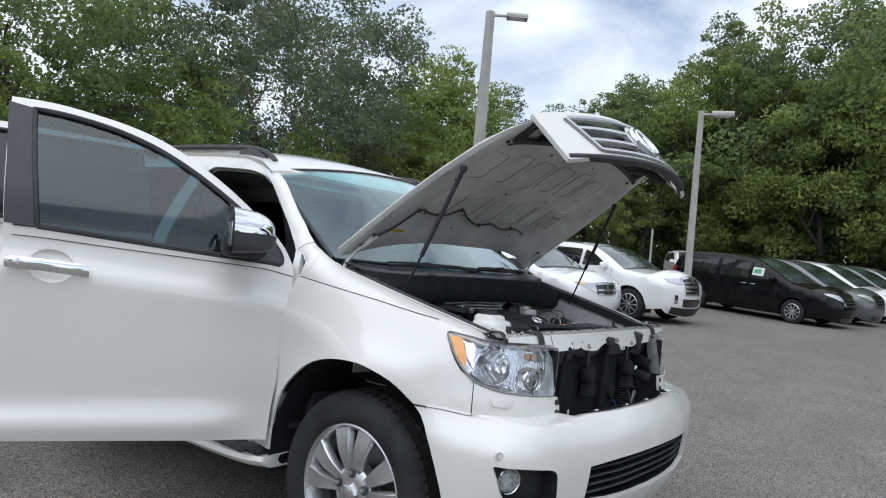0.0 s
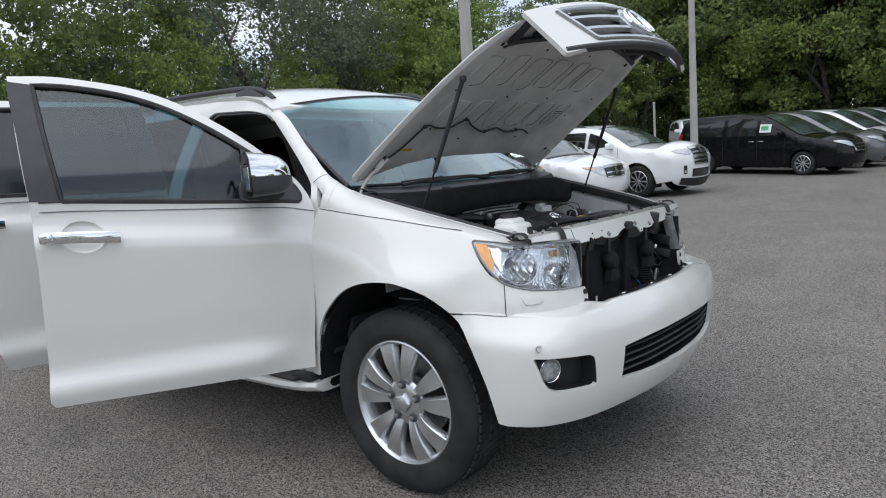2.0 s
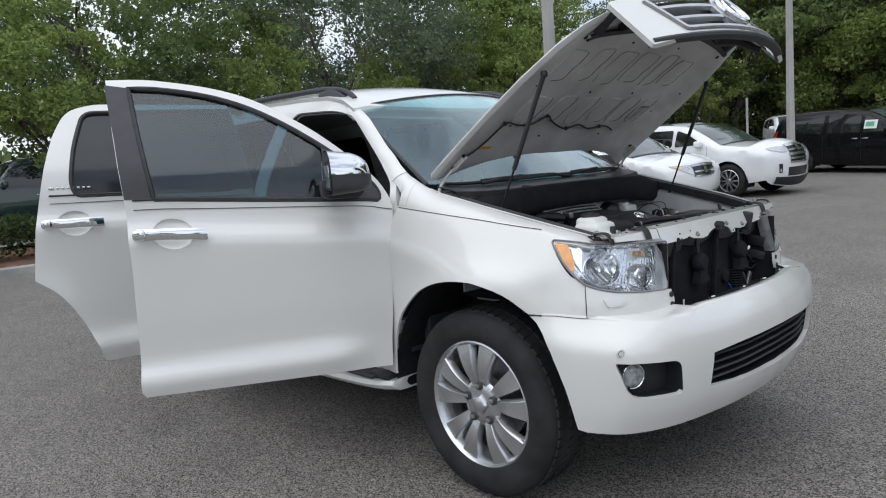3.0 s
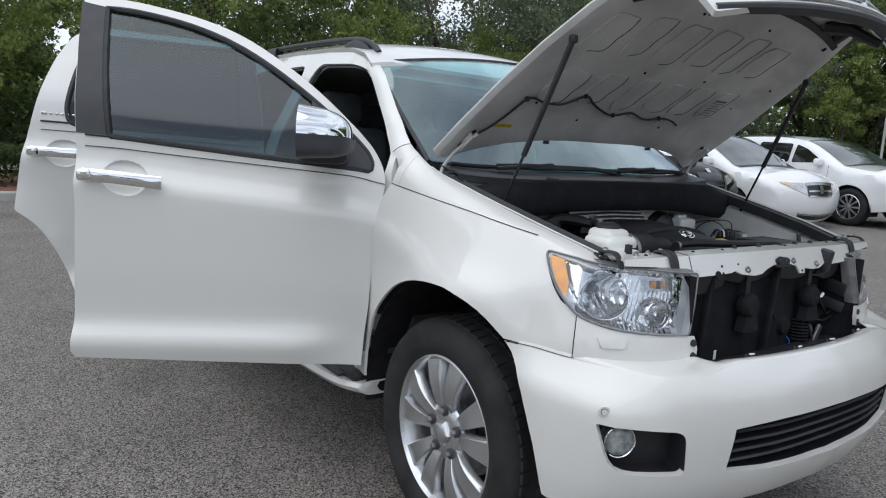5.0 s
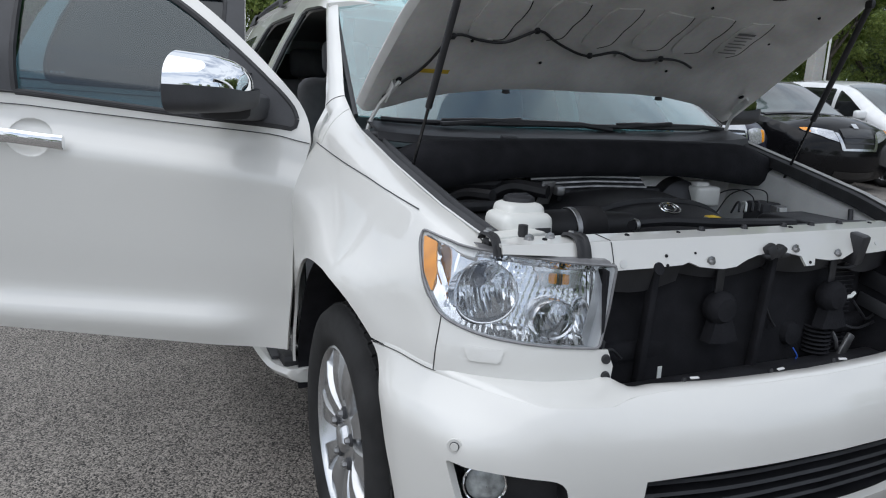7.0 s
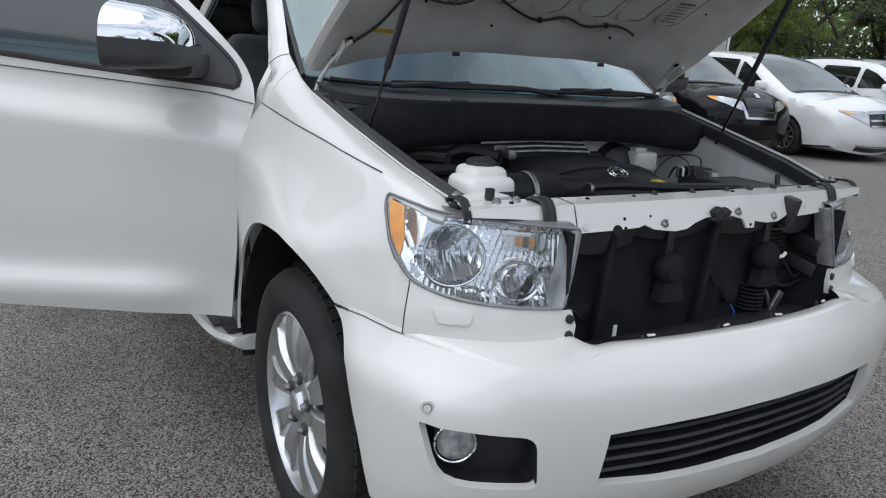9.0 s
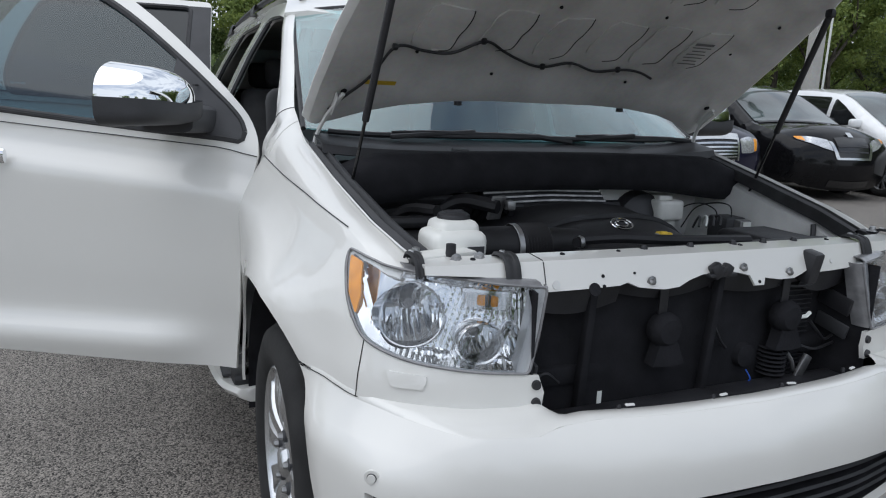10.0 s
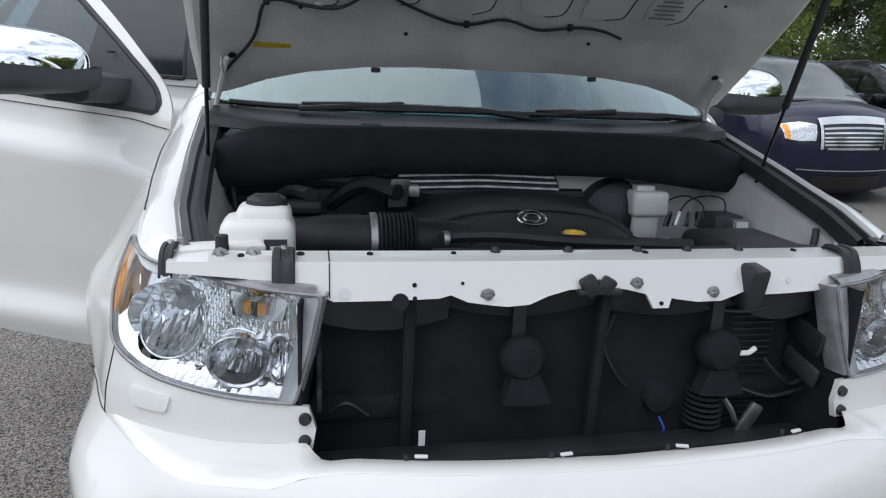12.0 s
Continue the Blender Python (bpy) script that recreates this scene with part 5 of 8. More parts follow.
hood = part("hood", panel(hood_out, lambda u, v: hp(u, v, skin_h(u, v)), (), 0.05, 0.004), WHITE, suv, "white hood propped wide open", sharp=60)
inner_out = [(a * 0.985 + 0.004, y * 0.975) for a, y in hood_out]
part("hood_inner_panel", panel(inner_out, lambda u, v: hp(u, v, under_h(u, v) - 0.010), (), 0.035, 0.003, flip=True), INNER_PAINT, hood, "grey-white pressed inner panel", sharp=60)
q = dense(hood_out, 0.05)
hem = []
for k, e in ((0.0, 0.0), (0.3, 0.007), (0.7, 0.007), (1.0, 0.0)):
    row = []
    for p in q:
        a = hp(p.x, p.y, skin_h(p.x, p.y))
        b = hp(p.x * 0.985 + 0.004, p.y * 0.975, under_h(p.x * 0.985, p.y * 0.975) - 0.010)
        out = (HOOD_D * (p.x - 0.42) + Vector((0, p.y, 0))).normalized()
        row.append(a * (1 - k) + b * k + out * e)
    hem.append(row)
part("hood_hem", grid(hem, closed_v=True), WHITE_FLAT, hood)


def on_under(a, y, e=0.0):
    return hp(a, y, under_h(a, y) - 0.012 - e)


# pressed pockets: dark tube paints the shade along one flank and foot of each
def pocket(a0, a1, y0, w, hook):
    pts = [(a1, y0), (a1 - 0.03, y0 + 0.004), ((a0 + a1) / 2 + 0.02, y0), ((a0 + a1) / 2 - 0.01, y0 - 0.008), (a0 + 0.035, y0 - 0.010), (a0 + 0.012, y0 - 0.002 - hook * 0.3), (a0, y0 - hook)]
    crv = catmull([(a, y, 0) for a, y in pts], 5)
    part("pocket_gap_shade", tube([on_under(p.x, p.y, 0.0035) for p in crv], 0.0019, 5), FELT, hood)
    flank = [(p.x, p.y - 0.002) for p in crv]
    plate = flank + [(a0 + 0.004, y0 - hook - 0.055), (a0 + 0.02, y0 - w - 0.03), (a0 + 0.05, y0 - w - 0.035), (a1 - 0.02, y0 - w - 0.02), (a1 + 0.004, y0 - w)]
    part("pressed_plate", panel(plate, lambda u, v: on_under(u, v, 0.004), (), 0.03, 0.006, flip=True), INNER_PAINT, hood)


for k, yb in enumerate((-0.46, -0.27, -0.09, 0.10, 0.29, 0.45)):
    pocket(0.50 + 0.012 * (k % 2), 0.70 - 0.02 * (k in (0, 5)), yb, 0.1, 0.075)
for k, yb in enumerate((-0.42, -0.22, -0.03, 0.16, 0.33, 0.50)):
    pocket(0.22 + 0.01 * (k % 2), 0.40, yb, 0.1, 0.06)
for a, y in ((0.02, -0.70), (0.02, 0.71), (0.47, -0.60), (0.47, 0.62), (0.76, -0.58), (0.74, 0.60), (0.60, 0.0), (0.44, -0.17), (0.44, 0.2), (0.13, -0.25), (0.13, 0.26), (0.2, -0.52), (0.75, 0.2), (0.75, -0.2), (0.30, 0.58)):
    big = 0.011 if abs(y) > 0.55 and a < 0.1 or (a > 0.7 and abs(y) > 0.5) else 0.0055
    bm = bmesh.new()
    bmesh.ops.create_cone(bm, cap_ends=True, segments=12, radius1=big, radius2=big * 0.8, depth=0.004)
    bmesh.ops.transform(bm, matrix=Matrix.Translation(on_under(a, y)) @ (-HOOD_N).to_track_quat("Z", "Y").to_matrix().to_4x4(), verts=bm.verts)
    part("hood_plug", bm, FELT, hood)
# washer hose with clips
hose = catmull([(-0.05, -0.735, 0), (0.10, -0.64, 0), (0.235, -0.60, 0), (0.222, -0.51, 0), (0.23, -0.43, 0), (0.285, -0.345, 0), (0.24, -0.26, 0), (0.215, -0.20, 0), (0.19, -0.10, 0), (0.205, 0.0, 0), (0.185, 0.09, 0), (0.20, 0.18, 0), (0.185, 0.28, 0), (0.165, 0.34, 0)], 6)
part("washer_hose", tube([on_under(p.x, p.y, 0.011) for p in hose], 0.0045, 6), BLACK_PL, hood, "black washer hose")
for a, y in ((0.235, -0.60), (0.285, -0.345), (0.19, -0.10), (0.20, 0.18)):
    p = on_under(a, y, 0.010)
    part("hose_clip", box((0.016, 0.016, 0.016), p, 0.004, 2, (0, -35, 0)), BLACK_PL, hood)
for a, y in ((0.215, -0.475), (0.19, 0.02), (0.175, 0.20)):
    p = on_under(a, y, 0.004)
    part("hose_tab", box((0.028, 0.022, 0.006), p, 0.002, 2, (0, -35, 0)), INNER_PAINT, hood)
p = on_under(0.065, -0.595, 0.001)
part("yellow_label", box((0.018, 0.095, 0.0015), p, 0, 1, (0, -35, 0)), YELLOW, hood, "yellow caution label")
for k in range(7):
    q_ = on_under(0.36 - 0.016 * k, 0.41, 0.0115)
    part("print_line", box((0.004 if k else 0.010, 0.075 - 0.02 * (k % 3 == 2), 0.001), q_, 0, 1, (0, -35, 0)), LABEL_GREY, hood, "grey printed lines")
# rubber seal and arms behind the grille
strip = [on_under(0.775 + 0.085 * (1 - (y / 0.60) ** 2), y, 0.010) for y in np.linspace(-0.60, 0.60, 30)]
part("hood_seal", grid([[p + HOOD_D * dx + HOOD_N * dz for dx, dz in ((-0.014, 0), (-0.012, -0.012), (0.012, -0.012), (0.014, 0))] for p in strip]), SEAL, hood, "black rubber seal strip")
for sg in (-1, 1):
    pts = [on_under(0.84, 0.42 * sg, 0.01), hp(0.90, 0.46 * sg, -0.06), hp(0.945, 0.49 * sg, -0.16)]
    part("grille_bracket", tube(pts, [0.026, 0.022, 0.016], 6), BLACK_PL, hood)
    pts = [on_under(0.80, 0.56 * sg, 0.01), hp(0.88, 0.57 * sg, -0.01), hp(0.91, 0.575 * sg, -0.02)]
    part("grille_bracket", tube(pts, [0.022, 0.02, 0.016], 6), BLACK_PL, hood)
for sg in (-1, 1):
    bm = lathe([(0.001, 0.0), (0.012, 0.0), (0.014, -0.012), (0.001, -0.014)], 12, "z")
    p = on_under(0.002, 0.318 * sg, 0.0)
    bmesh.ops.transform(bm, matrix=Matrix.Translation(p), verts=bm.verts)
    part("hood_bumper_stop", bm, SEAL, hood)


# upper grille fixed to the hood's nose
def gp(y, w, e=0.0):
    bow = 1 - (y / 0.62) ** 2
    return hp(0.912 + 0.045 * w + 0.135 * bow + e, y, 0.022 - 0.258 * w - 0.035 * bow * w)


g_out = rounded([(-0.605, 0.0, 0.02), (-0.3, -0.02, 0), (0, -0.03, 0), (0.3, -0.02, 0), (0.605, 0.0, 0.02), (0.60, 1.0, 0.02), (0.42, 0.93, 0.05), (0, 0.90, 0), (-0.42, 0.93, 0.05), (-0.60, 1.0, 0.02)], 0.02)
g_hole = rounded([(-0.47, 0.13, 0.03), (0, 0.09, 0), (0.47, 0.13, 0.03), (0.405, 0.80, 0.03), (0, 0.80, 0), (-0.405, 0.80, 0.03)], 0.03)
grille = part("upper_grille", panel(g_out, gp, [g_hole], 0.04, 0.02, flip=True), WHITE, hood, "white grille surround with silver bars")
part("grille_back", panel(shrunk(g_hole, Vector((0, 0.46)), 1.04), lambda u, v: gp(u, v, -0.035), (), 0.05, 0.004, flip=True), BLACK_PL, grille)
rim = [gp(p.x, p.y, 0.004) for p in dense(g_hole, 0.04)]
part("grille_rim", tube(rim + rim[:1], 0.011, 6, False), ALLOY, grille, "silver inner rim")
for w in (0.33, 0.57):
    rows = [[gp(y, w + dw, e) for dw, e in ((-0.035, -0.012), (-0.02, 0.008), (0.025, 0.006), (0.045, -0.014))] for y in np.linspace(-0.46 + 0.05 * w, 0.46 - 0.05 * w, 30)]
    part("grille_bar", grid(rows, closed_v=True), ALLOY, grille, "silver grille bar")
rows = [[gp(y, 0.90 + dw, e) for dw, e in ((0.0, 0.003), (0.03, 0.005), (0.05, 0.0), (0.05, -0.02), (0.03, -0.03))] for y in np.linspace(-0.59, 0.59, 30)]
part("grille_lip", thicken(grid(rows), 0.004), GREY_PL, grille)
em = [gp(0.085 * math.cos(a), 0.45 + 0.26 * math.sin(a), 0.018) for a in np.linspace(0, 2 * math.pi, 28)]
part("grille_emblem", tube(em, 0.010, 7, False), CHROME, grille, "plain chrome oval")
em = [gp(0.04 * math.cos(a), 0.45 + 0.22 * math.sin(a), 0.02) for a in np.linspace(0, 2 * math.pi, 24)]
part("grille_emblem", tube(em, 0.007, 6, False), CHROME, grille)
part("emblem_pad", panel([(0.12 * math.cos(a), 0.45 + 0.34 * math.sin(a)) for a in np.linspace(0, 2 * math.pi, 24, endpoint=False)], lambda u, v: gp(u, v, 0.008), (), 0.05, 0.02, flip=True), ALLOY, grille)
# hinges and gas struts
for sg in (-1, 1):
    arm = catmull([(-0.32, 0.765 * sg, 1.235), (-0.345, 0.763 * sg, 1.275), (-0.335, 0.755 * sg, 1.315), (-0.315, 0.745 * sg, 1.345), (-0.285, 0.735 * sg, 1.375), (-0.20, 0.71 * sg, 1.435)], 4)
    part("hood_hinge", tube(arm, [0.008] * 8 + [0.007] * (len(arm) - 8), 6), WHITE_FLAT, suv, "bare hood hinge arm")
    part("hinge_plate", box((0.09, 0.006, 0.028), (-0.25, 0.725 * sg, 1.405), 0.004, 2, (0, -35, 0)), WHITE_FLAT, suv)
    lo, hi = Vector((-0.035, 0.745 * sg, 1.10)), on_under(0.585, 0.700 * sg, 0.02)
    mid = lo + (hi - lo) * 0.42
    part("strut_rod", tube([lo, mid], 0.0048, 8), GLOSS_BLACK, suv, "black gas strut rod")
    part("strut_tube", tube([mid, hi], 0.0098, 10), BLACK_PL, suv, "black gas strut tube")
    part("strut_end", box((0.03, 0.022, 0.03), lo, 0.008), BLACK_PL, suv)
    part("strut_end", box((0.028, 0.022, 0.028), hi, 0.008), BLACK_PL, suv)

# ---- engine bay ----
# inner wings with rubber channels along their tops
for sg in (-1, 1):
    rows = []
    for x in np.linspace(-0.36, 0.50, 14):
        ey, ez = FEN_EDGE(x)
        rows.append([Vector((x, sg * (ey + 0.004), ez - 0.002)), Vector((x, sg * (ey - 0.012), ez - 0.02)), Vector((x, sg * (ey - 0.02), ez - 0.05)), Vector((x, sg * (ey - 0.055), ez - 0.07)), Vector((x, sg * (ey - 0.075), ez - 0.16)), Vector((x, sg * (ey - 0.13), 0.90)), Vector((x, sg * 0.52, 0.72))])
    bm = thicken(grid(rows), 0.004)
    bmesh.ops.recalc_face_normals(bm, faces=bm.faces[:])
    part("inner_wing", bm, WHITE_FLAT, suv, "white painted inner wing")
    rows = []
    for x in np.linspace(-0.31, 0.455, 22):
        ey, ez = FEN_EDGE(x)
        c = Vector((x, sg * (ey - 0.032), ez - 0.018))
        rows.append([c + Vector((0, sg * dy, dz)) for dy, dz in ((0.028, -0.02), (0.026, 0.010), (0.012, 0.016), (0.006, 0.004), (-0.004, 0.004), (-0.010, 0.016), (-0.022, 0.010), (-0.026, -0.028))])
    bm = grid(rows, closed_v=True)
    bmesh.ops.recalc_face_normals(bm, faces=bm.faces[:])
    part("wing_seal", bm, SEAL if sg > 0 else GREY_PL, suv, "rubber channel on the wing edge")
    # wing-end bolt plate and seal foot
    part("wing_end", box((0.06, 0.032, 0.022), (0.470, sg * 0.722, 1.088), 0.008, 2, (0, 12, 0)), BLACK_PL, suv)
    bm = lathe([(0.001, 0.012), (0.008, 0.010), (0.010, 0.0), (0.016, -0.003)], 12, "z", (0.478, sg * 0.726, 1.104))
    part("wing_bolt", bm, STEEL, suv)
part("bay_floor", box((1.05, 1.3, 0.05), (0.02, 0, 0.80), 0.01), FELT, suv)

# firewall in body colour, padded black cowl insulator, cowl top, wipers
rows = [[Vector((-0.235 + 0.03 * math.cos(y * 3), y, z)) for y in np.linspace(-0.74, 0.74, 17)] for z in (0.82, 0.95, 1.05, 1.15, 1.20)]
part("bulkhead", thicken(grid(rows), 0.01), WHITE_FLAT, suv, "white painted bulkhead")


def ins(y, w):
    """The padded insulator: y across, w from its lower edge to its top and over the back."""
    edge = smooth01(abs(y), 0.62, 0.765)
    x = -0.085 - 0.045 * math.cos(min(abs(y), 0.7) * 2.0) - 0.02 * edge
    prof = [(0.0, 1.150), (0.018, 1.17), (0.022, 1.20), (0.016, 1.225), (-0.008, 1.248), (-0.05, 1.252), (-0.10, 1.245)]
    k = w * (len(prof) - 1)
    i = min(int(k), len(prof) - 2)
    f = k - i
    dx, z = prof[i][0] * (1 - f) + prof[i + 1][0] * f, prof[i][1] * (1 - f) + prof[i + 1][1] * f
    low = 0.03 * smooth01(abs(y), 0.3, 0.75) if w < 0.3 else 0
    return Vector((x + dx, y, z - 0.045 * edge * smooth01(w, 0.3, 0.8) - low + 0.012 * math.cos(y * 2)))


bm = thicken(grid([[ins(y, w) for y in np.linspace(-0.765, 0.765, 33)] for w in np.linspace(0, 1, 13)]), 0.012)
bmesh.ops.recalc_face_normals(bm, faces=bm.faces[:])
part("cowl_insulator", bm, FELT, suv, "black padded cowl insulator")
rows = [[Vector((x - 0.055 * (y / 0.74) ** 2, y, z + 0.012 * math.cos(y * 2) + 0.02 * (y / 0.74) ** 4)) for y in np.linspace(-0.765, 0.765, 19)] for x, z in ((-0.165, 1.235), (-0.175, 1.258), (-0.20, 1.266), (-0.235, 1.270), (-0.29, 1.285), (-0.30, 1.27))]
part("cowl_top", thicken(grid(rows), 0.006), BLACK_PL, suv, "black plastic cowl")
part("cowl_gap", box((0.03, 0.055, 0.02), (-0.172, -0.335, 1.272), 0.006, 2, (0, 20, 0)), GREY_PL, suv)
for y0, y1 in ((-0.74, -0.02), (-0.06, 0.60)):
    def wip(y, e=0.0):
        return Vector((-0.268 - 0.080 * (y / 0.74) ** 2, y, 1.302 + 0.014 * math.cos(y * 2) + 0.018 * (y / 0.74) ** 4 + e))
    ys = np.linspace(y0 + 0.02, y1, 16)
    part("wiper_blade", tube([wip(y) for y in ys], 0.008, 6), BLACK_PL, suv, "black wiper blade")
    part("wiper_arm", tube([wip(y0 + 0.22, 0.010), wip((y0 + y1) / 2, 0.012), wip(y1 + 0.02, 0.004), wip(y1 + 0.16, -0.012)], [0.004, 0.008, 0.010, 0.010], 6), BLACK_PL, suv, "black wiper arm")
    part("wiper_spoiler", box((0.02, 0.30, 0.016), wip((y0 + y1) / 2, 0.006), 0.005, 2, (4, 0, 0)), BLACK_PL, suv)
for sg in (-1, 1):
    part("cowl_corner", box((0.14, 0.05, 0.05), (-0.325, sg * 0.748, 1.255), 0.02, 3, (0, -10, sg * -14)), BLACK_PL, suv)

# upper tie bar in body colour: top flange, front face with a ragged lower edge
def bar(y, w):
    """w 0: back edge, 1: front top edge, 2: lower edge."""
    bowx = 0.035 * (1 - (y / 0.70) ** 2)
    if w <= 1:
        return Vector((0.505 + bowx + 0.062 * w, y, 1.096 - 0.004 * w + 0.006 * math.cos(y * 2)))
    t = w - 1
    return Vector((0.567 + bowx + 0.022 * t, y, 1.092 - 0.058 * t + 0.006 * math.cos(y * 2)))


low_edge = [(-0.738, 1.30), (-0.62, 1.45), (-0.55, 1.60), (-0.48, 1.98), (-0.466, 2.10), (-0.36, 2.08), (-0.285, 2.04), (-0.265, 1.95), (-0.235, 2.16), (-0.19, 2.26), (-0.165, 2.30), (-0.125, 2.25), (-0.09, 2.02), (-0.05, 1.85), (-0.02, 1.82), (0.0, 1.95), (0.02, 1.93), (0.035, 1.82),
            (0.06, 1.87), (0.098, 2.02), (0.110, 2.44), (0.140, 2.44), (0.148, 2.15), (0.16, 2.19), (0.20, 2.28), (0.25, 2.27), (0.28, 2.12), (0.31, 1.95), (0.335, 2.12), (0.40, 2.10), (0.46, 2.05), (0.53, 1.90), (0.56, 1.55), (0.738, 1.30)]
bar_out = [(0.738, 0.0), (-0.738, 0.0)] + low_edge
tie = part("upper_tie_bar", panel(bar_out, bar, (), 0.022, 0.006, flip=True), WHITE, suv, "white radiator tie bar with a ragged lower edge", sharp=30)
for y, w, r in ((-0.447, 1.88, 0.010), (-0.353, 2.12, 0.015), (-0.328, 1.66, 0.004), (-0.328, 2.03, 0.004), (-0.244, 1.62, 0.003), (0.40, 1.7, 0.006), (0.126, 2.30, 0.004), (-0.62, 0.5, 0.006), (-0.52, 0.35, 0.007), (-0.25, 0.3, 0.005), (0.12, 0.35, 0.006), (0.45, 0.3, 0.006), (-0.40, 0.35, 0.006)):
    bm = bmesh.new()
    bmesh.ops.create_cone(bm, cap_ends=True, segments=14, radius1=r, radius2=r, depth=0.003)
    d = Vector((0.35, 0, 0.94)) if w < 1 else Vector((0.93, 0, 0.35))
    bmesh.ops.transform(bm, matrix=Matrix.Translation(bar(y, w) + d * 0.0005) @ d.to_track_quat("Z", "Y").to_matrix().to_4x4(), verts=bm.verts)
    part("bar_hole", bm, FELT if y not in (-0.447, 0.40) else WHITE_FLAT, tie)
for y, w in ((-0.20, 1.98), (0.234, 2.03), (0.08, 1.72), (-0.655, 0.4), (-0.60, 0.3)):
    p = bar(y, w)
    bm = lathe([(0.001, 0.010), (0.006, 0.009), (0.008, 0.002), (0.014, 0.0)], 8, "x", (p.x, p.y, p.z))
    part("bar_bolt", bm, STEEL, tie)
for y in (-0.17, -0.03, 0.11, 0.215, 0.33):
    p = bar(y, 0.12)
    bm = lathe([(0.001, 0.010), (0.006, 0.009), (0.010, 0.0), (0.010, -0.004)], 10, "z", (p.x, p.y, p.z))
    part("push_clip", bm, BLACK_PL, tie)
for dy, s_ in ((-0.018, 1.0), (0.014, 0.85), (0.0, 0.55)):
    p = bar(0.005 + dy, 1.72)
    part("hood_latch", box((0.022, 0.030 * s_, 0.038 * s_), (p.x + 0.006, p.y, p.z), 0.006, 2, (30 * (1 if dy < 0 else -1), 0, 0)), BLACK_PL, suv, "black hood latch")
p = bar(0.0, 1.9)
part("latch_foot", box((0.016, 0.085, 0.010), (p.x + 0.004, 0.005, p.z), 0.003), BLACK_PL, suv)
part("bar_seam", tube([bar(-0.472, w) + Vector((0.0008, 0, 0.0008)) for w in np.linspace(0.02, 2.0, 14)], 0.0012, 5), SEAL, tie)
# rubber straps over the bar's ends and by the lamps
for y, x0 in ((-0.742, 0.49), (-0.548, 0.535), (0.548, 0.535), (0.742, 0.49)):
    k = 1.0 if abs(y) < 0.6 else 0.8
    pts = catmull([(x0 - 0.015, y, 1.092), (x0, y, 1.104), (x0 + 0.038, y, 1.104), (x0 + 0.056, y, 1.104 - 0.016 * k), (x0 + 0.068, y, 1.104 - 0.052 * k)], 4)
    wd = 1.0 if abs(y) < 0.6 else 0.62
    rows = [[p + Vector((0, dy * wd, dz)) for dy, dz in ((-0.019, 0), (-0.016, 0.006), (-0.006, 0.006), (-0.004, 0.003), (0.004, 0.003), (0.006, 0.006), (0.016, 0.006), (0.019, 0))] for p in pts]
    part("rubber_strap", thicken(grid(rows), 0.005), SEAL, suv, "black rubber buffer strap")
    bm = lathe([(0.001, 0.006), (0.006, 0.005), (0.008, 0.0)], 10, "z", (x0 + 0.004, y, 1.108))
    part("strap_bolt", bm, STEEL, suv)

# behind the missing grille: condenser, shrouds, posts, horns, wiring
rows = [[Vector((0.535 - 0.06 * (y / 0.6) ** 2, y, z)) for y in np.linspace(-0.52, 0.52, 17)] for z in np.linspace(0.60, 1.05, 5)]
part("condenser", thicken(grid(rows), 0.02), FELT, suv, "black condenser core")
fin = part("condenser_fin", box((0.006, 0.78, 0.003), (0.532, 0.05, 0.62)), BLACK_PL, suv, smooth=False)
for k in range(1, 30):
    nf = new("condenser_fin", fin.data)
    nf.parent = suv
    nf.location.z = 0.0135 * k
for y0, y1, zz in ((-0.50, -0.26, 0.985), (-0.26, 0.02, 1.005), (0.02, 0.33, 1.0), (0.33, 0.50, 0.985)):
    rows = [[Vector((0.595 - 0.02 * t, y0 + (y1 - y0) * s_, 1.045 - (1.045 - zz + 0.02 * math.sin(math.pi * s_)) * t)) for s_ in np.linspace(0, 1, 8)] for t in (0, 0.5, 1)]
    part("air_guide", thicken(grid(rows), 0.004), BLACK_PL, suv, "black plastic air guide")
for y, w, m_ in ((0.032, 0.020, FELT), (-0.330, 0.022, FELT)):
    part("core_post", box((0.025, w, 0.40), (0.582 - 0.05 * abs(y), y, 0.84), 0.006, 2, (0, 4, 0)), m_, suv, "dark vertical post")
for sg in (-1, 1):
    rows = [[Vector((0.655 - 0.20 * t, sg * (0.525 - 0.04 * t), z)) for t in (0, 0.4, 1)] for z in (0.70, 0.82, 0.95, 1.045)]
    part("side_duct", thicken(grid(rows), 0.005), FELT, suv, "black side duct")
    part("duct_rib", box((0.10, 0.010, 0.05), (0.57, sg * 0.49, 0.93), 0.004, 2, (0, 12, 0)), BLACK_PL, suv)
    part("duct_rib", box((0.10, 0.010, 0.04), (0.57, sg * 0.49, 0.86), 0.004, 2, (0, 12, 0)), GREY_PL, suv)
part("crash_beam", box((0.07, 1.0, 0.10), (0.60, 0, 0.685), 0.015), BLACK_PL, suv)
part("lower_liner", box((0.16, 1.1, 0.02), (0.66, 0, 0.715), 0.006, 2, (0, -14, 0)), BLACK_PL, suv)


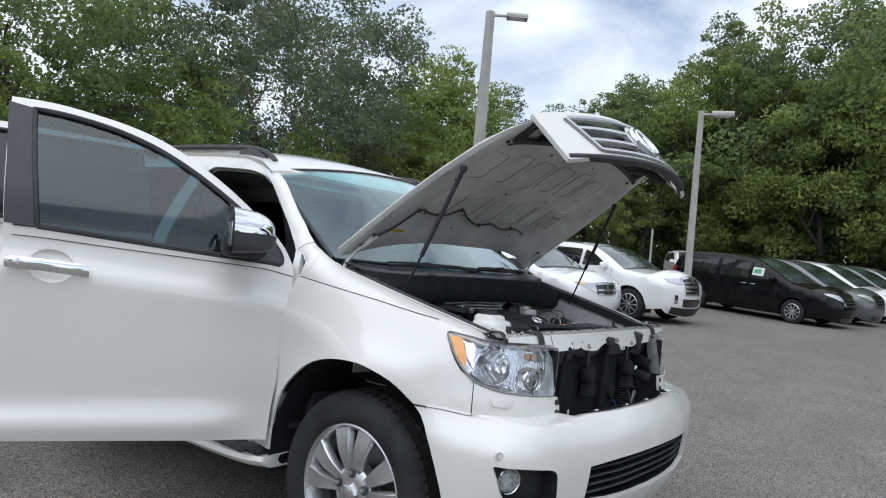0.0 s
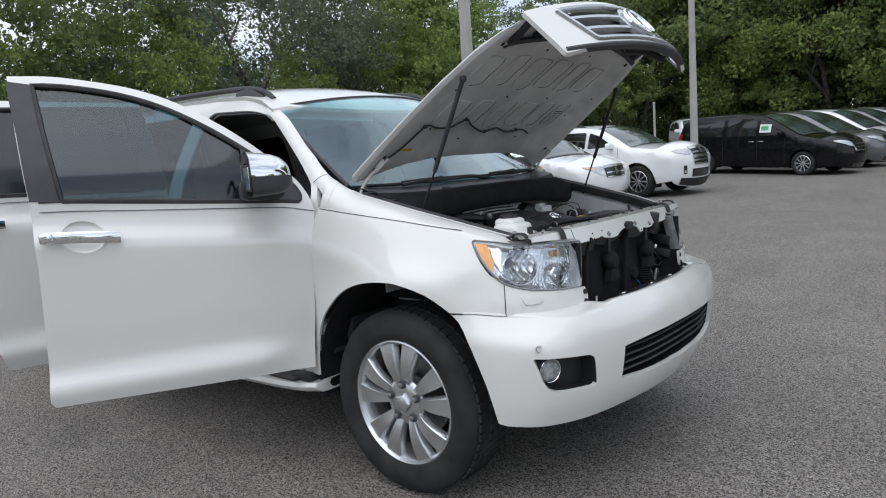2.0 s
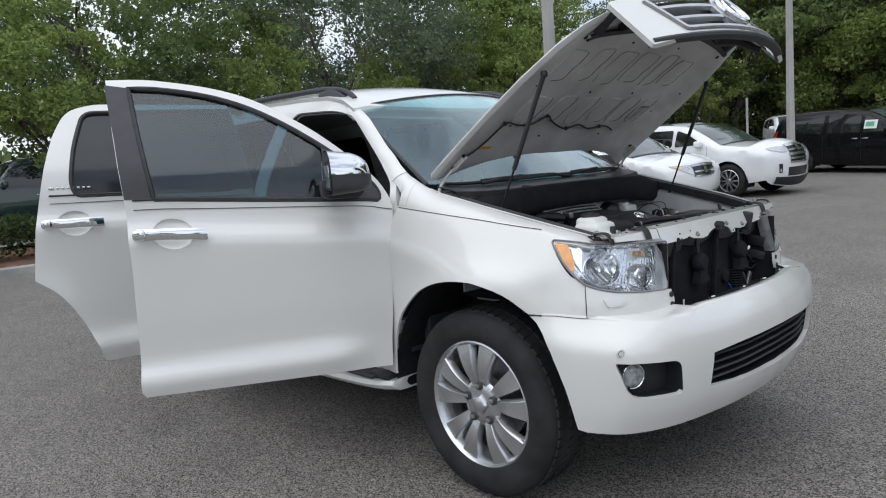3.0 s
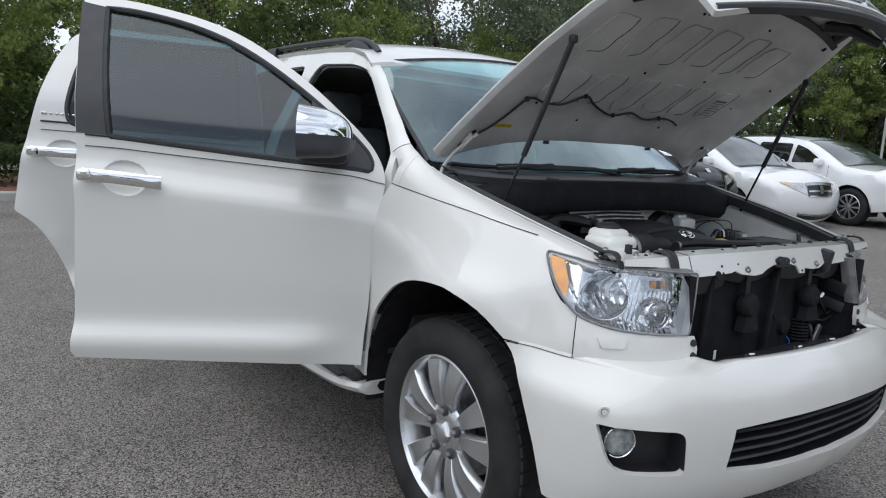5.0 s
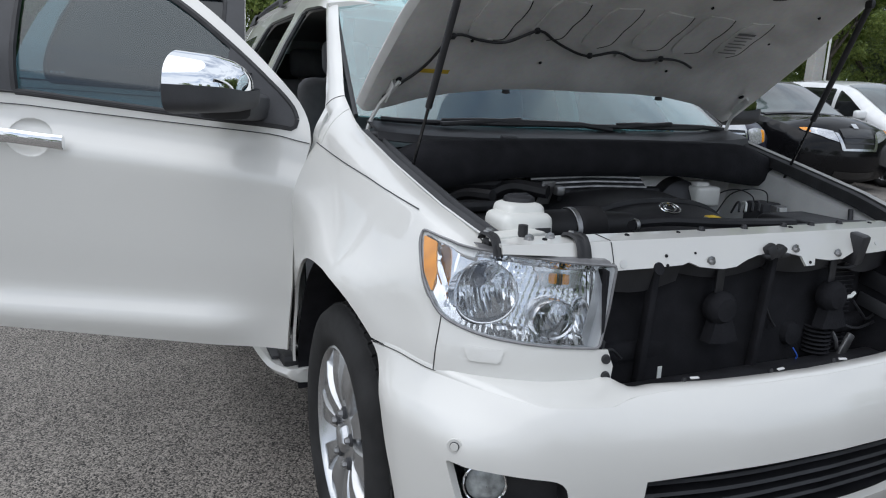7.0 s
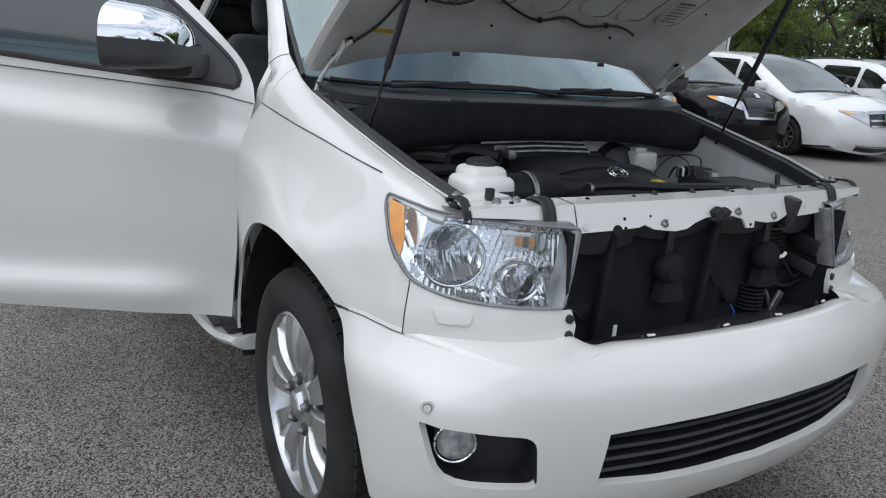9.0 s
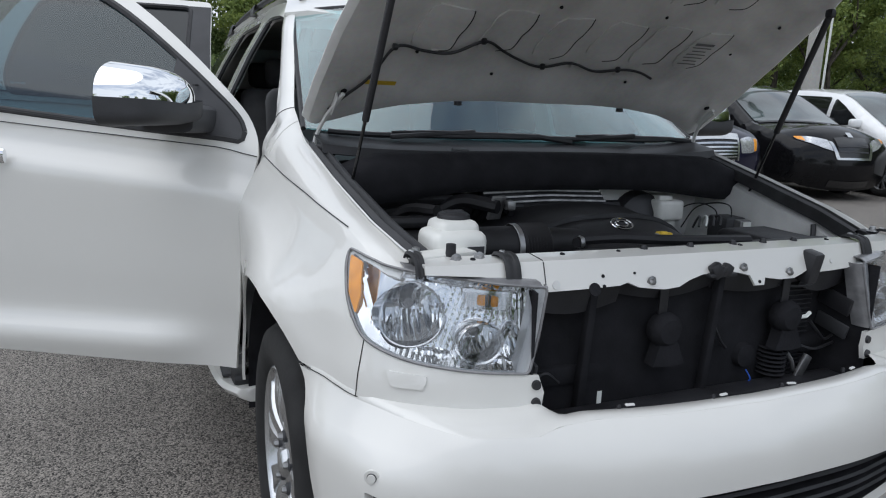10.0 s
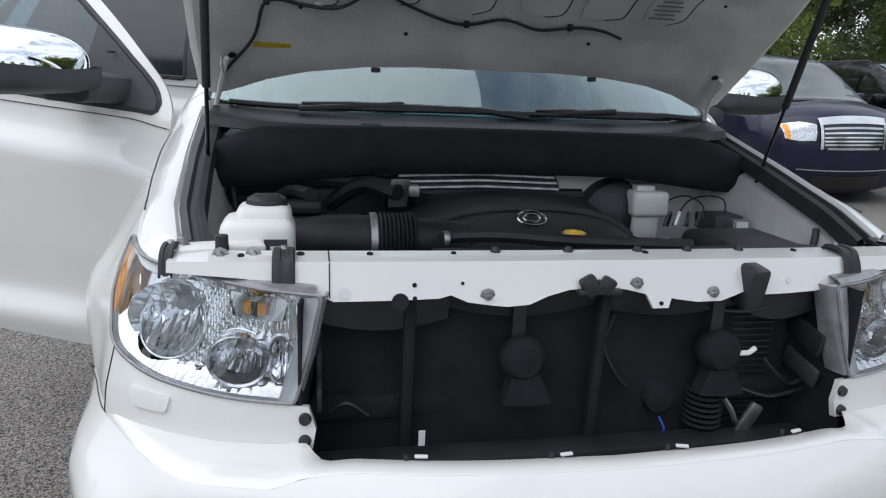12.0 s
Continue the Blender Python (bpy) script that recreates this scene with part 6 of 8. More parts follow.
def horn(y):
    h = part("horn", lathe([(0.001, 0.03), (0.030, 0.028), (0.042, 0.016), (0.044, 0.0), (0.040, -0.016), (0.001, -0.02)], 28, "x", (0.585, y, 0.908)), FELT, suv, "black snail horn")
    rows = [[Vector((0.585 + dx, y + 0.004 + t * 0.008 + w * (0.020 + 0.028 * t), 0.895 - 0.075 * t)) for dx, w in ((0.018, -1), (0.026, 0), (0.018, 1), (-0.016, 1), (-0.016, -1))] for t in (0, 0.35, 0.7, 1)]
    part("horn_trumpet", grid(rows, closed_v=True), FELT, h)
    part("horn_bracket", box((0.006, 0.026, 0.075), (0.585, y - 0.010, 0.985), 0.002), BLACK_PL, h)


horn(-0.118)
horn(0.284)
part("plug", tube([(0.60, 0.318, 0.905), (0.605, 0.340, 0.908), (0.602, 0.355, 0.916)], 0.0055, 6), PAPER, suv, "white wiring plug")
part("blue_wire", tube(catmull([(0.575, 0.182, 0.765), (0.585, 0.190, 0.745), (0.583, 0.190, 0.735), (0.58, 0.183, 0.722)], 5), 0.0022, 5), BLUE_WIRE, suv, "short blue wire")
part("latch_cable", tube(catmull([(0.58, 0.318, 0.80), (0.585, 0.335, 0.775), (0.58, 0.35, 0.75), (0.575, 0.375, 0.73)], 4), 0.006, 6), STEEL, suv, "bare steel bracket")
part("steel_bracket", box((0.012, 0.028, 0.075), (0.59, 0.372, 0.755), 0.003, 2, (-28, 0, 0)), STEEL, suv)
for pts in (((0.57, 0.40, 0.88), (0.575, 0.44, 0.84), (0.57, 0.47, 0.82), (0.57, 0.50, 0.83)), ((0.575, 0.35, 0.82), (0.58, 0.42, 0.80), (0.575, 0.50, 0.81)), ((0.56, 0.07, 0.98), (0.57, 0.05, 0.92), (0.57, 0.08, 0.86), (0.565, 0.11, 0.83)), ((0.57, 0.20, 1.0), (0.58, 0.33, 0.985), (0.575, 0.42, 1.0)), ((0.575, -0.40, 0.80), (0.58, -0.44, 0.83), (0.57, -0.47, 0.81))):
    part("cable", tube(catmull(pts, 6), 0.0042, 6), BLACK_PL, suv, "dark wiring cable")
for k in range(7):
    part("bellows_ring", lathe([(0.034, -0.004), (0.040, 0.0), (0.034, 0.004)], 20, "z", (0.560, 0.285, 0.815 - 0.012 * k)), FELT, suv)
part("fan_motor", lathe([(0.001, 0.02), (0.03, 0.018), (0.035, 0.0)], 20, "x", (0.55, 0.185, 0.80)), FELT, suv)
part("bar_bracket", box((0.05, 0.045, 0.085), (0.605, 0.320, 1.045), 0.01, 2, (0, 10, 8)), BLACK_PL, suv)
part("paper_tag", box((0.002, 0.012, 0.03), (0.605, -0.305, 0.765)), PAPER, suv)

# washer reservoir
res = part("washer_reservoir", box((0.12, 0.138, 0.19), (0.385, -0.600, 1.040), 0.022, 3), RESERVOIR, suv, "milky white washer reservoir")
part("reservoir_shoulder", box((0.10, 0.105, 0.05), (0.365, -0.590, 1.130), 0.02, 3), RESERVOIR, res)
part("reservoir_foot", box((0.06, 0.15, 0.02), (0.475, -0.66, 1.092), 0.006, 2, (0, 0, 14)), RESERVOIR, res)
bm = lathe([(0.001, 0.014), (0.030, 0.013), (0.038, 0.008), (0.040, 0.0), (0.040, -0.008)], 26, "z", (0.355, -0.585, 1.156))
part("reservoir_cap", bm, BLACK_PL, res, "black filler cap")
part("cap_ridge", box((0.014, 0.05, 0.010), (0.355, -0.585, 1.169), 0.004), BLACK_PL, res)
part("reservoir_sticker", box((0.002, 0.042, 0.040), (0.4465, -0.566, 1.082), 0.0), GREY_PL, res, "small dark sticker")
part("sticker_mark", box((0.002, 0.024, 0.018), (0.4485, -0.564, 1.080), 0.0), PAPER, res)
part("rubber_stop", lathe([(0.001, 0.03), (0.011, 0.028), (0.012, 0.0)], 14, "z", (0.505, -0.655, 1.096)), BLACK_PL, suv)
# intake: air box, ribbed hose, clamp
part("air_box", box((0.30, 0.30, 0.20), (0.13, -0.50, 0.97), 0.04, 3), ENGINE_PL, suv, "black air filter box")
part("air_box_lid", box((0.10, 0.18, 0.035), (0.02, -0.56, 1.085), 0.015, 2, (0, -8, 0)), ENGINE_PL, suv)
part("intake_tube", tube([(0.25, -0.55, 1.045), (0.26, -0.47, 1.056), (0.26, -0.36, 1.057), (0.26, -0.26, 1.052), (0.25, -0.16, 1.045)], [0.052, 0.055, 0.055, 0.052, 0.05], 18), ENGINE_PL, suv, "black intake pipe")
for k in range(9):
    part("bellows_ring", lathe([(0.055, -0.005), (0.063, 0.0), (0.055, 0.005)], 22, "y", (0.26, -0.352 + 0.009 * k, 1.056)), ENGINE_PL, suv)
part("hose_clamp", lathe([(0.0585, -0.008), (0.0605, -0.007), (0.0605, 0.007), (0.0585, 0.008)], 26, "y", (0.26, -0.368, 1.057)), STEEL, suv, "steel hose clamp")
# engine cover with a plain chrome oval
def cover(u, v):
    e = max(abs(u) ** 5, abs(v) ** 5)
    return Vector((0.10 + 0.27 * u, 0.02 + (0.335 - 0.06 * (u > 0) * u) * v, 1.104 - 0.030 * u + 0.006 * math.cos(v * 3) - 0.10 * e - 0.02 * abs(v) ** 2))


part("engine_cover", thicken(grid([[cover(u, v) for v in np.linspace(-1, 1, 25)] for u in np.linspace(-1, 1, 17)]), 0.006), ENGINE_PL, suv, "smooth black engine cover")
part("cover_ridge", tube([cover(0.15, v) + Vector((0, 0, 0.002)) for v in np.linspace(-0.85, 0.85, 16)], 0.012, 6), ENGINE_PL, suv)
ce = cover(0.50, -0.06) + Vector((0, 0, -0.012))
for ra, rb in ((0.034, 0.024), (0.020, 0.013)):
    pts = [ce + Vector((rb * math.sin(a), ra * math.cos(a), 0.022 - 0.5 * math.sin(a) * rb)) for a in np.linspace(0, 2 * math.pi, 26)]
    part("cover_emblem", tube(pts, 0.0028, 6, False), CHROME, suv, "plain chrome oval emblem")
# radiator shroud lid behind the tie bar
rows = [[Vector((x + 0.03 * (1 - (y / 0.7) ** 2), y, z)) for y in np.linspace(-0.26, 0.60, 20)] for x, z in ((0.34, 1.03), (0.37, 1.072), (0.42, 1.080), (0.45, 1.070), (0.47, 1.078), (0.50, 1.074), (0.505, 1.03))]
part("radiator_lid", thicken(grid(rows), 0.005), ENGINE_PL, suv, "black radiator lid")
part("battery_cover", box((0.26, 0.22, 0.14), (0.30, 0.52, 1.00), 0.03, 3), ENGINE_PL, suv, "black battery cover")
part("coolant_pipe", tube(catmull([(0.36, -0.235, 1.08), (0.35, -0.20, 1.085), (0.37, -0.1, 1.09), (0.40, 0.05, 1.085), (0.42, 0.3, 1.08)], 6), 0.014, 8), ENGINE_PL, suv)
part("coolant_clamp", lathe([(0.016, -0.006), (0.018, 0.0), (0.016, 0.006)], 14, "y", (0.362, -0.225, 1.082)), STEEL, suv)
part("radiator_cap", lathe([(0.001, 0.005), (0.009, 0.005), (0.010, 0.002), (0.022, 0.002), (0.024, -0.004)], 22, "z", (0.345, 0.062, 1.092)), YELLOW, suv, "yellow radiator cap label")
part("cap_ears", box((0.014, 0.054, 0.006), (0.345, 0.062, 1.090), 0.002), STEEL, suv)
part("spec_plate", box((0.02, 0.055, 0.003), (0.40, 0.235, 1.088), 0, 1), PAPER, suv)
# brake reservoir, booster, pipes
br = part("brake_reservoir", box((0.10, 0.115, 0.075), (-0.145, 0.475, 1.075), 0.014, 3), RESERVOIR, suv, "milky brake fluid reservoir")
part("reservoir_lower", box((0.075, 0.085, 0.09), (-0.15, 0.472, 1.01), 0.012, 2), RESERVOIR, br)
part("reservoir_lid", box((0.06, 0.06, 0.022), (-0.155, 0.470, 1.118), 0.008), RESERVOIR, br)
part("brake_booster", lathe([(0.001, 0.10), (0.05, 0.095), (0.11, 0.06), (0.12, 0.0)], 28, "x", (-0.22, 0.40, 1.02)), BLACK_PL, suv)
part("abs_block", box((0.09, 0.09, 0.08), (0.0, 0.64, 1.03), 0.008), GREY_PL, suv)
part("abs_label", box((0.003, 0.035, 0.03), (0.078, 0.655, 1.045), 0), PAPER, suv)
part("abs_motor", box((0.05, 0.05, 0.05), (0.05, 0.655, 1.04), 0.006), STEEL, suv)
for k in (0, 3):
    y = 0.565 + 0.022 * k
    pts = catmull([(0.03, y, 1.06), (0.01, y + 0.005, 1.095 + 0.004 * k), (-0.05, y - 0.01, 1.11 + 0.003 * (k % 3)), (-0.12, y - 0.03, 1.08), (-0.17, y - 0.04, 1.0)], 5)
    part("brake_pipe", tube(pts, 0.0024, 6), BLACK_PL, suv)
for k in range(4):
    pts = catmull([(0.12, 0.40 + 0.03 * k, 1.06), (0.10, 0.42 + 0.03 * k, 1.085), (0.06, 0.45 + 0.025 * k, 1.08), (0.03, 0.46 + 0.03 * k, 1.04)], 5)
    part("battery_wire", tube(pts, 0.004, 6), PAPER if k == 1 else GREY_PL, suv)
# engine clutter at the near back corner
for a, b, c, r in (((-0.12, -0.62, 1.05), (-0.05, -0.55, 1.11), (0.05, -0.50, 1.12), 0.018), ((-0.16, -0.45, 1.06), (-0.10, -0.36, 1.125), (0.0, -0.28, 1.12), 0.022), ((-0.18, -0.30, 1.02), (-0.12, -0.26, 1.12), (-0.02, -0.22, 1.10), 0.016), ((-0.15, -0.72, 1.0), (-0.12, -0.70, 1.12), (-0.05, -0.68, 1.05), 0.008), ((-0.2, -0.2, 1.05), (-0.1, -0.1, 1.10), (-0.02, 0.1, 1.10), 0.014)):
    part("engine_hose", tube(catmull([a, b, c], 8), r, 8), ENGINE_PL, suv, "black engine hose")
part("throttle_bracket", box((0.012, 0.05, 0.08), (-0.02, -0.275, 1.115), 0.004, 2, (0, 20, 10)), STEEL, suv)
part("throttle_bracket", box((0.03, 0.03, 0.03), (0.0, -0.24, 1.125), 0.006), STEEL, suv)
part("plenum_cover", box((0.07, 0.56, 0.15), (-0.185, -0.46, 1.045), 0.03, 3), ENGINE_PL, suv, "black plenum behind the engine")
part("loom_cover", tube(catmull([(-0.15, -0.70, 1.10), (-0.14, -0.50, 1.128), (-0.145, -0.28, 1.12), (-0.15, 0.0, 1.095), (-0.16, 0.28, 1.09)], 6), 0.020, 8), ENGINE_PL, suv, "ribbed wiring loom")
part("engine_block", box((0.62, 0.66, 0.20), (0.05, 0.02, 0.94), 0.05, 2), FELT, suv)
rows = [[Vector((-0.165 + 0.06 * t, y, 1.105 + 0.05 * (1 - t) - 0.03 * abs(y + 0.03))) for y in np.linspace(-0.27, 0.20, 12)] for t in (0, 0.5, 1)]
part("heat_shield", thicken(grid(rows), 0.004), GREY_PL, suv, "dull grey heat shield")
for k in range(3):
    part("shield_line", tube([Vector((-0.145 + 0.018 * k, y, 1.150 - 0.014 * k - 0.03 * abs(y + 0.03))) for y in np.linspace(-0.26, 0.19, 12)], 0.0045, 5), STEEL, suv)
part("wing_cable", tube(catmull([(0.30, 0.70, 1.09), (0.31, 0.692, 1.06), (0.315, 0.68, 1.02), (0.33, 0.665, 0.98)], 5), 0.008, 6), GREY_PL, suv)


# ==== other parked cars ====
def sil_dist(poly, x, z):
    p, q = poly[:-1], poly[1:]
    d = q - p
    t = np.clip(((np.array([x, z]) - p) * d).sum(1) / np.maximum((d * d).sum(1), 1e-9), 0, 1)
    return float(np.sqrt((((p + d * t[:, None]) - np.array([x, z])) ** 2).sum(1)).min())


def make_car(name, label, paint, spec):
    """A car, x forward from its front axle, z up from the ground, out of a side profile, a plan and its openings."""
    car = empty(name, None, label, "car")
    top = [Vector((x, z)) for x, z in spec["top"]]
    top = [Vector((p.x, p.y)) for p in catmull([(p.x, p.y, 0) for p in top], 4)]
    poly = np.array([(p.x, p.y) for p in top])
    wid, wb, rw, sill = spec["width"] / 2, spec["wheelbase"], spec["wheel"], spec["sill"]
    belt = spec["belt"]
    nose, tail_x = max(p.x for p in top), min(p.x for p in top)

    def half(x, z):
        y = wid - 0.16 * max(0.0, (x - nose + 0.75) / 0.75) ** 2.2 * (1.0 if z < belt else 0.6) - 0.12 * max(0.0, (tail_x + 0.7 - x) / 0.7) ** 2.2
        y -= 0.30 * max(0.0, (z - belt)) ** 1.1 * spec["lean"]
        y -= 0.10 * max(0.0, (sill + 0.22 - z) / 0.22) ** 2 * 0.5 + 0.012 * math.sin((z - sill) * 9)
        d = sil_dist(poly, x, z)
        r = 0.10
        if d < r:
            y -= 0.085 * (1 - math.sqrt(max(0.0, 1 - (1 - d / r) ** 2)))
        for wx in (0.0, -wb):
            rr = math.hypot(x - wx, z - rw)
            y += 0.018 * math.exp(-((rr - rw - 0.08) / 0.06) ** 2)
        return y

    fn = lambda u, v: Vector((u, -half(u, v), v))
    a0, a1 = rw + 0.055, rw + 0.06
    low = [(tail_x + 0.10, sill + 0.05)] + arch(-wb, a0, a1, rw, 180 + 15, -15, 16) + [(-wb + a0 + 0.03, sill), (-a0 - 0.03, sill)] + arch(0, a0, a1, rw, 180 + 15, -15, 16) + [(nose - 0.14, sill + 0.03)]
    low = [(x, max(z, sill - 0.02)) for x, z in low]
    out = [(p.x, p.y) for p in top] + low
    wins = [rounded(w, 0.05) for w in spec["windows"]]
    for sg in (1, -1):
        f = fn if sg > 0 else mirrored(fn)
        part("body_side", panel(out, f, (), 0.09, 0.0, sg < 0), paint, car)
        for k, w in enumerate(wins):
            part("side_window", panel(w, lambda u, v: (f(u, v) + Vector((0, -0.006 * sg, 0))), (), 0.12, 0.003, sg < 0), spec.get("glass", GLASS_FAR), car)
    # the strip over nose, hood, screen, roof and tail
    def strip(i, t, e=0.0):
        p = top[i]
        q, r = top[max(0, i - 1)], top[min(len(top) - 1, i + 1)]
        d = (r - q).normalized()
        n_ = Vector((d.y, -d.x))
        if n_.y < 0 and abs(n_.y) > abs(n_.x):
            n_ = -n_
        if p.x > nose - 0.4 and n_.x < 0 and abs(n_.x) > 0.5:
            n_ = -n_
        h = half(p.x, p.y)
        bul = spec["crown"] * (1 - t * t)
        if p.x > nose - 0.5 and p.y < belt:
            bul = 0.16 * (1 - t * t)
        return Vector((p.x + n_.x * (bul + e), h * t, p.y + n_.y * (bul + e)))
    ts = np.linspace(-1, 1, 15)
    bm = grid([[strip(i, t) for t in ts] for i in range(len(top))])
    bmesh.ops.recalc_face_normals(bm, faces=bm.faces[:])
    part("body_top", bm, paint, car, sharp=50)

    def patch(nm, i0, i1, t0, t1, m_, e=0.008, lab="", n=9, trim=0.0, parent=None):
        idx = np.linspace(i0, i1, max(2, int((i1 - i0) * 1.5) + 1))
        rows = []
        for f_ in idx:
            i = min(int(f_), len(top) - 2)
            g = f_ - i
            rows.append([strip(i, t, e) * (1 - g) + strip(i + 1, t, e) * g for t in np.linspace(t0, t1, n)])
        bm = grid(rows)
        bmesh.ops.recalc_face_normals(bm, faces=bm.faces[:])
        return part(nm, bm, m_, parent or car, lab)

    def at(z=None, x=None):
        """Station on the strip of a height at the nose, or of an x along the top."""
        if z is not None:
            c = [(abs(p.y - z), i) for i, p in enumerate(top) if p.x > nose - 0.55]
        else:
            c = [(abs(p.x - x), i) for i, p in enumerate(top) if p.y > belt - 0.25]
        return min(c)[1]

    i0, i1 = at(x=spec["screen"][0]), at(x=spec["screen"][1])
    i0, i1 = min(i0, i1), max(i0, i1)
    patch("windscreen", i0 + 0.25, i1 - 0.1, -0.93, 0.93, spec.get("front_glass", GLASS_FRONT), 0.010, "", 11)
    patch("cowl", i0 - 0.5, i0 + 0.3, -0.9, 0.9, BLACK_PL, 0.012, "", 11)
    patch("rear_window", at(x=tail_x + 0.12), at(x=tail_x + 0.12) + 3, -0.8, 0.8, GLASS_FAR, 0.008)
    # grille, bars, intake, lamps
    for nm, z0, z1, t0, t1, m_, e in spec["front"]:
        f0, f1 = sorted((zstation(top, nose, z0), zstation(top, nose, z1)))
        patch(nm, f0, f1, t0, t1, m_, e)
        if t0 > -0.999 and abs(t0 + t1) > 0.01:
            patch(nm, f0, f1, -t1, -t0, m_, e)
    # lamps with a slanting outline, laid on the nose
    def nose_fn(u, v, e):
        f_ = zstation(top, nose, v)
        i = min(int(f_), len(top) - 2)
        g = f_ - i
        return strip(i, u, e) * (1 - g) + strip(i + 1, u, e) * g
    for nm, w, m_, e in spec.get("lamps", ()):
        o = rounded(w, 0.015)
        for sg in (1, -1):
            bm = panel(o, lambda u, v: Vector((1, sg, 1)) * nose_fn(u, v, e), (), 0.05, 0.0, False)
            bmesh.ops.recalc_face_normals(bm, faces=bm.faces[:])
            if sum(f.normal.x for f in bm.faces) < 0:
                bmesh.ops.reverse_faces(bm, faces=bm.faces[:])
            part(nm, thicken(bm, 0.004), m_, car)
    for nm, w, m_, e in spec.get("side", ()):
        o = rounded(w, 0.02)
        for sg in (1, -1):
            f = (lambda u, v: fn(u, v) - Vector((0, e, 0))) if sg > 0 else mirrored(lambda u, v: fn(u, v) - Vector((0, e, 0)))
            part(nm, panel(o, f, (), 0.06, 0.004, sg < 0), m_, car)
    for x in spec["seams"]:
        for sg in (1, -1):
            pts = [fn(x, z) * 1.0 + Vector((0, -0.001, 0)) for z in np.linspace(sill + 0.08, belt, 10)]
            part("door_seam", tube([Vector((p.x, p.y * sg, p.z)) for p in pts], 0.004, 4), BLACK_PL, car)
    for sg in (1, -1):
        xm, zm = spec["mirror"]
        y = half(xm, zm)
        part("wing_mirror", box((0.13, 0.21, 0.15), (xm, -sg * (y + 0.09), zm), 0.045, 3), paint, car)
        for hx in spec["handles"]:
            y = half(hx, belt - 0.12)
            part("door_handle", box((0.17, 0.03, 0.03), (hx, -sg * (y + 0.012), belt - 0.12), 0.01), spec.get("handle_mat", CHROME), car)
    # wheels
    for wx in (0.0, -wb):
        for sg in (1, -1):
            y = half(wx, rw + 0.3) - 0.015
            w = empty("wheel", pose(wx, -sg * y, rw, 0, 0, 0 if sg > 0 else 180))
            w.parent = car
            ri = rw * 0.66
            part("tyre", lathe([(ri, 0.01), (ri + 0.02, -0.012), (rw * 0.85, -0.02), (rw - 0.02, -0.005), (rw, 0.03), (rw, 0.18), (rw - 0.03, 0.21), (ri, 0.21)], 36, "y"), RUBBER, w)
            part("rim", lathe([(ri, 0.0), (ri - 0.012, -0.006), (ri - 0.022, 0.01), (ri - 0.03, 0.07), (ri - 0.035, 0.16)], 36, "y"), ALLOY, w)
            part("rim_back", lathe([(0.001, 0.08), (ri - 0.03, 0.08)], 24, "y"), FELT, w)
            ns = spec.get("spokes", 10)
            for k in range(ns):
                a = 2 * math.pi * k / ns
                c_, t_ = Vector((math.cos(a), 0, math.sin(a))), Vector((-math.sin(a), 0, math.cos(a)))
                hw = 0.20 / ns
                rows = [[c_ * r + t_ * (hw * u * (0.8 + 0.5 * r / ri)) + Vector((0, yy + dy, 0)) for u, dy in ((-1, 0.02), (-0.8, 0), (0.8, 0), (1, 0.02))] for r, yy in ((0.03, 0.012), (ri * 0.5, 0.002), (ri - 0.012, 0.0))]
                part("spoke", grid(rows), ALLOY, w)
            part("hub_cap", lathe([(0.001, -0.002), (0.04, 0.0), (0.055, 0.02)], 16, "y"), ALLOY, w)
            rows = [[Vector((wx + (rw + 0.07) * math.cos(a), -sg * (y - dy), rw + (rw + 0.075) * math.sin(a))) for dy in (0.0, 0.3)] for a in np.linspace(radians(-20), radians(200), 16)]
            part("wheel_house", grid(rows), FELT, car)
    part("underbody", box((nose - tail_x - 0.5, wid * 1.7, 0.12), ((nose + tail_x) / 2, 0, sill + 0.05), 0.03), FELT, car)
    # cabin: dark tub with seats that shows through the screen
    part("dashboard", box((0.5, wid * 1.6, 0.22), (spec["screen"][0] - 0.55, 0, belt - 0.12), 0.06), GREY_PL, car)
    for sy in (-0.38, 0.38):
        part("seat", box((0.14, 0.48, 0.80), (spec["screen"][0] - 1.45, sy, belt), 0.06, 3, (0, -10, 0)), CLOTH, car)
        part("headrest", box((0.09, 0.24, 0.17), (spec["screen"][0] - 1.55, sy, belt + 0.46), 0.04, 2), CLOTH, car)
    return car


def zstation(top, nose, z):
    """Fractional station on the nose where the profile passes a height."""
    for i in range(len(top) - 1):
        a, b = top[i], top[i + 1]
        if a.x > nose - 0.6 and a.y <= z <= b.y:
            return i + (z - a.y) / max(1e-6, b.y - a.y)
    return 0.0


GLASS_FAR = mat("dark_window", (0.010, 0.011, 0.012), rough=0.06, vary=0.1, coat=0.6)
GLASS_FRONT = mat("screen_glass_dark", (0.045, 0.062, 0.062), rough=0.06, vary=0.5, scale=1.6, coat=0.5, spec=0.5)
LAMP = mat("lamp_chrome_lens", (0.66, 0.67, 0.69), rough=0.10, metal=0.5, vary=0.22, scale=55.0, coat=1.0)
PALE_AMBER = mat("pale_amber_lens", (0.80, 0.52, 0.28), rough=0.15, vary=0.2, scale=40.0, coat=0.6)
SILVER_BAR = mat("silver_bar", (0.62, 0.63, 0.64), rough=0.16, metal=0.9, vary=0.05)

